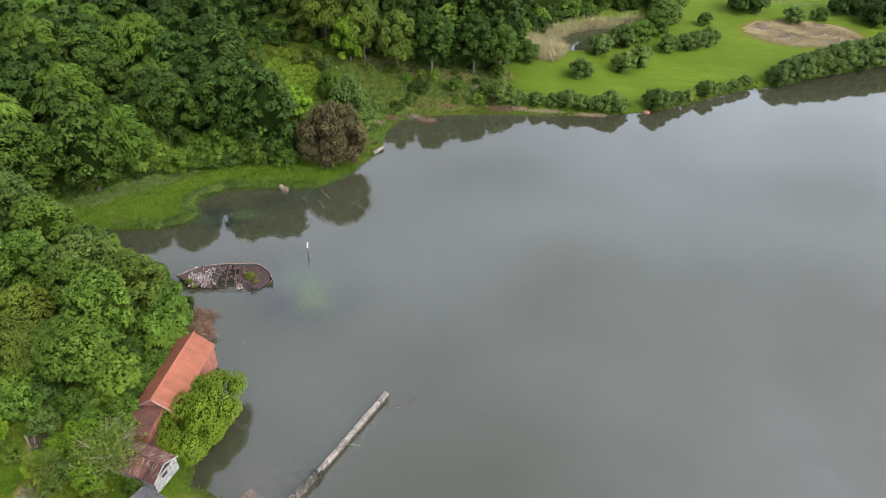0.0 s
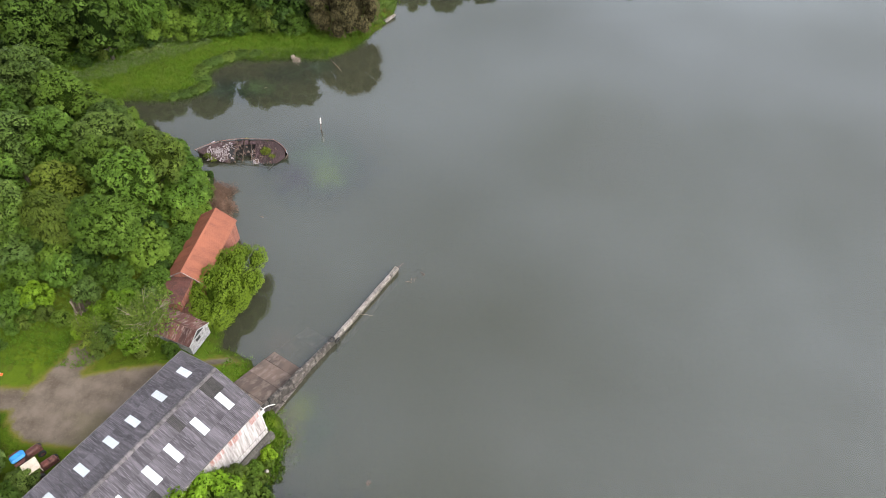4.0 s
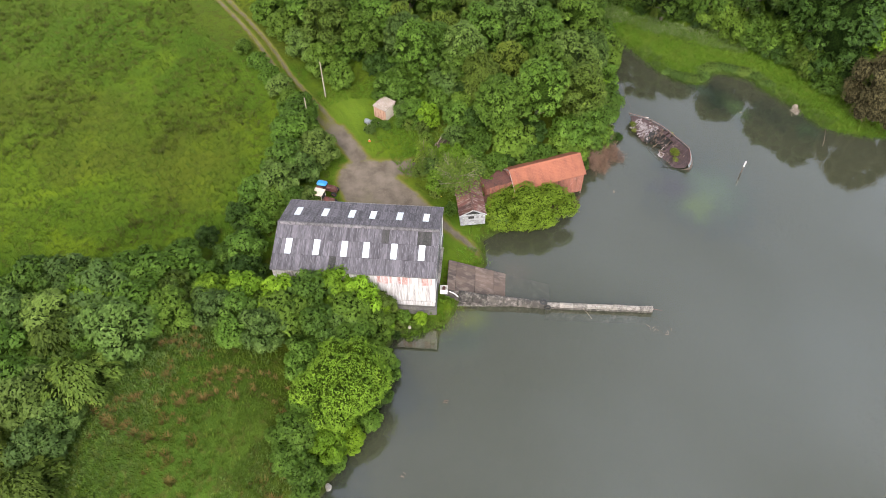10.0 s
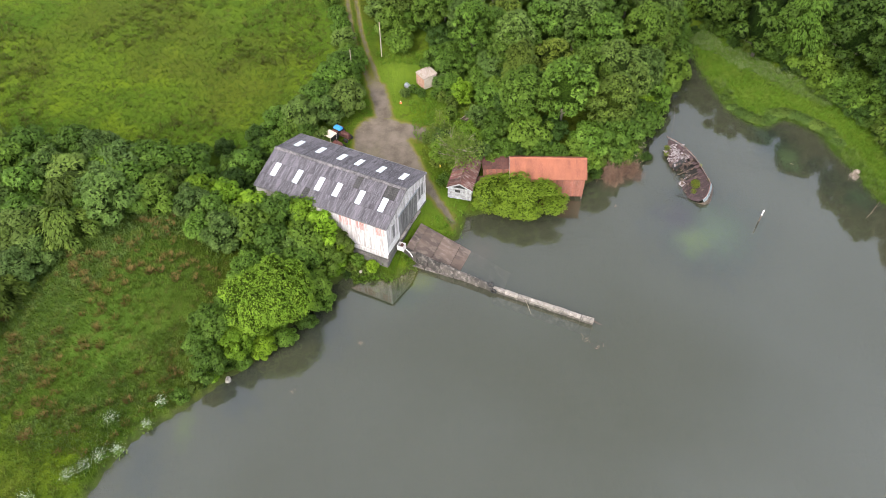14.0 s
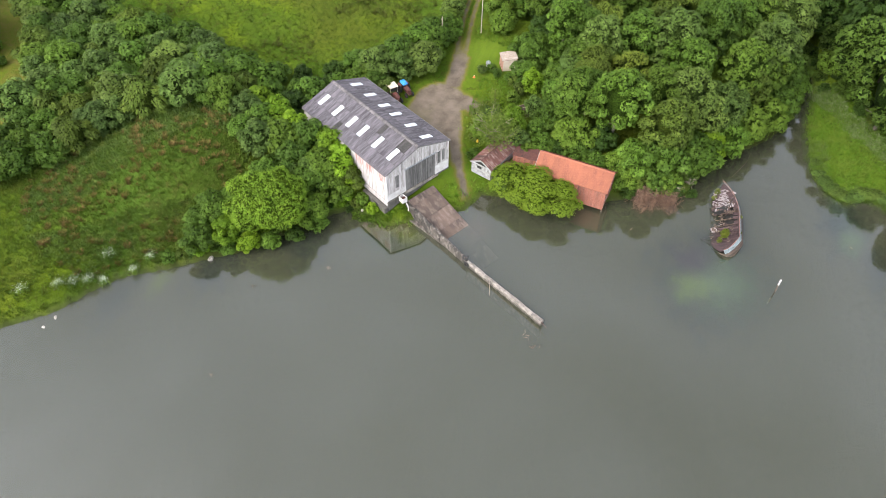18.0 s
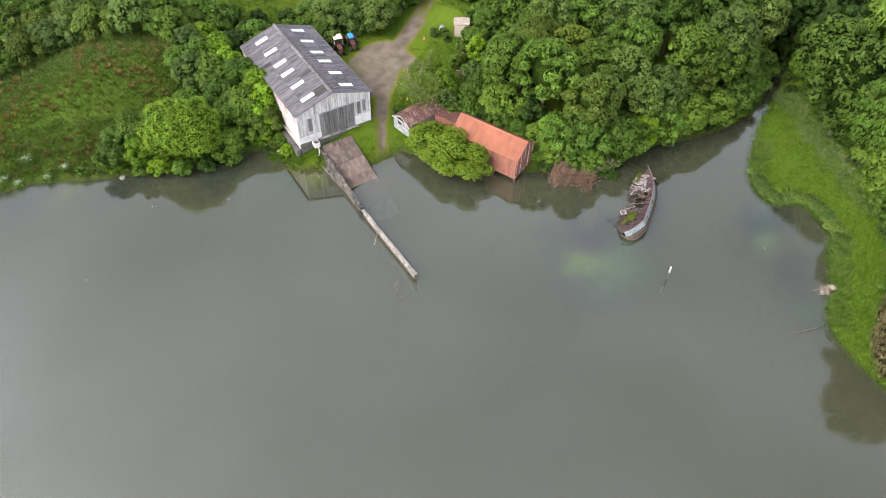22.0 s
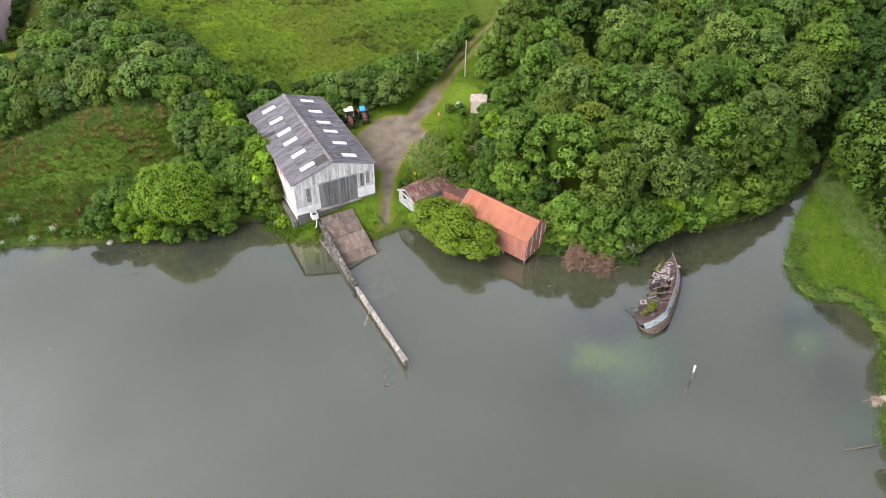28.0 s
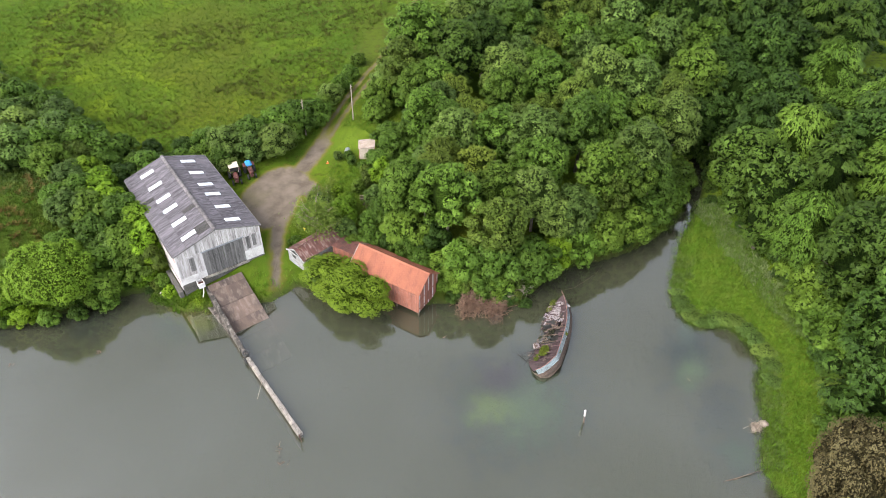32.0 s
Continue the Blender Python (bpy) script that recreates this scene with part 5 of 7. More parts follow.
# cow parsley
for x, y, s in ((1.4, 0.4, 1.0), (-0.8, 6.0, 0.8), (1.8, 4.4, 0.7), (7.2, -1.9, 1.1), (8.6, -3.4, 0.9), (5.0, 1.2, 0.8), (11.5, -7.3, 0.9), (5.9, -0.5, 0.9)):
    ob = thing("cow_parsley", pose(x, y, ground_z(x, y)), "white-flowered cow parsley on the bank", "flower", "flowers on the bank")
    _r = np.random.default_rng(int(x * 10) + 200)
    _p = _r.normal(size=(170, 3)) * (0.5 * s, 0.5 * s, 0.12) + (0, 0, 1.05)
    link_mesh("umbels", quads_mesh("umbels", leaves(_r, _p, unit(_r.normal(size=_p.shape) * 0.3 + (0, 0, 1.0)), 0.055, 0.9)), BLOSSOM, ob)["kind"] = "stuff"
    _p = _r.normal(size=(120, 3)) * (0.5 * s, 0.5 * s, 0.3) + (0, 0, 0.5)
    link_mesh("foliage", quads_mesh("foliage", leaves(_r, _p, unit(_r.normal(size=_p.shape) + (0, 0, 0.6)), 0.16, 1.6)), LEAF_MID, ob)["kind"] = "stuff"

# ---- the big boat shed ----
SX, SY, EAVE, RIDGE = 6.55, 11.45, 6.0, 8.15
shed = thing("boat_shed", pose(-33.92, 30.17, 3.35, 0, 0, -29.9), "large weathered white boat shed with grey corrugated roof", "shed")
bm = bmesh.new()
box(bm, (2 * SX + 0.1, 2 * SY + 0.4, 2.4), (0, 0, -1.15), bevel=0.05)
part("plinth", bm, GREYCONCRETE, shed, "stained grey concrete plinth")
bm = bmesh.new()
box(bm, (0.7, 6.0, 1.2), (SX + 0.6, SY - 2.7, -1.35), bevel=0.06)
part("ledge", bm, GREYCONCRETE, shed, "crumbling concrete ledge along the wall")


def wall_panel(name, x0, x1, z0, z1, y, mat, parent, label="", thick=0.14):
    b = bmesh.new()
    box(b, (abs(x1 - x0), thick, z1 - z0), ((x0 + x1) / 2, y, (z0 + z1) / 2), bevel=0.015)
    return part(name, b, mat, parent, label)


D0, D1, DH = 2.64, -3.7, 4.75
front = SY - 0.07
wall_panel("front_wall", D0, SX, 0, DH, front, WHITEWALL, shed, "weathered white front cladding")
wall_panel("front_wall", -SX, D1, 1.9, DH, front, WHITEWALL, shed, "weathered white front cladding")
wall_panel("front_wall", -SX, D1, 0, 1.9, front + 0.03, PALEWALL, shed, "clean white lower panel")
wall_panel("front_wall", D0, SX, 0, 1.3, front + 0.03, PALEWALL, shed, "clean white lower panel")
for x0, x1, z0, z1 in ((4.0, 4.75, 2.0, 4.5), (-4.2, -4.8, 2.2, 4.6), (-5.2, -5.75, 2.4, 4.6)):
    wall_panel("board_patch", x0, x1, z0, z1, front + 0.05, DOORWOOD, shed, "grey weathered boards")
for y, nm in ((front, "front_gable"), (-front, "back_gable")):
    bm = bmesh.new()
    prism(bm, [(-SX, DH), (SX, DH), (SX, EAVE - 0.1), (0, RIDGE - 0.15), (-SX, EAVE - 0.1)], y - 0.07, y + 0.07)
    part(nm, bm, WHITEWALL, shed, "weathered white gable cladding")
    if y > 0:
        for k in range(15):
            x = -5.9 + k * 0.84
            zt = RIDGE - 0.3 - abs(x) * (RIDGE - EAVE) / SX
            wall_panel("gable_board", x - 0.2 - 0.1 * (k % 3), x + 0.24, DH + 0.12 + 0.1 * (k % 2), zt, y + 0.085, GREYBOARD, shed, "", 0.03)
wall_panel("back_wall", -SX, SX, 0, DH, -front, WHITEWALL, shed, "weathered white back wall")
wall_panel("lintel", D1 - 0.2, D0 + 0.2, DH - 0.02, DH + 0.16, front + 0.1, GREYPAINT, shed, "grey door track", 0.16)
wall_panel("threshold", D1 - 0.3, D0 + 0.5, -0.12, 0.1, SY + 0.22, PALECONCRETE, shed, "pale concrete threshold", 0.4)
for a, b_ in ((D1, (D0 + D1) / 2 - 0.02), ((D0 + D1) / 2 + 0.02, D0)):
    leaf = wall_panel("door", a, b_, 0.1, DH - 0.03, front - 0.02, DOORWOOD, shed, "tall sliding door of grey weathered boards", 0.06)
    n = 11
    w = (b_ - a) / n
    for k in range(n):
        wall_panel("board", a + k * w + 0.012, a + (k + 1) * w - 0.012, 0.12, DH - 0.05, front + 0.03, DOORWOOD, leaf, "", 0.035 + 0.012 * (k % 3))
for side, nm in ((1, "east_wall"), (-1, "west_wall")):
    n = 8
    w = 2 * SY / n
    for k in range(n):
        b = bmesh.new()
        y = -SY + (k + 0.5) * w
        box(b, (0.12, w - 0.03, EAVE - 0.1), (side * (SX - 0.06), y, EAVE / 2), bevel=0.012)
        part(nm, b, WHITEWALL, shed, "weathered white side cladding")
        if side == 1 and k in (5, 6, 7):
            for j, (dy, dw) in enumerate(((-0.7, 0.5), (0.15, 0.9), (0.95, 0.35))):
                if (k + j) % 3 == 1 and k == 7:
                    continue
                b = bmesh.new()
                box(b, (0.03, dw, 1.5 + 0.3 * (j % 2)), (SX + 0.018, y + dy, EAVE - 1.35), bevel=0.008)
                part("stained_panel", b, STAINWALL, shed, "rust-stained cladding panel")
for k in range(8):
    b = bmesh.new()
    w = 2 * SY / 8
    box(b, (0.1, w - 0.03, 0.95), (SX + 0.08, -SY + (k + 0.5) * w, -0.4), bevel=0.012)
    part("skirt", b, WHITEWALL, shed, "weathered white skirting sheets")
for x in (SX + 0.02, -SX - 0.02):
    for y in (SY - 0.02, -SY + 0.02):
        b = bmesh.new()
        box(b, (0.2, 0.2, EAVE), (x, y, EAVE / 2), bevel=0.03)
        part("corner_post", b, PALEWALL, shed, "white corner trim")
# corrugated sheets
OV = 0.3
rise, run = RIDGE - EAVE, SX + OV
slope = math.hypot(rise * (run / SX), run)
ca, sa = run / slope, rise * (run / SX) / slope
COLS, ROWS_ = 23, 3
cw, rl = (2 * SY + 0.5) / COLS, slope / ROWS_
sheet = sheet_mesh("roof_sheet", cw - 0.015, rl - 0.02, 6, 0.05)
sheet.materials.append(ROOFING)
dark_sheet = sheet_mesh("roof_sheet", cw - 0.015, rl - 0.02, 6, 0.05)
dark_sheet.materials.append(MOSSROOF)
glow = sheet_mesh("rooflight", 0.9, rl - 0.02, 6, 0.05)
glow.materials.append(SKYLIGHT)
eave_z = RIDGE - rise * (run / SX)


def lay(ob, side, y, d, lift):
    """Lays a sheet on one slope, d metres up from the eave."""
    ob.parent = shed
    x, z = side * (run - d * ca), eave_z + d * sa + 0.02 + lift
    ob.matrix_local = Matrix(((0, -side * ca, side * sa, x), (side, 0, 0, y), (0, sa, ca, z), (0, 0, 0, 1)))


for side in (1, -1):
    for c in range(COLS):
        for rr in range(ROWS_):
            old = side == 1 and (c, rr) in ((8, 0), (20, 2), (21, 2), (15, 2))
            ob = new("roof_sheet", dark_sheet if old else sheet)
            lay(ob, side, -SY - 0.25 + (c if side == 1 else c + 1) * cw, rr * rl, 0.014 * ((c + rr) % 2) + 0.012 * rr)
            if old:
                tagged(ob, "dark sooty roof sheet")
    for f in (0.09, 0.262, 0.432, 0.566, 0.735, 0.903):
        lay(tagged(new("rooflight", glow), "white translucent rooflight sheet"), side, -SY - 0.25 + f * COLS * cw - 0.45 * side, rl, 0.085)
# added near-black sheet: puts the roof void's darkness behind the sheet joints
b = bmesh.new()
prism(b, [(-run + 0.05, eave_z - 0.09), (0, RIDGE - 0.05), (run - 0.05, eave_z - 0.09), (run - 0.05, eave_z - 0.13), (0, RIDGE - 0.09), (-run + 0.05, eave_z - 0.13)], -SY - 0.2, SY + 0.2)
part("roof_lining", b, DARK, shed, "added near-black sheet for the unlit space under the roof sheets")
for k in range(12):
    b = bmesh.new()
    w = (2 * SY + 0.5) / 12
    prism(b, [(-0.36, -0.13), (-0.3, -0.1), (-0.1, 0.07), (0.1, 0.07), (0.3, -0.1), (0.36, -0.13), (0.12, -0.03), (-0.12, -0.03)], -w / 2 - 0.02, w / 2 - 0.01)
    ob = part("ridge_cap", b, RIDGEGREY, shed, "pale lichened ridge piece")
    ob.location = (0, -SY - 0.25 + (k + 0.5) * w, RIDGE + 0.2 + 0.008 * (k % 2))
for y in (SY + 0.27, -SY - 0.27):
    for side in (1, -1):
        b = bmesh.new()
        box(b, (slope, 0.05, 0.16), (0, 0, 0), bevel=0.01)
        ob = part("barge_board", b, DOORWOOD, shed, "thin dark barge board")
        ob.matrix_local = pose(side * run / 2, y, (RIDGE + eave_z) / 2 + 0.02, 0, side * math.degrees(math.asin(sa)), 0)
for side in (1, -1):
    b = bmesh.new()
    prism(b, [(-0.09, 0), (-0.06, -0.08), (0.06, -0.08), (0.09, 0), (0.07, 0), (0.05, -0.06), (-0.05, -0.06), (-0.07, 0)], -SY - 0.2, SY + 0.2)
    ob = part("gutter", b, DOORWOOD, shed, "dark grey gutter")
    ob.location = (side * (run + 0.04), 0, eave_z + 0.02)

# ---- slipway and pier ----
SLIP = pose(-27.3, 41.4, 0, 0, 0, -28.5)
slip = tagged(thing("slipway", SLIP, "stained concrete slipway running down into the water", "slipway"), kind="structure")
run_ = [1.2, 2.9, 2.9, 3.0, 3.0, 2.8]
fall = 2.85 / 8.7
y = -0.2
tilt = -math.degrees(math.atan(fall))
for k, w in enumerate(run_):
    b = bmesh.new()
    box(b, (5.5, w / math.cos(radians(tilt)) - 0.03, 0.3), bevel=0.02)
    ob = part("slab", b, CONCRETE, slip)
    yc = y + w / 2
    ob.matrix_local = pose(0.55 + 0.03 * (k % 2), yc, 2.85 - (yc + 0.2) * fall - 0.13 + 0.015 * (k % 2), tilt, 0.4 * (k % 2 - 0.5), 0.3 * (k % 3 - 1))
    y += w
pier = thing("pier", SLIP, "long narrow concrete pier reaching from the slipway into the water", "pier")


def block(b, y0, y1, x0, x1, z0a, z1a, z0b, z1b, wdt, rough=0.03, seed=0):
    """A worn block between y0 and y1, its top falling from z1a to z1b."""
    r = random.Random(seed)
    n = 5
    rings = []
    for i in range(n):
        t = i / (n - 1)
        yy, xx, lo, hi = y0 + (y1 - y0) * t, x0 + (x1 - x0) * t, z0a + (z0b - z0a) * t, z1a + (z1b - z1a) * t
        h = wdt / 2
        ring = [(-h, lo), (h, lo), (h, hi - 0.1), (h - 0.1, hi), (-h + 0.1, hi), (-h, hi - 0.1)]
        rings.append([b.verts.new((xx + x + r.uniform(-rough, rough), yy, z + r.uniform(-rough, rough))) for x, z in ring])
    for a, c in zip(rings, rings[1:]):
        for k in range(6):
            b.faces.new((a[k], c[k], c[(k + 1) % 6], a[(k + 1) % 6]))
    b.faces.new(rings[0])
    b.faces.new(list(reversed(rings[-1])))


ys = [-0.6, 1.6, 3.7, 5.9, 8.2, 10.4, 12.5, 14.7]
for k in range(7):
    b = bmesh.new()
    f0, f1 = (ys[k] + 1) / 15.5, (ys[k + 1] + 1) / 15.5
    block(b, ys[k], ys[k + 1] - 0.05, 3.3 + 0.72 * f0, 3.3 + 0.72 * f1, -1.5, 2.5 - 1.25 * f0 + 0.06 * (k % 2), -1.5, 2.5 - 1.25 * f1 - 0.05 * (k % 3), 0.5 + 0.05 * (k % 2), 0.05, k)
    part("wall_block", b, PIERWALL, pier, "dark stained concrete wall")
# broken apron at the wall's foot
for k in range(4):
    b = bmesh.new()
    block(b, 1.0 + 2.4 * k, 3.3 + 2.4 * k, 4.0 - 0.02 * k, 3.98 - 0.02 * k, -1.2, 0.16 - 0.03 * k, -1.2, 0.13 - 0.03 * k, 0.95 - 0.2 * k, 0.06, 40 + k)
    part("apron", b, PIERWALL, pier, "broken concrete apron at the waterline")
ys = list(np.linspace(14.75, 30.4, 9))
for k in range(8):
    b = bmesh.new()
    block(b, ys[k], ys[k + 1] - 0.05, 4.02, 4.02, 0.5, 1.0 + 0.04 * (k % 3), 0.5, 1.0 + 0.04 * (k % 2), 0.56 if k < 7 else 0.68, 0.05, 20 + k)
    part("deck_block", b, PALECONCRETE, pier, "pale worn concrete deck block")
    b = bmesh.new()
    block(b, ys[k], ys[k + 1] - 0.02, 4.02, 4.02, -3.0, 0.52, -3.0, 0.52, 0.48, 0.03, 60 + k)
    part("footing", b, PIERWALL, pier, "dark weedy concrete footing")
for y, dx, dz in ((19.8, 1.5, -0.9),):
    b = bmesh.new()
    tube(b, [(4.3, y, 0.9), (4.35 + dx * 0.5, y + 0.9, 0.9 + dz * 0.45), (4.35 + dx, y + 1.6, 0.9 + dz)], [0.03, 0.025, 0.015], 5)
    part("stay", b, DEADWOOD, pier, "pale stick leaning on the pier")
b = bmesh.new()
tube(b, [(4.2, 30.3, 0.95), (4.5, 31.6, 1.05)], [0.05, 0.03], 5)
part("bracket", b, RUSTDARK, pier, "rusty iron bracket")


def tyre(parent, x, y, z, rx, rz, name="tyre", rad=0.42):
    b = bmesh.new()
    rings, n = [], 16
    for i in range(n):
        a = 2 * math.pi * i / n
        rings.append([b.verts.new(((rad + 0.13 * math.cos(c)) * math.cos(a), (rad + 0.13 * math.cos(c)) * math.sin(a), 0.1 * math.sin(c))) for c in [2 * math.pi * j / 8 for j in range(8)]])
    for i in range(n):
        p, q = rings[i], rings[(i + 1) % n]
        for j in range(8):
            b.faces.new((p[j], q[j], q[(j + 1) % 8], p[(j + 1) % 8]))
    ob = part(name, b, BLACK, parent, smooth=True)
    ob.matrix_local = pose(x, y, z, rx, 0, rz)
    return ob


t1 = tagged(tyre(None, 0, 0, 0, 0, 0), "old black tyre on the pier", "tyre", "tyres on the pier")
t1.matrix_world = SLIP @ pose(3.95, 14.2, 1.3, 0, 8, 0)
t2 = tagged(tyre(None, 0, 0, 0, 0, 0), "old black tyre hanging from the pier", "tyre", "tyres on the pier")
t2.matrix_world = SLIP @ pose(4.46, 14.9, 0.55, 90, 0, 90)
winch = thing("winch_box", pose(-24.0, 38.95, 2.95, 0, 0, -29), "rusty white steel box with an open top beside the shed door", "box")
b = bmesh.new()
for at, sz in (((0, 0, 0.06), (0.95, 1.1, 0.12)), ((0.44, 0, 0.5), (0.08, 1.1, 0.9)), ((-0.44, 0, 0.5), (0.08, 1.1, 0.9)), ((0, 0.51, 0.5), (0.95, 0.08, 0.9)), ((0, -0.51, 0.5), (0.95, 0.08, 0.9))):
    box(b, sz, at, bevel=0.02)
part("casing", b, PALEWALL, winch)
b = bmesh.new()
tube(b, [(-0.4, 0, 0.6), (0.4, 0, 0.6)], [0.22, 0.22], 10)
part("drum", b, RUSTDARK, winch, "rusty drum")
b = bmesh.new()
tube(b, [(0, 0, 0), (0.15, 0.9, -0.1), (0.45, 1.6, -0.35)], [0.08, 0.08, 0.06], 8)
pipe = tagged(part("pipe", b, PALEWALL), "bent white pipe lying on the pier wall", "pipe")
pipe.matrix_world = pose(-23.7, 39.6, 3.05, 0, 0, -40)

# ---- the orange boathouse ----
BW, BL_, BE, BR = 2.7, 6.22, 4.3, 6.3
bh = thing("boathouse", pose(-38.6, 64.4, 0.45, 0, 0, -6.6), "boathouse with orange painted iron roof and red-brown boards", "boathouse")
for k in range(22):
    x = -BW + (k + 0.5) * BW / 11
    zt = BR - 0.1 - abs(x) * (BR - BE) / BW
    for y, mat in ((BL_ - 0.05, RUSTBOARD if k % 5 else GREYBOARD), (-BL_ + 0.05, RUSTBOARD)):
        b = bmesh.new()
        box(b, (BW / 11 - 0.015, 0.05, zt - 0.1 - 0.15 * (k % 2)), (x, y + 0.01 * (k % 2), (zt + 0.1 + 0.15 * (k % 2)) / 2), bevel=0.006)
        part("end_board", b, mat, bh)
for side in (1, -1):
    for k in range(26):
        b = bmesh.new()
        w = 2 * BL_ / 26
        box(b, (0.05, w - 0.015, BE - 0.1), (side * (BW - 0.03 + 0.008 * (k % 2)), -BL_ + (k + 0.5) * w, BE / 2 + 0.05), bevel=0.006)
        part("side_board", b, RUSTBOARD, bh)
for y in (-BL_ + 0.1, -2.2, 2.2, BL_ - 0.1):
    for side in (1, -1):
        b = bmesh.new()
        tube(b, [(side * (BW - 0.12), y, -2.2), (side * (BW - 0.12), y, 0.4)], [0.13, 0.13], 7)
        part("stilt", b, HULLWOOD, bh, "dark wooden stilt")
for z in (0.9, 2.6):
    b = bmesh.new()
    box(b, (2 * BW + 0.08, 0.06, 0.16), (0, BL_ + 0.02, z), bevel=0.01)
    part("rail", b, RUSTBOARD, bh, "red-brown cross rail")
b = bmesh.new()
box(b, (1.1, 0.05, 1.7), (0.2, BL_ + 0.03, 1.75), bevel=0.01)
part("hatch", b, RUSTBOARD, bh, "red-brown hatch")
run2 = BW + 0.28
sl2 = math.hypot(run2, (BR - BE) * run2 / BW)
c2, s2 = run2 / sl2, (BR - BE) * run2 / BW / sl2
rs = sheet_mesh("roof_sheet", 2 * (BL_ + 0.25) / 14 + 0.03, sl2 + 0.03, 6, 0.02)
rs.materials.append(RUSTORANGE)
for side in (1, -1):
    for c in range(14):
        ob = new("roof_sheet", rs)
        ob.parent = bh
        w = 2 * (BL_ + 0.25) / 14
        ob.matrix_local = Matrix(((0, -side * c2, side * s2, side * run2), (side, 0, 0, -BL_ - 0.25 + (c if side == 1 else c + 1) * w), (0, s2, c2, BR - (BR - BE) * run2 / BW + 0.03), (0, 0, 0, 1)))
b = bmesh.new()
prism(b, [(-0.22, -0.16), (0, 0.03), (0.22, -0.16), (0.2, -0.19), (0, -0.02), (-0.2, -0.19)], -BL_ - 0.27, BL_ + 0.27)
ob = part("ridge_cap", b, RUSTORANGE, bh, "orange ridge cap")
ob.location = (0, 0, BR + 0.1)
for y in (BL_ + 0.22, -BL_ - 0.22):
    for side in (1, -1):
        b = bmesh.new()
        box(b, (sl2, 0.04, 0.18), bevel=0.01)
        ob = part("barge_board", b, OLDWHITE if y < 0 else RUSTBOARD, bh)
        ob.matrix_local = pose(side * run2 / 2, y, BR - (BR - BE) * run2 / BW / 2, 0, side * math.degrees(math.asin(s2)), 0)


RUSTPALE = worn("rusted_iron_with_pale_streaks", (0.1, 0.04, 0.03), (0.05, 0.022, 0.018), (0.19, 0.14, 0.125), 0.7, 0.85, stretch=(1.6, 0.5, 1.0), vary=0.3, grain=2.6)


def shack(name, m, w, length, e0, e1, wall, roofm, label, sheets=7, gable=False, roof_label=""):
    """A small shed: walls of boards, a roof of iron sheets; a lean-to from e0 (x = -w) to e1 (x = w), or a gable with ridge e1."""
    ob = thing(name, m, label, "shed")
    n = max(6, int(2 * length / 0.5))
    for side in (1, -1):
        top = e0 if gable else (e1 if side == 1 else e0)
        for k in range(n):
            b = bmesh.new()
            bw = 2 * length / n
            box(b, (0.05, bw - 0.012, top + 0.55), (side * (w - 0.03 + 0.008 * (k % 2)), -length + (k + 0.5) * bw, top / 2 - 0.3), bevel=0.006)
            part("side_board", b, wall, ob)
    n2 = max(6, int(2 * w / 0.36))
    for y in (1, -1):
        for k in range(n2):
            x = -w + (k + 0.5) * 2 * w / n2
            top = e1 - abs(x) * (e1 - e0) / w - 0.06 if gable else e0 + (e1 - e0) * (x + w) / (2 * w) - 0.06
            b = bmesh.new()
            box(b, (2 * w / n2 - 0.012, 0.05, top + 0.55), (x, y * (length - 0.03 + 0.008 * (k % 2)), top / 2 - 0.3), bevel=0.006)
            part("end_board", b, wall, ob)
    planes = ((1, w + 0.2, (e1 - e0) / w), (-1, w + 0.2, (e1 - e0) / w)) if gable else ((-1, w + 0.15, (e1 - e0) / (2 * w)),)
    for side, rn, g in planes:
        span = rn if gable else 2 * rn
        sl = math.hypot(span, span * g)
        c_, s_ = span / sl, span * g / sl
        sw = 2 * (length + 0.15) / sheets
        me_ = sheet_mesh("roof_sheet", sw + 0.03, sl, 6, 0.03)
        me_.materials.append(roofm)
        for c in range(sheets):
            o = new("roof_sheet", me_)
            o.parent = ob
            zb = (e1 - rn * g if gable else e0 - 0.15 * g) + 0.03
            o.matrix_local = Matrix(((0, -side * c_, side * s_, side * rn), (side, 0, 0, -length - 0.15 + (c if side == 1 else c + 1) * sw), (0, s_, c_, zb), (0, 0, 0, 1))) @ pose(0, 0, 0.006 * (c % 3), 0.4 * ((c * 7) % 3 - 1), 0, 0)
    return ob


lean = shack("lean_to", pose(-40.1, 56.05, 2.6, 0, 0, -4), 1.9, 2.35, 2.2, 2.8, RUSTBOARD, RUSTDARK, "low lean-to with dark rusted iron roof behind the boathouse", 6)
shack("small_shed", pose(-37.0, 53.6, 2.3, 0, 0, 8), 1.3, 1.1, 1.5, 1.9, OLDWHITE, RUSTDARK, "tiny shed with dark red rusted roof", 3)
white = shack("white_shed", pose(-38.3, 50.35, 3.0, 0, 0, -109), 2.0, 3.9, 1.75, 2.85, OLDWHITE, RUSTPALE, "small white boarded shed with rusted iron roof", 8, True)
b = bmesh.new()
prism(b, [(-0.2, -0.08), (0, 0.04), (0.2, -0.08), (0.18, -0.11), (0, 0.0), (-0.18, -0.11)], -4.1, 4.1)
o = part("ridge_cap", b, RUSTPALE, white, "rusted ridge cap with pale streaks")
o.location = (0, 0, 2.97)
b = bmesh.new()
box(b, (1.5, 0.06, 1.5), (0.3, 3.95, 0.9), bevel=0.02)
dr = part("door", b, OLDWHITE, white, "white ledged door")
# near-black panel painted as an unlit opening in the door
b = bmesh.new()
box(b, (0.9, 0.03, 0.5), (0.3, 4.0, 1.25), bevel=0.01)
part("window", b, DARK, dr, "dark window opening")
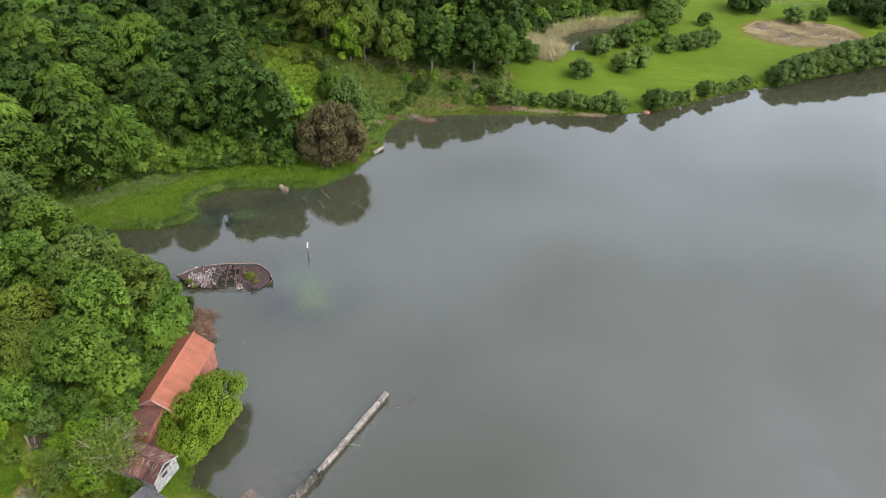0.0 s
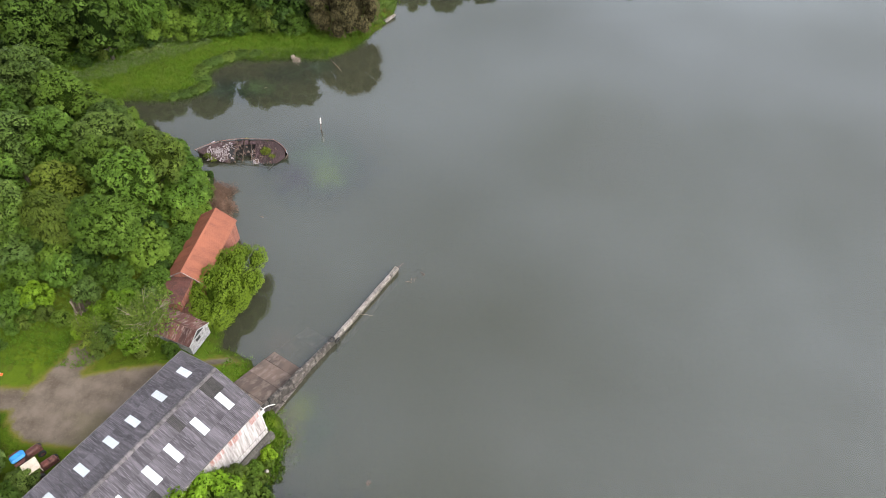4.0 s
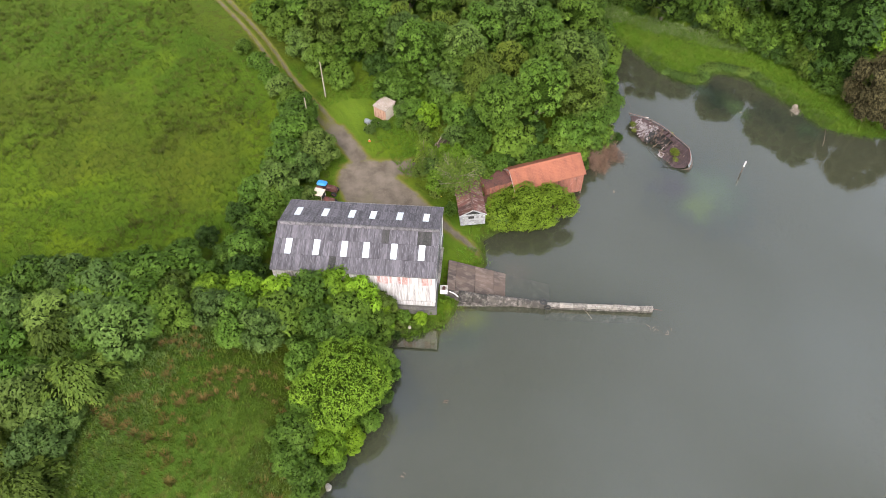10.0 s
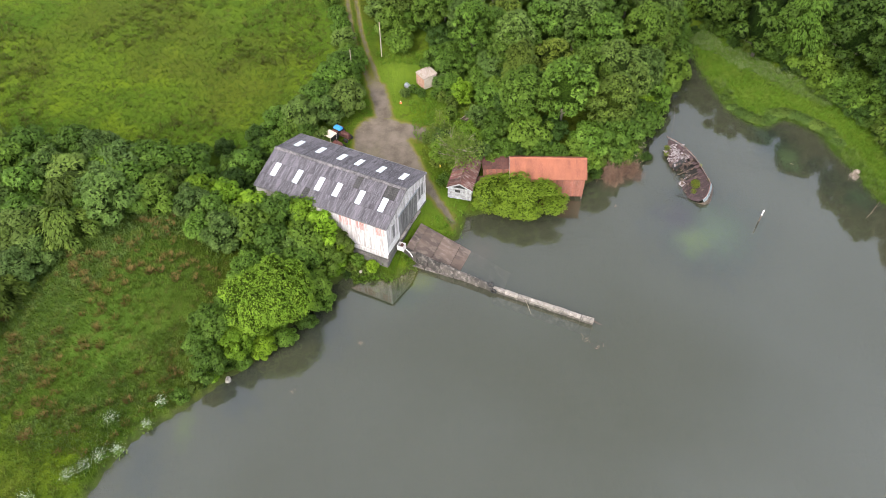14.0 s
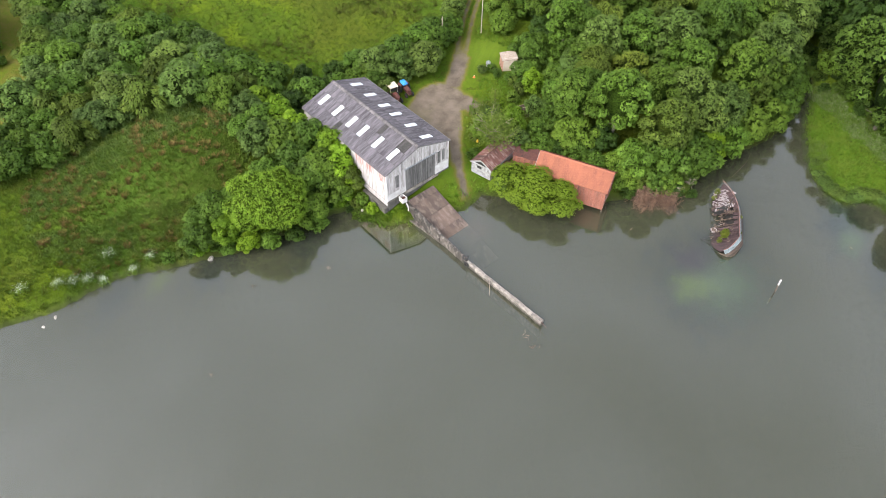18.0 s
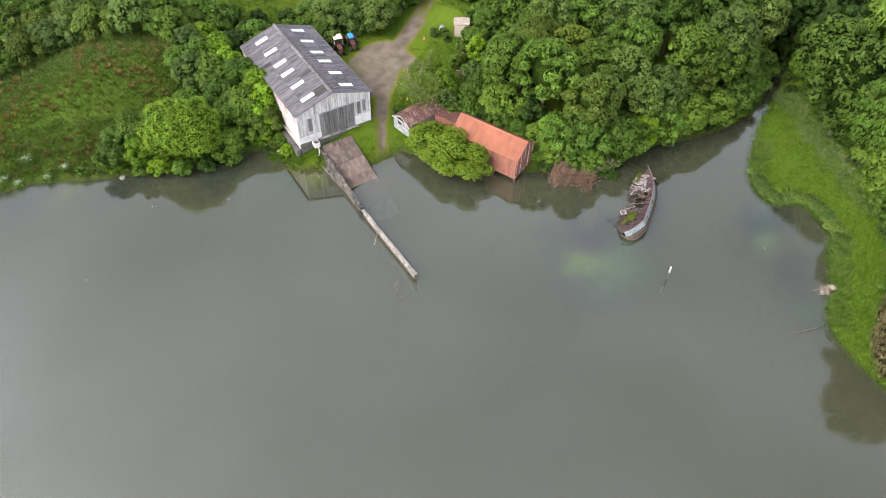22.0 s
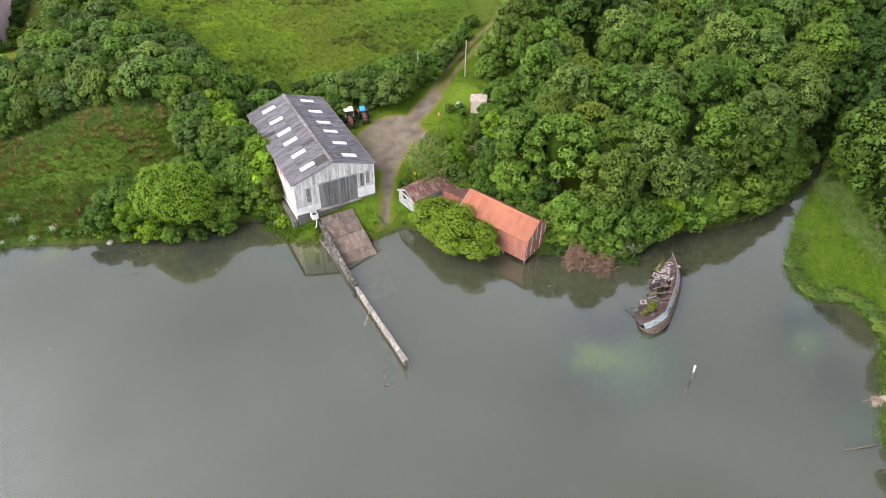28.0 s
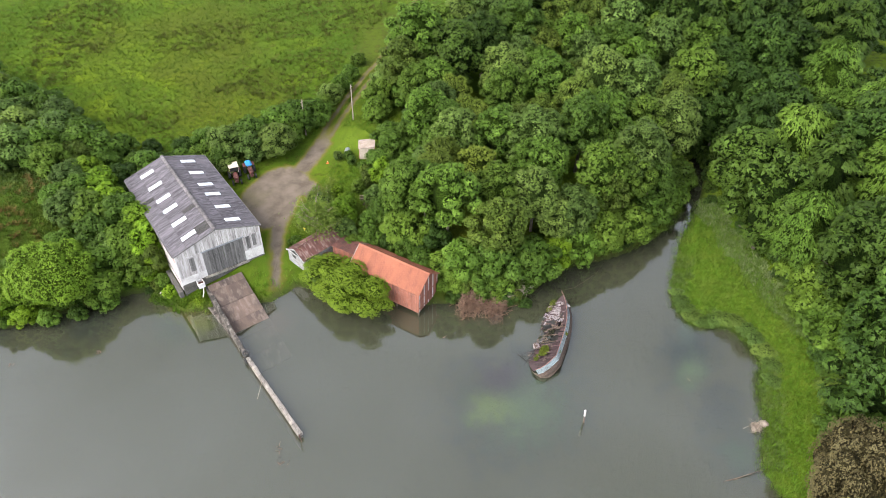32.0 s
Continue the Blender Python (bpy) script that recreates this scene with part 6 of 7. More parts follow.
# near-black panel painted where the gable stands open to the dark
b = bmesh.new()
prism(b, [(-1.2, 1.95), (1.2, 1.95), (0, 2.6)], 3.93, 3.99)
part("gable_opening", b, DARK, white, "dark gap under the gable")
for side in (1, -1):
    b = bmesh.new()
    box(b, (2.5, 0.05, 0.2), bevel=0.01)
    o = part("barge_board", b, OLDWHITE, white, "white barge board")
    o.matrix_local = pose(side * 1.1, 4.08, 2.3, 0, side * 28.8, 0)

# ---- hut by the track ----
hut = thing("hut", pose(-63.4, 45.8, 5.35, 0, 0, 28), "small pink rendered hut with a pale flat roof", "hut")
for nm, sz, at, mat in (("front_wall", (2.7, 0.12, 2.3), (0, -1.35, 1.1), PINKWALL), ("back_wall", (2.7, 0.12, 2.6), (0, 1.35, 1.25), PINKWALL), ("side_wall", (0.12, 2.6, 2.4), (1.3, 0, 1.15), CREAM), ("side_wall", (0.12, 2.6, 2.4), (-1.3, 0, 1.15), PINKWALL)):
    b = bmesh.new()
    box(b, sz, at, bevel=0.02)
    part(nm, b, mat, hut)
b = bmesh.new()
box(b, (3.0, 3.1, 0.1), (0, 0, 2.46), (6, 0, 0), bevel=0.02)
part("roof", b, HUTROOF, hut, "pale streaked flat roof")
for k in range(4):
    b = bmesh.new()
    box(b, (0.06, 0.04, 2.1), (-1.0 + 0.66 * k, -1.43, 1.05), bevel=0.008)
    part("batten", b, RUSTBOARD, hut, "rusty vertical batten")

# ---- tractors ----
def wheel(parent, x, y, rad, w):
    b = bmesh.new()
    prof = [(-w / 2, rad * 0.55), (-w / 2, rad * 0.92), (-w * 0.3, rad), (w * 0.3, rad), (w / 2, rad * 0.92), (w / 2, rad * 0.55)]
    n = 18
    rings = [[b.verts.new((px, pr * math.cos(2 * math.pi * i / n), pr * math.sin(2 * math.pi * i / n))) for px, pr in prof] for i in range(n)]
    for i in range(n):
        p, q = rings[i], rings[(i + 1) % n]
        for j in range(6):
            b.faces.new((p[j], p[(j + 1) % 6], q[(j + 1) % 6], q[j]))
    wh = part("wheel", b, BLACK, parent, "worn black tractor tyre")
    wh.location = (x, y, rad)
    b = bmesh.new()
    tube(b, [(-w * 0.3, 0, 0), (0, 0, 0), (w * 0.3, 0, 0)], [rad * 0.55, rad * 0.3, rad * 0.55], 14)
    part("rim", b, RUSTDARK, wh, "rusty rim")


def tractor(m, bonnet, cab, label):
    ob = thing("tractor", m, label, "tractor", "old tractors in the yard")
    for x in (-0.75, 0.75):
        wheel(ob, x, -0.7, 0.72, 0.38)
        wheel(ob, x * 0.8, 1.35, 0.42, 0.24)
    b = bmesh.new()
    box(b, (0.55, 2.6, 0.5), (0, 0.4, 0.75), bevel=0.06)
    part("chassis", b, RUSTDARK, ob, "rusty engine and gearbox")
    b = bmesh.new()
    box(b, (0.72, 1.5, 0.55), (0, 0.85, 1.2), bevel=0.16)
    part("bonnet", b, bonnet, ob)
    for x in (-0.7, 0.7):
        b = bmesh.new()
        box(b, (0.44, 1.1, 0.1), (x, -0.7, 1.5), bevel=0.04)
        part("mudguard", b, bonnet if cab is None else REDPAINT, ob)
    b = bmesh.new()
    box(b, (0.5, 0.45, 0.12), (0, -0.6, 1.15), bevel=0.04)
    box(b, (0.5, 0.1, 0.4), (0, -0.85, 1.35), bevel=0.04)
    part("seat", b, BLACK, ob, "black seat")
    b = bmesh.new()
    tube(b, [(0.28, 1.0, 1.4), (0.28, 1.0, 2.2)], [0.045, 0.04], 7)
    part("exhaust", b, RUSTDARK, ob, "rusty exhaust pipe")
    b = bmesh.new()
    tube(b, [(0, 0.05, 1.3), (0, -0.2, 1.55)], [0.03, 0.03], 6)
    for i in range(12):
        a, c = 2 * math.pi * i / 12, 2 * math.pi * (i + 1) / 12
        tube(b, [(0.2 * math.cos(a), -0.2 + 0.1 * math.sin(a), 1.55 + 0.17 * math.sin(a)), (0.2 * math.cos(c), -0.2 + 0.1 * math.sin(c), 1.55 + 0.17 * math.sin(c))], [0.02, 0.02], 4)
    part("steering_wheel", b, BLACK, ob)
    if cab:
        for x in (-0.6, 0.6):
            for y in (-1.15, 0.1):
                b = bmesh.new()
                box(b, (0.07, 0.07, 1.0), (x, y, 1.75), bevel=0.01)
                part("cab_post", b, cab, ob)
        b = bmesh.new()
        box(b, (1.45, 1.5, 0.14), (0, -0.52, 2.28), bevel=0.06)
        part("cab_roof", b, cab, ob, "cream cab roof")
        b = bmesh.new()
        box(b, (1.2, 0.04, 0.6), (0, 0.12, 1.9), bevel=0.01)
        part("windscreen", b, DARK, ob, "dark windscreen")
    else:
        b = bmesh.new()
        box(b, (1.0, 1.5, 0.5), (0, -0.55, 1.75), bevel=0.2)
        part("cover", b, bonnet, ob, "bright blue cover over the seat")
    return ob


tractor(pose(-46.8, 28.5, 4.95, 0, 0, -42) @ Matrix.Scale(1.18, 4), REDPAINT, CREAM, "rusty red tractor with cream cab roof in the yard")
tractor(pose(-49.3, 29.8, 4.98, 0, 0, -40) @ Matrix.Scale(1.1, 4), REDPAINT, None, "old tractor with bright blue cover in the yard").children[0]
for o in bpy.data.objects:
    if o.name.startswith("cover"):
        o.data.materials.clear()
        o.data.materials.append(BLUEPAINT)

# ---- poles and posts ----
for x, y, z0, z1, lab in ((-72.4, 37.6, 6.3, 13.5, "tall grey wooden pole beside the track"), (-64.0, 32.0, 5.7, 13.2, "slim grey pole among the hedge bushes")):
    ob = thing("pole", pose(x, y, z0), lab, "pole", "poles along the track")
    b = bmesh.new()
    tube(b, [(0, 0, -0.4), (0, 0, (z1 - z0) / 2), (0, 0, z1 - z0)], [0.13, 0.11, 0.09], 8)
    part("shaft", b, DEADWOOD, ob)
    b = bmesh.new()
    box(b, (0.9, 0.08, 0.1), (0, 0, z1 - z0 - 0.5), bevel=0.01)
    part("crossarm", b, DEADWOOD, ob)
mark = thing("marker_post", pose(-27.3, 98.5, -0.4, 3, 4, 0), "dark post with white top standing in the water", "post")
b = bmesh.new()
tube(b, [(0, 0, -2.6), (0, 0, 2.1)], [0.11, 0.1], 8)
part("shaft", b, HULLWOOD, mark)
b = bmesh.new()
tube(b, [(0, 0, 2.0), (0, 0, 2.7), (0.03, 0, 3.2), (0.05, 0, 3.3)], [0.15, 0.16, 0.13, 0.05], 9)
part("head", b, PALEWALL, mark, "white painted head")

# ---- the wreck ----
WEEDGROWTH = leafy("yellow_green_growth", (0.035, 0.05, 0.006), (0.1, 0.12, 0.015), (0.11, 0.13, 0.02), 0.15)
boat = thing("wreck", pose(-39.85, 90.2, 0.42, 0, -31, 93.5), "rotten wreck of a wooden boat heeled over in the shallows", "boat")
LEN = 16.0


def beam_at(s):
    return 2.4 * min(1.0, (s / 0.16) ** 0.55 if s > 0 else 0.0) * (1 - max(0.0, (s - 0.42) / 0.58) ** 2.3)


def sheer_at(s):
    return 1.05 + 1.3 * max(0.0, s - 0.35) ** 1.7 + 0.5 * max(0.0, 0.2 - s) ** 1.2


def hull_at(s, t, side):
    bw, top = beam_at(s), sheer_at(s)
    return Vector((side * bw * (1 + 0.08 * t) * (1 - t ** 6) ** 0.5, (s - 0.5) * LEN, top - (top + 1.6) * t))


stations = [0.0, 0.015, 0.045, 0.09, 0.16, 0.26, 0.38, 0.5, 0.62, 0.74, 0.84, 0.92, 0.97, 1.0]
for side in (1, -1):
    for k in range(0 if side == 1 else 3, 9):
        t0, t1_ = k / 9 * 0.97, (k + 1) / 9 * 0.97 + 0.012
        b = bmesh.new()
        rows_ = []
        for s in stations:
            p, q = hull_at(s, t0, side), hull_at(s, t1_, side)
            o_ = Vector((side * 0.03 * (k % 2 + 0.2), 0, 0))
            rows_.append([b.verts.new(v) for v in (p + o_, q + o_, q - Vector((side * 0.06, 0, 0)), p - Vector((side * 0.06, 0, 0)))])
        for a, c in zip(rows_, rows_[1:]):
            for j in range(4):
                b.faces.new((a[j], a[(j + 1) % 4], c[(j + 1) % 4], c[j]) if side == 1 else (a[j], c[j], c[(j + 1) % 4], a[(j + 1) % 4]))
        part("strake", b, HULL if k in (0, 1, 2) and side == 1 else HULLWOOD, boat, "flaking blue and white painted planks" if k in (0, 1, 2) and side == 1 else "")
for side in (1,):
    b = bmesh.new()
    tube(b, [hull_at(s, 0, side) + Vector((0, 0, 0.03)) for s in stations], [0.05] * len(stations), 6)
    part("gunwale", b, REDEDGE, boat, "faded red gunwale")
b = bmesh.new()
tube(b, [hull_at(1.0, t, 1) + Vector((0, 0.05, 0)) for t in (1.0, 0.6, 0.2, 0.0)] + [Vector((0, LEN / 2 + 0.1, sheer_at(1) + 0.35))], [0.1, 0.12, 0.12, 0.11, 0.07], 6)
part("stem_post", b, HULLWOOD, boat)
r_ = random.Random(4)


def deck_planks(s0, s1, x0f, x1f, mat, drop, miss, name, n=16):
    for k in range(n):
        if r_.random() < miss:
            continue
        s = s0 + (s1 - s0) * (k + 0.5) / n
        w = beam_at(s)
        b = bmesh.new()
        a, c = x0f * w * r_.uniform(0.9, 1.0), x1f * w * r_.uniform(0.85, 1.0)
        box(b, (abs(c - a), (s1 - s0) * LEN / n - 0.03, 0.06), ((a + c) / 2, (s - 0.5) * LEN, sheer_at(s) - drop + r_.uniform(-0.12, 0.06)), (r_.uniform(-8, 8), r_.uniform(-6, 6), r_.uniform(-20, 20)), bevel=0.01)
        part(name, b, mat, boat)


deck_planks(0.03, 0.36, -0.96, 0.9, DECKWOOD, 0.3, 0.72, "deck_plank", 26)
deck_planks(0.62, 0.97, -0.95, 0.9, DECKWOOD, 0.26, 0.7, "deck_plank", 28)
deck_planks(0.66, 0.88, -0.6, 0.3, CABINWHITE, 0.08, 0.35, "painted_plank", 24)
deck_planks(0.36, 0.62, 0.62, 0.97, DECKWOOD, 0.25, 0.1, "side_deck", 14)
for s0, s1, drop in ((0.02, 0.36, 0.42), (0.62, 0.98, 0.36)):
    b = bmesh.new()
    tops = []
    for k in range(8):
        s = s0 + (s1 - s0) * k / 7
        w, y, z = beam_at(s) * 0.96, (s - 0.5) * LEN, sheer_at(s) - drop
        tops.append([b.verts.new((-w, y, z)), b.verts.new((w, y, z)), b.verts.new((w, y, z - 0.08)), b.verts.new((-w, y, z - 0.08))])
    for a, c in zip(tops, tops[1:]):
        for j in range(4):
            b.faces.new((a[j], a[(j + 1) % 4], c[(j + 1) % 4], c[j]))
    part("under_deck", b, DECKWOOD, boat, "rotten purple-brown deck")
for k in range(3):
    s = 0.4 + 0.09 * k
    b = bmesh.new()
    w = beam_at(s)
    box(b, (2 * w * 0.95, 0.12, 0.14), (0, (s - 0.5) * LEN, sheer_at(s) - 0.75), (0, r_.uniform(-3, 3), r_.uniform(-4, 4)), bevel=0.02)
    part("deck_beam", b, HULLWOOD, boat)
# boards painted near-black: the open hold's darkness is put into their colour
b = bmesh.new()
box(b, (3.4, 9.5, 0.1), (0, 0.4, -0.35), bevel=0.02)
part("bilge_floor", b, DARK, boat, "rotten bottom boards painted near-black like an unlit hold")
b = bmesh.new()
box(b, (2.5, 1.0, 0.75), (-0.5, 1.75, 0.75), (4, 0, 6), bevel=0.06)
part("engine_case", b, BLACK, boat, "black charred engine casing")
for k in range(170):
    b = bmesh.new()
    box(b, (r_.uniform(0.15, 0.7), r_.uniform(0.08, 0.32), 0.06), (r_.uniform(-1.9, 1.7), r_.uniform(1.4, 5.9) if k % 2 else r_.uniform(-6.2, 1.4), 0.88 + 0.004 * k), (r_.uniform(-25, 25), r_.uniform(-25, 25), r_.uniform(0, 180)))
    part("debris", b, CABINWHITE if k % 4 in (1, 3) and k % 8 != 7 and k % 2 else DECKWOOD if k % 3 == 1 else HULLWOOD, boat)
for a, c in (((-2.6, -2.2, 0.7), (0.2, -2.0, 1.25)), ((-3.2, -6.0, 0.1), (-1.2, -4.4, 1.3)), ((-3.4, -5.4, -0.2), (-1.6, -3.9, 1.0)), ((0.6, 1.0, 1.2), (1.6, 3.2, 1.7)), ((-2.0, -1.2, 0.6), (-2.5, 0.6, 0.9))):
    b = bmesh.new()
    tube(b, [a, c], [0.06, 0.05], 6)
    part("spar", b, CABINWHITE if a[0] == -2.6 else BLACK, boat)
b = bmesh.new()
box(b, (0.9, 0.9, 0.5), (-1.7, -2.7, 0.75), (8, 6, 20), bevel=0.08)
part("hatch_box", b, CABINWHITE, boat, "flaking pale hatch box")
for x, y, z, n, rad in ((0.2, -4.3, 1.2, 1500, 0.8), (-0.7, -5.5, 1.1, 260, 0.5), (-1.0, 5.8, 1.5, 420, 0.6), (-1.6, 4.9, 1.2, 260, 0.5), (2.45, -0.6, 0.6, 160, 0.35), (2.3, -4.2, 0.5, 130, 0.35)):
    _r = np.random.default_rng(n)
    _p = unit(_r.normal(size=(n, 3))) * _r.uniform(0.3, 1.0, (n, 1)) * (rad, rad * 1.3, rad * 0.6) + (x, y, z)
    o = link_mesh("growth", quads_mesh("growth", leaves(_r, _p, unit(_r.normal(size=_p.shape) + (0, 0, 0.8)), 0.085, 1.1)), WEEDGROWTH, boat, "green shrub growing in the wreck")
    tagged(o, kind="stuff")
for a, c in (((-34.44, 86.79, 0.0), (-35.74, 88.86, 1.0)), ((-33.84, 88.26, 0.0), (-34.6, 89.4, 0.9)), ((-34.6, 86.6, 0.12), (-33.7, 88.45, 0.12))):
    b = bmesh.new()
    tube(b, [boat.matrix_world.inverted() @ Vector(a), boat.matrix_world.inverted() @ Vector(c)], [0.055, 0.05], 6)
    part("davit", b, BLACK, boat, "dark iron frame hanging over the side")
rope = bmesh.new()
tube(rope, [(-47.8, 89.3, 2.6), (-49.4, 90.2, 1.9), (-51.8, 91.2, 1.55), (-54.5, 92.4, 1.5), (-57.2, 93.0, 1.9)], [0.016] * 5, 5)
tagged(part("rope", rope, HULLWOOD), "slack mooring rope from the wreck to the bank", "rope")


# ---- brushwood, logs and stones ----
def brush(x, y, rx, ry, n, seed, label, mat=DEADWOOD, tall=1.6):
    ob = thing("brush_pile", pose(x, y, max(0.0, ground_z(x, y)) - 0.1), label, "brushwood")
    r = random.Random(seed)
    b = bmesh.new()
    for _ in range(n // 5):
        a, q = r.uniform(0, 6.28), r.random() ** 0.6
        p = Vector((math.cos(a) * q * rx, math.sin(a) * q * ry, r.uniform(0, tall * (1 - q * 0.8))))
        d = Vector((r.uniform(-1, 1), r.uniform(-1, 1), r.uniform(-0.35, 0.5))).normalized() * r.uniform(0.4, 1.3)
        tube(b, [p - d, p + Vector((r.uniform(-0.2, 0.2), r.uniform(-0.2, 0.2), 0.1)), p + d], [0.03, 0.024, 0.01], 3)
    tagged(part("brushwood", b, mat, ob), kind="stuff")
    # fine twigs that make the heap look soft
    g = np.random.default_rng(seed)
    m = n * 4
    a, q = g.uniform(0, 2 * np.pi, m), g.random(m) ** 0.55
    lump = 0.75 + 0.4 * np.sin(a * 3 + seed) * np.cos(q * 6) + 0.2 * np.sin(a * 7 + q * 9)
    p = np.column_stack([np.cos(a) * q * rx * lump, np.sin(a) * q * ry * lump, g.uniform(0.1, 1, m) * tall * lump * np.sqrt(1 - 0.9 * q * q)])
    tagged(link_mesh("twig_mass", quads_mesh("twig_mass", leaves(g, p, unit(g.normal(size=p.shape)), 0.045, 7.0, 0.0, True)), mat, ob), kind="stuff")
    return ob


brush(-40.6, 76.6, 3.0, 2.6, 1000, 1, "heap of dead brown brushwood at the water's edge", BROWNWOOD, 3.0)
brush(-41.4, 80.2, 2.8, 2.4, 520, 12, "heap of brown tangled twigs at the water's edge", BROWNWOOD, 2.2)
brush(-46.5, 82.0, 2.6, 2.0, 600, 2, "heap of pale dead branches at the water's edge", DEADWOOD, 1.5)
brush(-39.6, 81.0, 1.8, 1.0, 70, 3, "dead branches lying in the water", HULLWOOD, 0.6)
brush(8.9, 158.6, 3.6, 1.6, 260, 4, "dead reddish brushwood on the far shore", BROWNWOOD, 1.3)
brush(3.2, 167.7, 2.0, 3.0, 240, 5, "heap of grey brushwood on the far bank", DEADWOOD, 1.3)
brush(-9.0, 152.2, 2.6, 1.2, 160, 6, "brown tangled brush in the shallows", BROWNWOOD, 1.0)
brush(-24.0, 152.0, 2.4, 1.0, 130, 7, "brown tangled brush on the far shore", BROWNWOOD, 0.8)
brush(-57, 184, 4.0, 2.4, 200, 8, "grey-purple heap of cut branches in the glade", HULLWOOD, 1.4)
brush(20, 158.4, 5.0, 0.9, 220, 9, "dead reeds along the far shore", REEDWOOD, 0.8)
brush(31, 158.0, 5.0, 0.9, 200, 10, "dead reeds along the far shore", REEDWOOD, 0.7)
brush(-51.5, 53.0, 1.8, 2.2, 60, 11, "stack of dark old timbers under the trees", HULLWOOD, 1.0)

for k, (x, y, a, c, m) in enumerate(((-17.6, 151.9, 2.0, 1.0, BROWNWOOD), (-12.6, 153.6, 2.6, 1.2, DEADWOOD), (-4.0, 158.6, 2.0, 1.2, BROWNWOOD), (4.2, 164.5, 2.4, 1.6, DEADWOOD), (-20.5, 149.0, 2.0, 0.9, REEDWOOD), (13.5, 158.8, 2.6, 0.9, REEDWOOD))):
    brush(x, y, a, c, 170, 30 + k, "tangled dead brush and driftwood on the far shore", m, 0.9)

brush(-36.2, 119.4, 0.9, 0.8, 80, 40, "small heap of pale and orange dead branches at the marsh edge", DEADWOOD, 0.9)


def log(x, y, z, length, rad, turn, pitch, label, mat=DEADWOOD):
    b = bmesh.new()
    tube(b, [(0, -length / 2, 0), (0.1, -length / 6, 0.05), (0.05, length / 6, 0.03), (0, length / 2, 0)], [rad, rad * 0.95, rad * 0.85, rad * 0.6], 8)
    for k in (0.15, -0.25):
        tube(b, [(0, length * k, 0), (0.5, length * k + 0.4, 0.4)], [rad * 0.4, rad * 0.15], 5)
    ob = tagged(part("log", b, mat), label, "log", "driftwood along the banks")
    ob.matrix_world = pose(x, y, z, pitch, 0, turn)


log(-18.9, 136.6, 0.35, 3.2, 0.42, -40, 6, "thick pale log at the foot of the brown tree", PALECONCRETE)
log(-28.0, 118.6, 0.12, 5.2, 0.07, 40, 4, "long thin branch reaching over the shallows", HULLWOOD)
log(-15.2, 167.9, 1.3, 3.2, 0.25, 75, 0, "pale fallen log on the far bank")
log(-22.0, 168.2, 1.6, 4.0, 0.25, 90, 0, "pale fallen log on the far bank")
log(-55.2, 86.6, 2.2, 4.0, 0.06, 120, 20, "bare branch hanging over the water")
log(-60.6, 124.6, 2.2, 5.0, 0.1, -30, 24, "dead leaning branch at the wood's edge", BARK)


def stone(x, y, z, s, label, mat=ROCK, seed=0):
    b = bmesh.new()
    bmesh.ops.create_icosphere(b, subdivisions=2, radius=1.0)
    for v in b.verts:
        v.co *= 1 + 0.28 * noise.noise(v.co * 1.7 + Vector((seed, 0, 0)))
    ob = tagged(part("stone", b, mat), label, "stone", "stones along the banks")
    ob.matrix_world = pose(x, y, z, 0, 0, seed * 40) @ Matrix.Diagonal((*s, 1))


for k, (x, y, z, s, lab) in enumerate(((-4.5, 13.9, 0.15, (0.55, 0.4, 0.35), "pale stone at the water's edge"), (12.8, -1.6, 0.04, (0.4, 0.2, 0.16), "pale stone in the shallows"), (14.8, -2.1, 0.02, (0.3, 0.22, 0.14), "pale stone in the shallows"),
                                       (-22.4, 29.7, 0.35, (0.3, 0.25, 0.2), "white stone below the shed"), (-21.9, 32.4, 0.6, (0.3, 0.25, 0.2), "white stone below the shed"), (-36.4, 119.6, 0.15, (0.6, 0.4, 0.5), "brown weathered stump on the marsh edge"),
                                       (-35.8, 119.2, 0.15, (0.4, 0.35, 0.35), "brown weathered stump on the marsh edge"), (-37.1, 120.2, 0.3, (0.6, 0.5, 0.4), "brown weathered stump on the marsh edge"), (-4.0, 158.5, 0.6, (0.5, 0.4, 0.3), "white stone on the far bank"),
                                       (45.5, 160.4, 0.2, (0.9, 0.6, 0.4), "orange-brown stone at the lawn's edge"), (-48.6, 82.9, 1.0, (0.6, 0.5, 0.5), "pale stone beside the brushwood"), (-48.0, 83.6, 1.3, (0.5, 0.4, 0.4), "pale stone beside the brushwood"))):
    stone(x, y, z, s, lab, RUSTBOARD if "orange" in lab else DEADWOOD if "stump" in lab else ROCK, k)

# ---- clutter round the yard ----
tank = thing("barrel", pose(-43.3, 47.2, ground_z(-43.3, 47.2)), "dark blue plastic barrel beside the little shed", "barrel")
b = bmesh.new()
tube(b, [(0, 0, 0), (0, 0, 0.15), (0, 0, 0.9), (0, 0, 1.05)], [0.42, 0.48, 0.48, 0.4], 14)
part("body", b, BLUEGREY, tank, smooth=True)
b = bmesh.new()
tube(b, [(0.1, 0, 1.03), (0.1, 0, 1.12)], [0.15, 0.15], 10)
part("lid", b, PALEWALL, tank, "pale lid")
b = bmesh.new()
tube(b, [(0, 0, 0), (0, 0, 0.1), (0, 0, 0.45), (0, 0, 0.5)], [0.2, 0.22, 0.2, 0.1], 10)
pot = tagged(part("bucket", b, YELLOW), "yellow plastic bucket in the grass", "bucket")
pot.location = (-41.2, 46.4, ground_z(-41.2, 46.4))
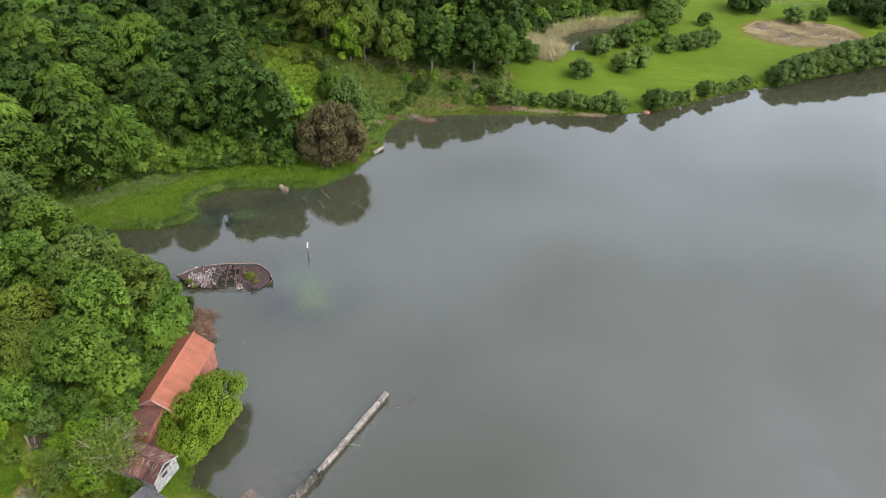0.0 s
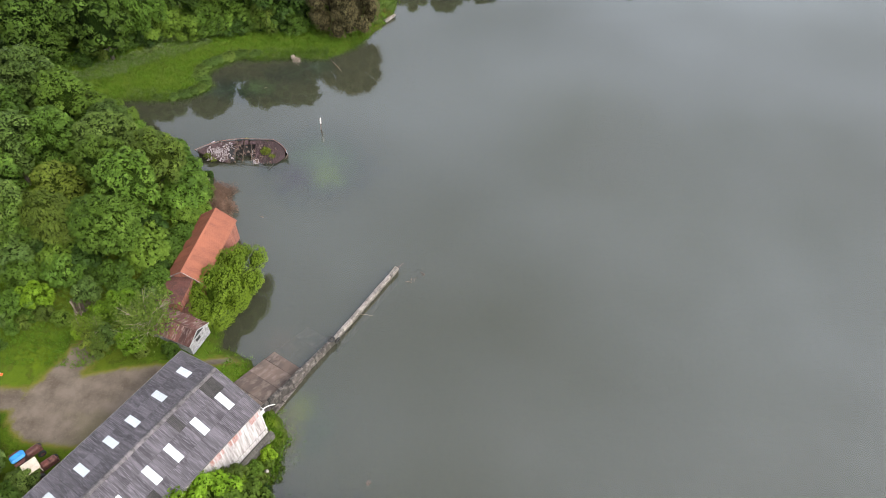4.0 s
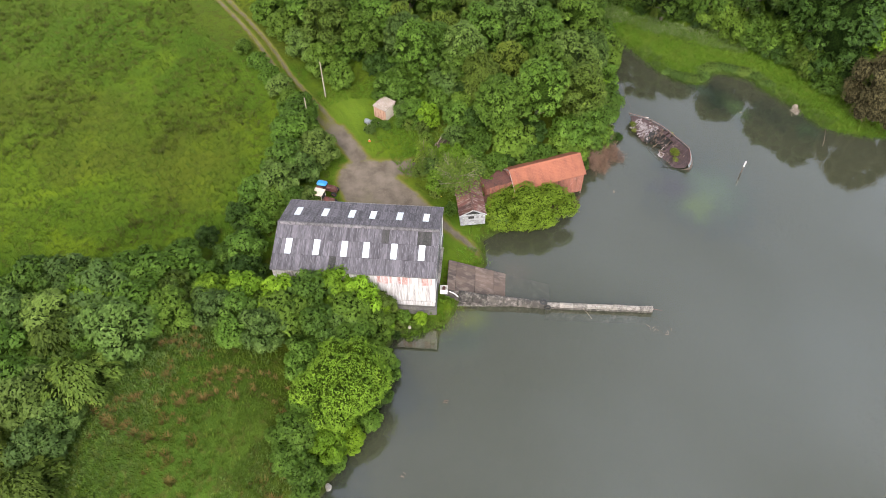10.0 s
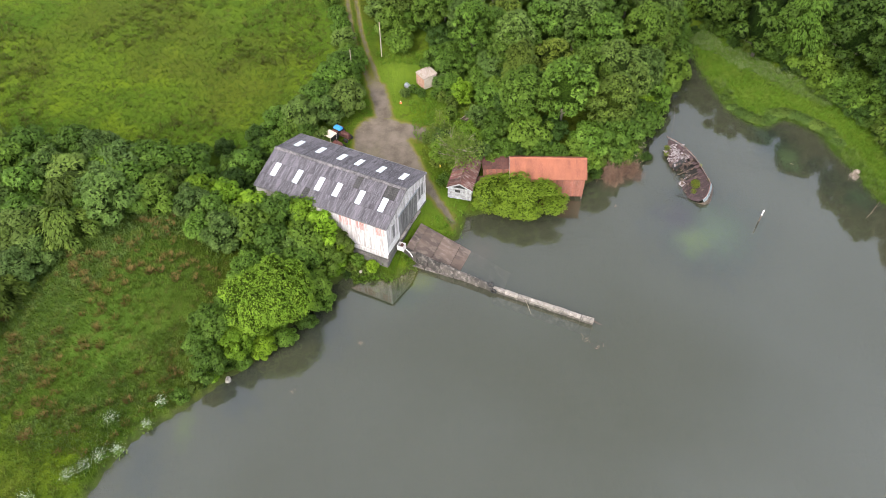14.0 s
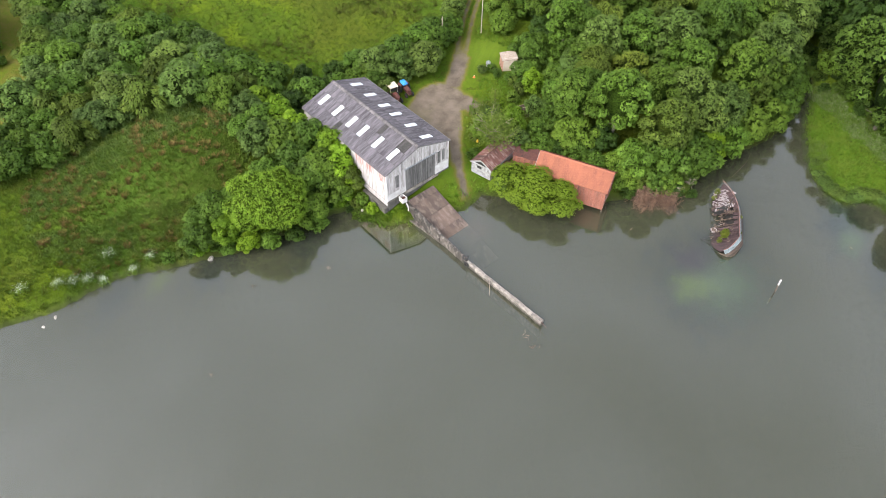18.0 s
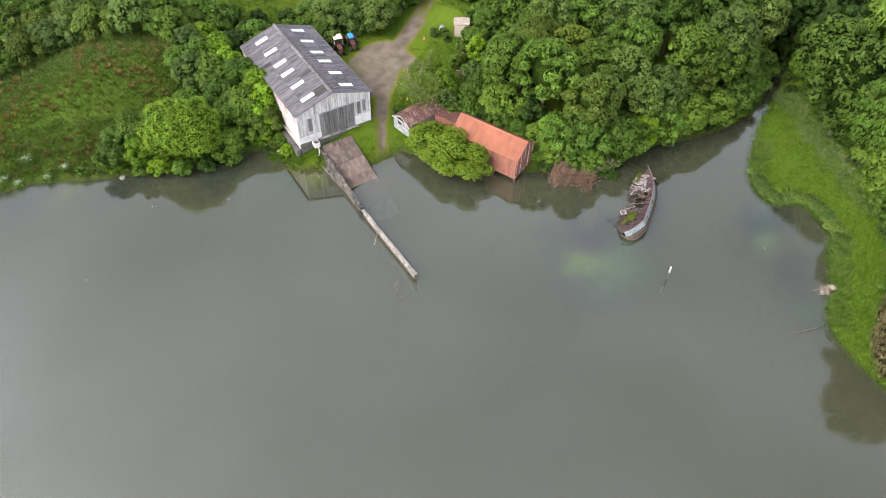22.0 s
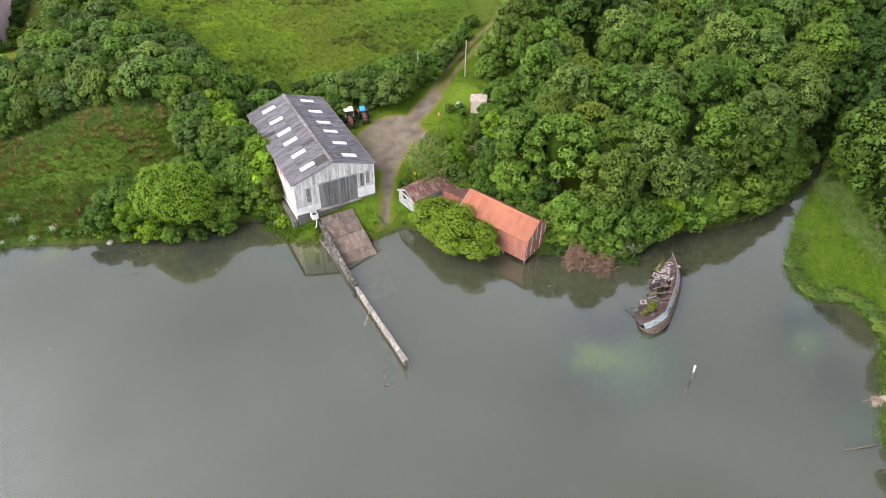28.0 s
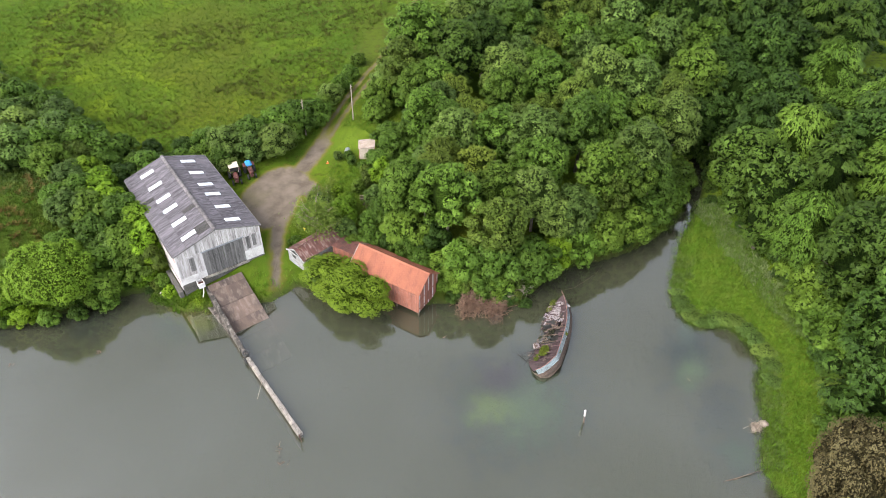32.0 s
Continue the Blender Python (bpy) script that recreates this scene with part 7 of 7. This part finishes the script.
for x, y in ((-50.1, 48.2), (-57.9, 40.6)):
    cone = thing("traffic_cone", pose(x, y, ground_z(x, y)) @ Matrix.Scale(0.8, 4), "orange and white traffic cone in the grass", "traffic cone", "traffic cones")
    b = bmesh.new()
    tube(b, [(0, 0, 0.03), (0, 0, 0.7)], [0.2, 0.05], 12)
    part("body", b, ORANGE, cone)
    b = bmesh.new()
    tube(b, [(0, 0, 0.45), (0, 0, 0.6)], [0.125, 0.08], 12)
    part("band", b, PALEWALL, cone, "white band")
    b = bmesh.new()
    box(b, (0.5, 0.5, 0.05), (0, 0, 0.025), bevel=0.01)
    part("foot", b, ORANGE, cone)
junk = thing("scrap_drum", pose(-62.4, 42.2, ground_z(-62.4, 42.2), 0, 0, 30), "pale dented tank among the nettles by the hut", "tank")
b = bmesh.new()
tube(b, [(-0.7, 0, 0.5), (-0.6, 0, 0.5), (0.6, 0, 0.5), (0.7, 0, 0.5)], [0.35, 0.5, 0.5, 0.35], 12)
part("shell", b, GREYPAINT, junk)
for x in (-0.4, 0.4):
    b = bmesh.new()
    box(b, (0.12, 0.8, 0.3), (x, 0, 0.1), bevel=0.02)
    part("cradle", b, RUSTDARK, junk)

def drift(x, y, n, rad, label, seed):
    """A few dark sodden sticks that break the surface."""
    ob = thing("driftwood", pose(x, y, 0.0, 0, 0, seed * 61), label, "driftwood", "driftwood in the open water")
    r = random.Random(seed)
    for k in range(n):
        a, q, h = r.uniform(0, 6.28), r.uniform(0, rad), r.uniform(0.15, 0.45)
        c = Vector((math.cos(a) * q, math.sin(a) * q, 0.0))
        d = Vector((r.uniform(-1, 1), r.uniform(-1, 1), 0.12)).normalized() * h
        b = bmesh.new()
        tube(b, [c - d, c + Vector((0.03, 0.02, 0.05)), c + d], [0.03, 0.045, 0.02], 5)
        part("stick", b, HULLWOOD, ob)


for k, (x, y, n, rad) in enumerate(((-9.0, 32.1, 4, 0.3), (-2.0, 22.7, 5, 0.5), (13.9, 25.1, 3, 0.3), (-6.9, 64.6, 6, 0.8), (-32.9, 75.6, 4, 0.35), (-5.2, 66.2, 5, 0.7), (-40.5, 109.9, 3, 0.3))):
    drift(x, y, n, rad, "dark sodden sticks afloat in the murky water", k + 1)
pallet = thing("pallet_fence", pose(-61.3, 42.9, ground_z(-61.3, 42.9), 0, 0, 62), "low fence of pale old pallet boards by the hut", "fence")
for k in range(7):
    b = bmesh.new()
    box(b, (0.14, 0.03, 0.85 + 0.08 * (k % 3)), (-1.2 + 0.4 * k, 0, 0.42), (0, 2 * (k % 3) - 2, 0), bevel=0.006)
    part("board", b, OLDWHITE, pallet)
for z in (0.25, 0.7):
    b = bmesh.new()
    box(b, (2.7, 0.04, 0.1), (0, 0.04, z), bevel=0.006)
    part("rail", b, DEADWOOD, pallet)
stack = thing("timber_stack", pose(-52.6, 52.2, ground_z(-52.6, 52.2), 0, 0, 35), "stack of dark old timbers in the long grass", "timber")
for k in range(14):
    b = bmesh.new()
    box(b, (0.16, 2.6 + 0.3 * (k % 4), 0.12), (-0.6 + 0.24 * (k % 6), 0.1 * (k % 3), 0.08 + 0.13 * (k // 6)), (0, 0, 5 * ((k * 7) % 5 - 2)), bevel=0.01)
    part("beam", b, HULLWOOD if k % 3 else DEADWOOD, stack)
for x, y, h in ((-49.2, 47.0, 5.2), (-47.2, 47.6, 4.8), (-46.4, 45.6, 4.2), (-44.2, 49.6, 5.0)):
    sapling = thing("bare_sapling", pose(x, y, ground_z(x, y)), "thin pale half-bare sapling beside the yard", "tree", "saplings beside the yard")
    r_ = random.Random(int(h * 10))
    b = bmesh.new()
    tube(b, [(0, 0, -0.1), (0.1, 0.05, h * 0.5), (0.25, 0.1, h)], [0.06, 0.045, 0.015], 5)
    part("stem", b, DEADWOOD, sapling, "pale thin stem")
    for j in range(9):
        a, z = j * 2.4, h * (0.3 + 0.07 * j)
        b = bmesh.new()
        tube(b, [(0.12, 0.06, z), (math.cos(a) * 0.7, math.sin(a) * 0.7, z + 0.7)], [0.02, 0.007], 4)
        part("twig", b, DEADWOOD, sapling)
    _r = np.random.default_rng(int(h * 10))
    _p = _r.normal(size=(1100, 3)) * (0.5, 0.5, h * 0.2) + (0.1, 0.05, h * 0.6)
    tagged(link_mesh("crown", quads_mesh("crown", leaves(_r, _p, unit(_r.normal(size=_p.shape) + (0, 0, 0.6)), 0.1, 1.2)), LEAF_OLIVE, sapling), kind="stuff")

# ---- the ruined concrete building behind the scrub ----
ruin_z = ground_z(-32, -51) - 0.3
ruin = thing("ruined_building", pose(-29.7, -48.6, ruin_z, 0, 0, 132.7), "derelict concrete building with pink end wall and empty openings", "building")
H_ = 13.0
b = bmesh.new()
box(b, (0.35, 13.6, H_), (0.17, 6.8, H_ / 2), bevel=0.03)
part("end_wall", b, PINKRUIN, ruin, "faded pink rendered end wall")
b = bmesh.new()
box(b, (0.5, 0.5, H_), (0.1, 0.0, H_ / 2), bevel=0.03)
part("corner_column", b, PALECONCRETE, ruin, "pale concrete corner column")
for k in range(5):
    b = bmesh.new()
    box(b, (22.0, 13.2, 0.3), (-10.9, 6.8, 0.2 + 3.05 * k), bevel=0.03)
    part("floor_slab", b, PALECONCRETE, ruin, "stained concrete floor slab")
    if k < 4:
        for j in range(6):
            x = -3.4 - 3.6 * j
            b = bmesh.new()
            box(b, (0.45, 0.5, 2.75), (x, 0.35, 1.72 + 3.05 * k), bevel=0.03)
            part("column", b, PALECONCRETE, ruin)
            if (j + k) % 2:
                b = bmesh.new()
                box(b, (3.0, 0.2, 2.7), (x - 1.8, 0.45, 1.72 + 3.05 * k), bevel=0.02)
                part("infill_wall", b, WHITEWALL, ruin, "dirty white infill panel")
            b = bmesh.new()
            box(b, (3.1, 0.18, 0.8), (x + 1.8, 0.35, 0.75 + 3.05 * k), bevel=0.02)
            part("parapet", b, PALECONCRETE, ruin)
for nm, sz, at in (("back_wall", (22, 0.3, H_), (-10.9, 13.3, H_ / 2)), ("inner_wall", (22, 0.25, H_), (-10.9, 6.0, H_ / 2)), ("far_wall", (0.3, 13.2, H_), (-21.8, 6.8, H_ / 2))):
    b = bmesh.new()
    box(b, sz, at, bevel=0.02)
    part(nm, b, CONCRETE, ruin)
# fence of the far lawn
fence = thing("fence", pose(86, 246, ground_z(95, 246), 0, 0, -12), "weathered wooden post-and-rail fence beyond the lawn", "fence")
for k in range(14):
    b = bmesh.new()
    box(b, (0.12, 0.12, 1.3), (k * 2.4, 0, 0.55), bevel=0.01)
    part("post", b, DEADWOOD, fence)
for k in range(13):
    for z in (0.5, 1.0):
        b = bmesh.new()
        box(b, (2.35, 0.05, 0.12), (k * 2.4 + 1.2, 0.07, z), bevel=0.01)
        part("rail", b, DEADWOOD, fence)
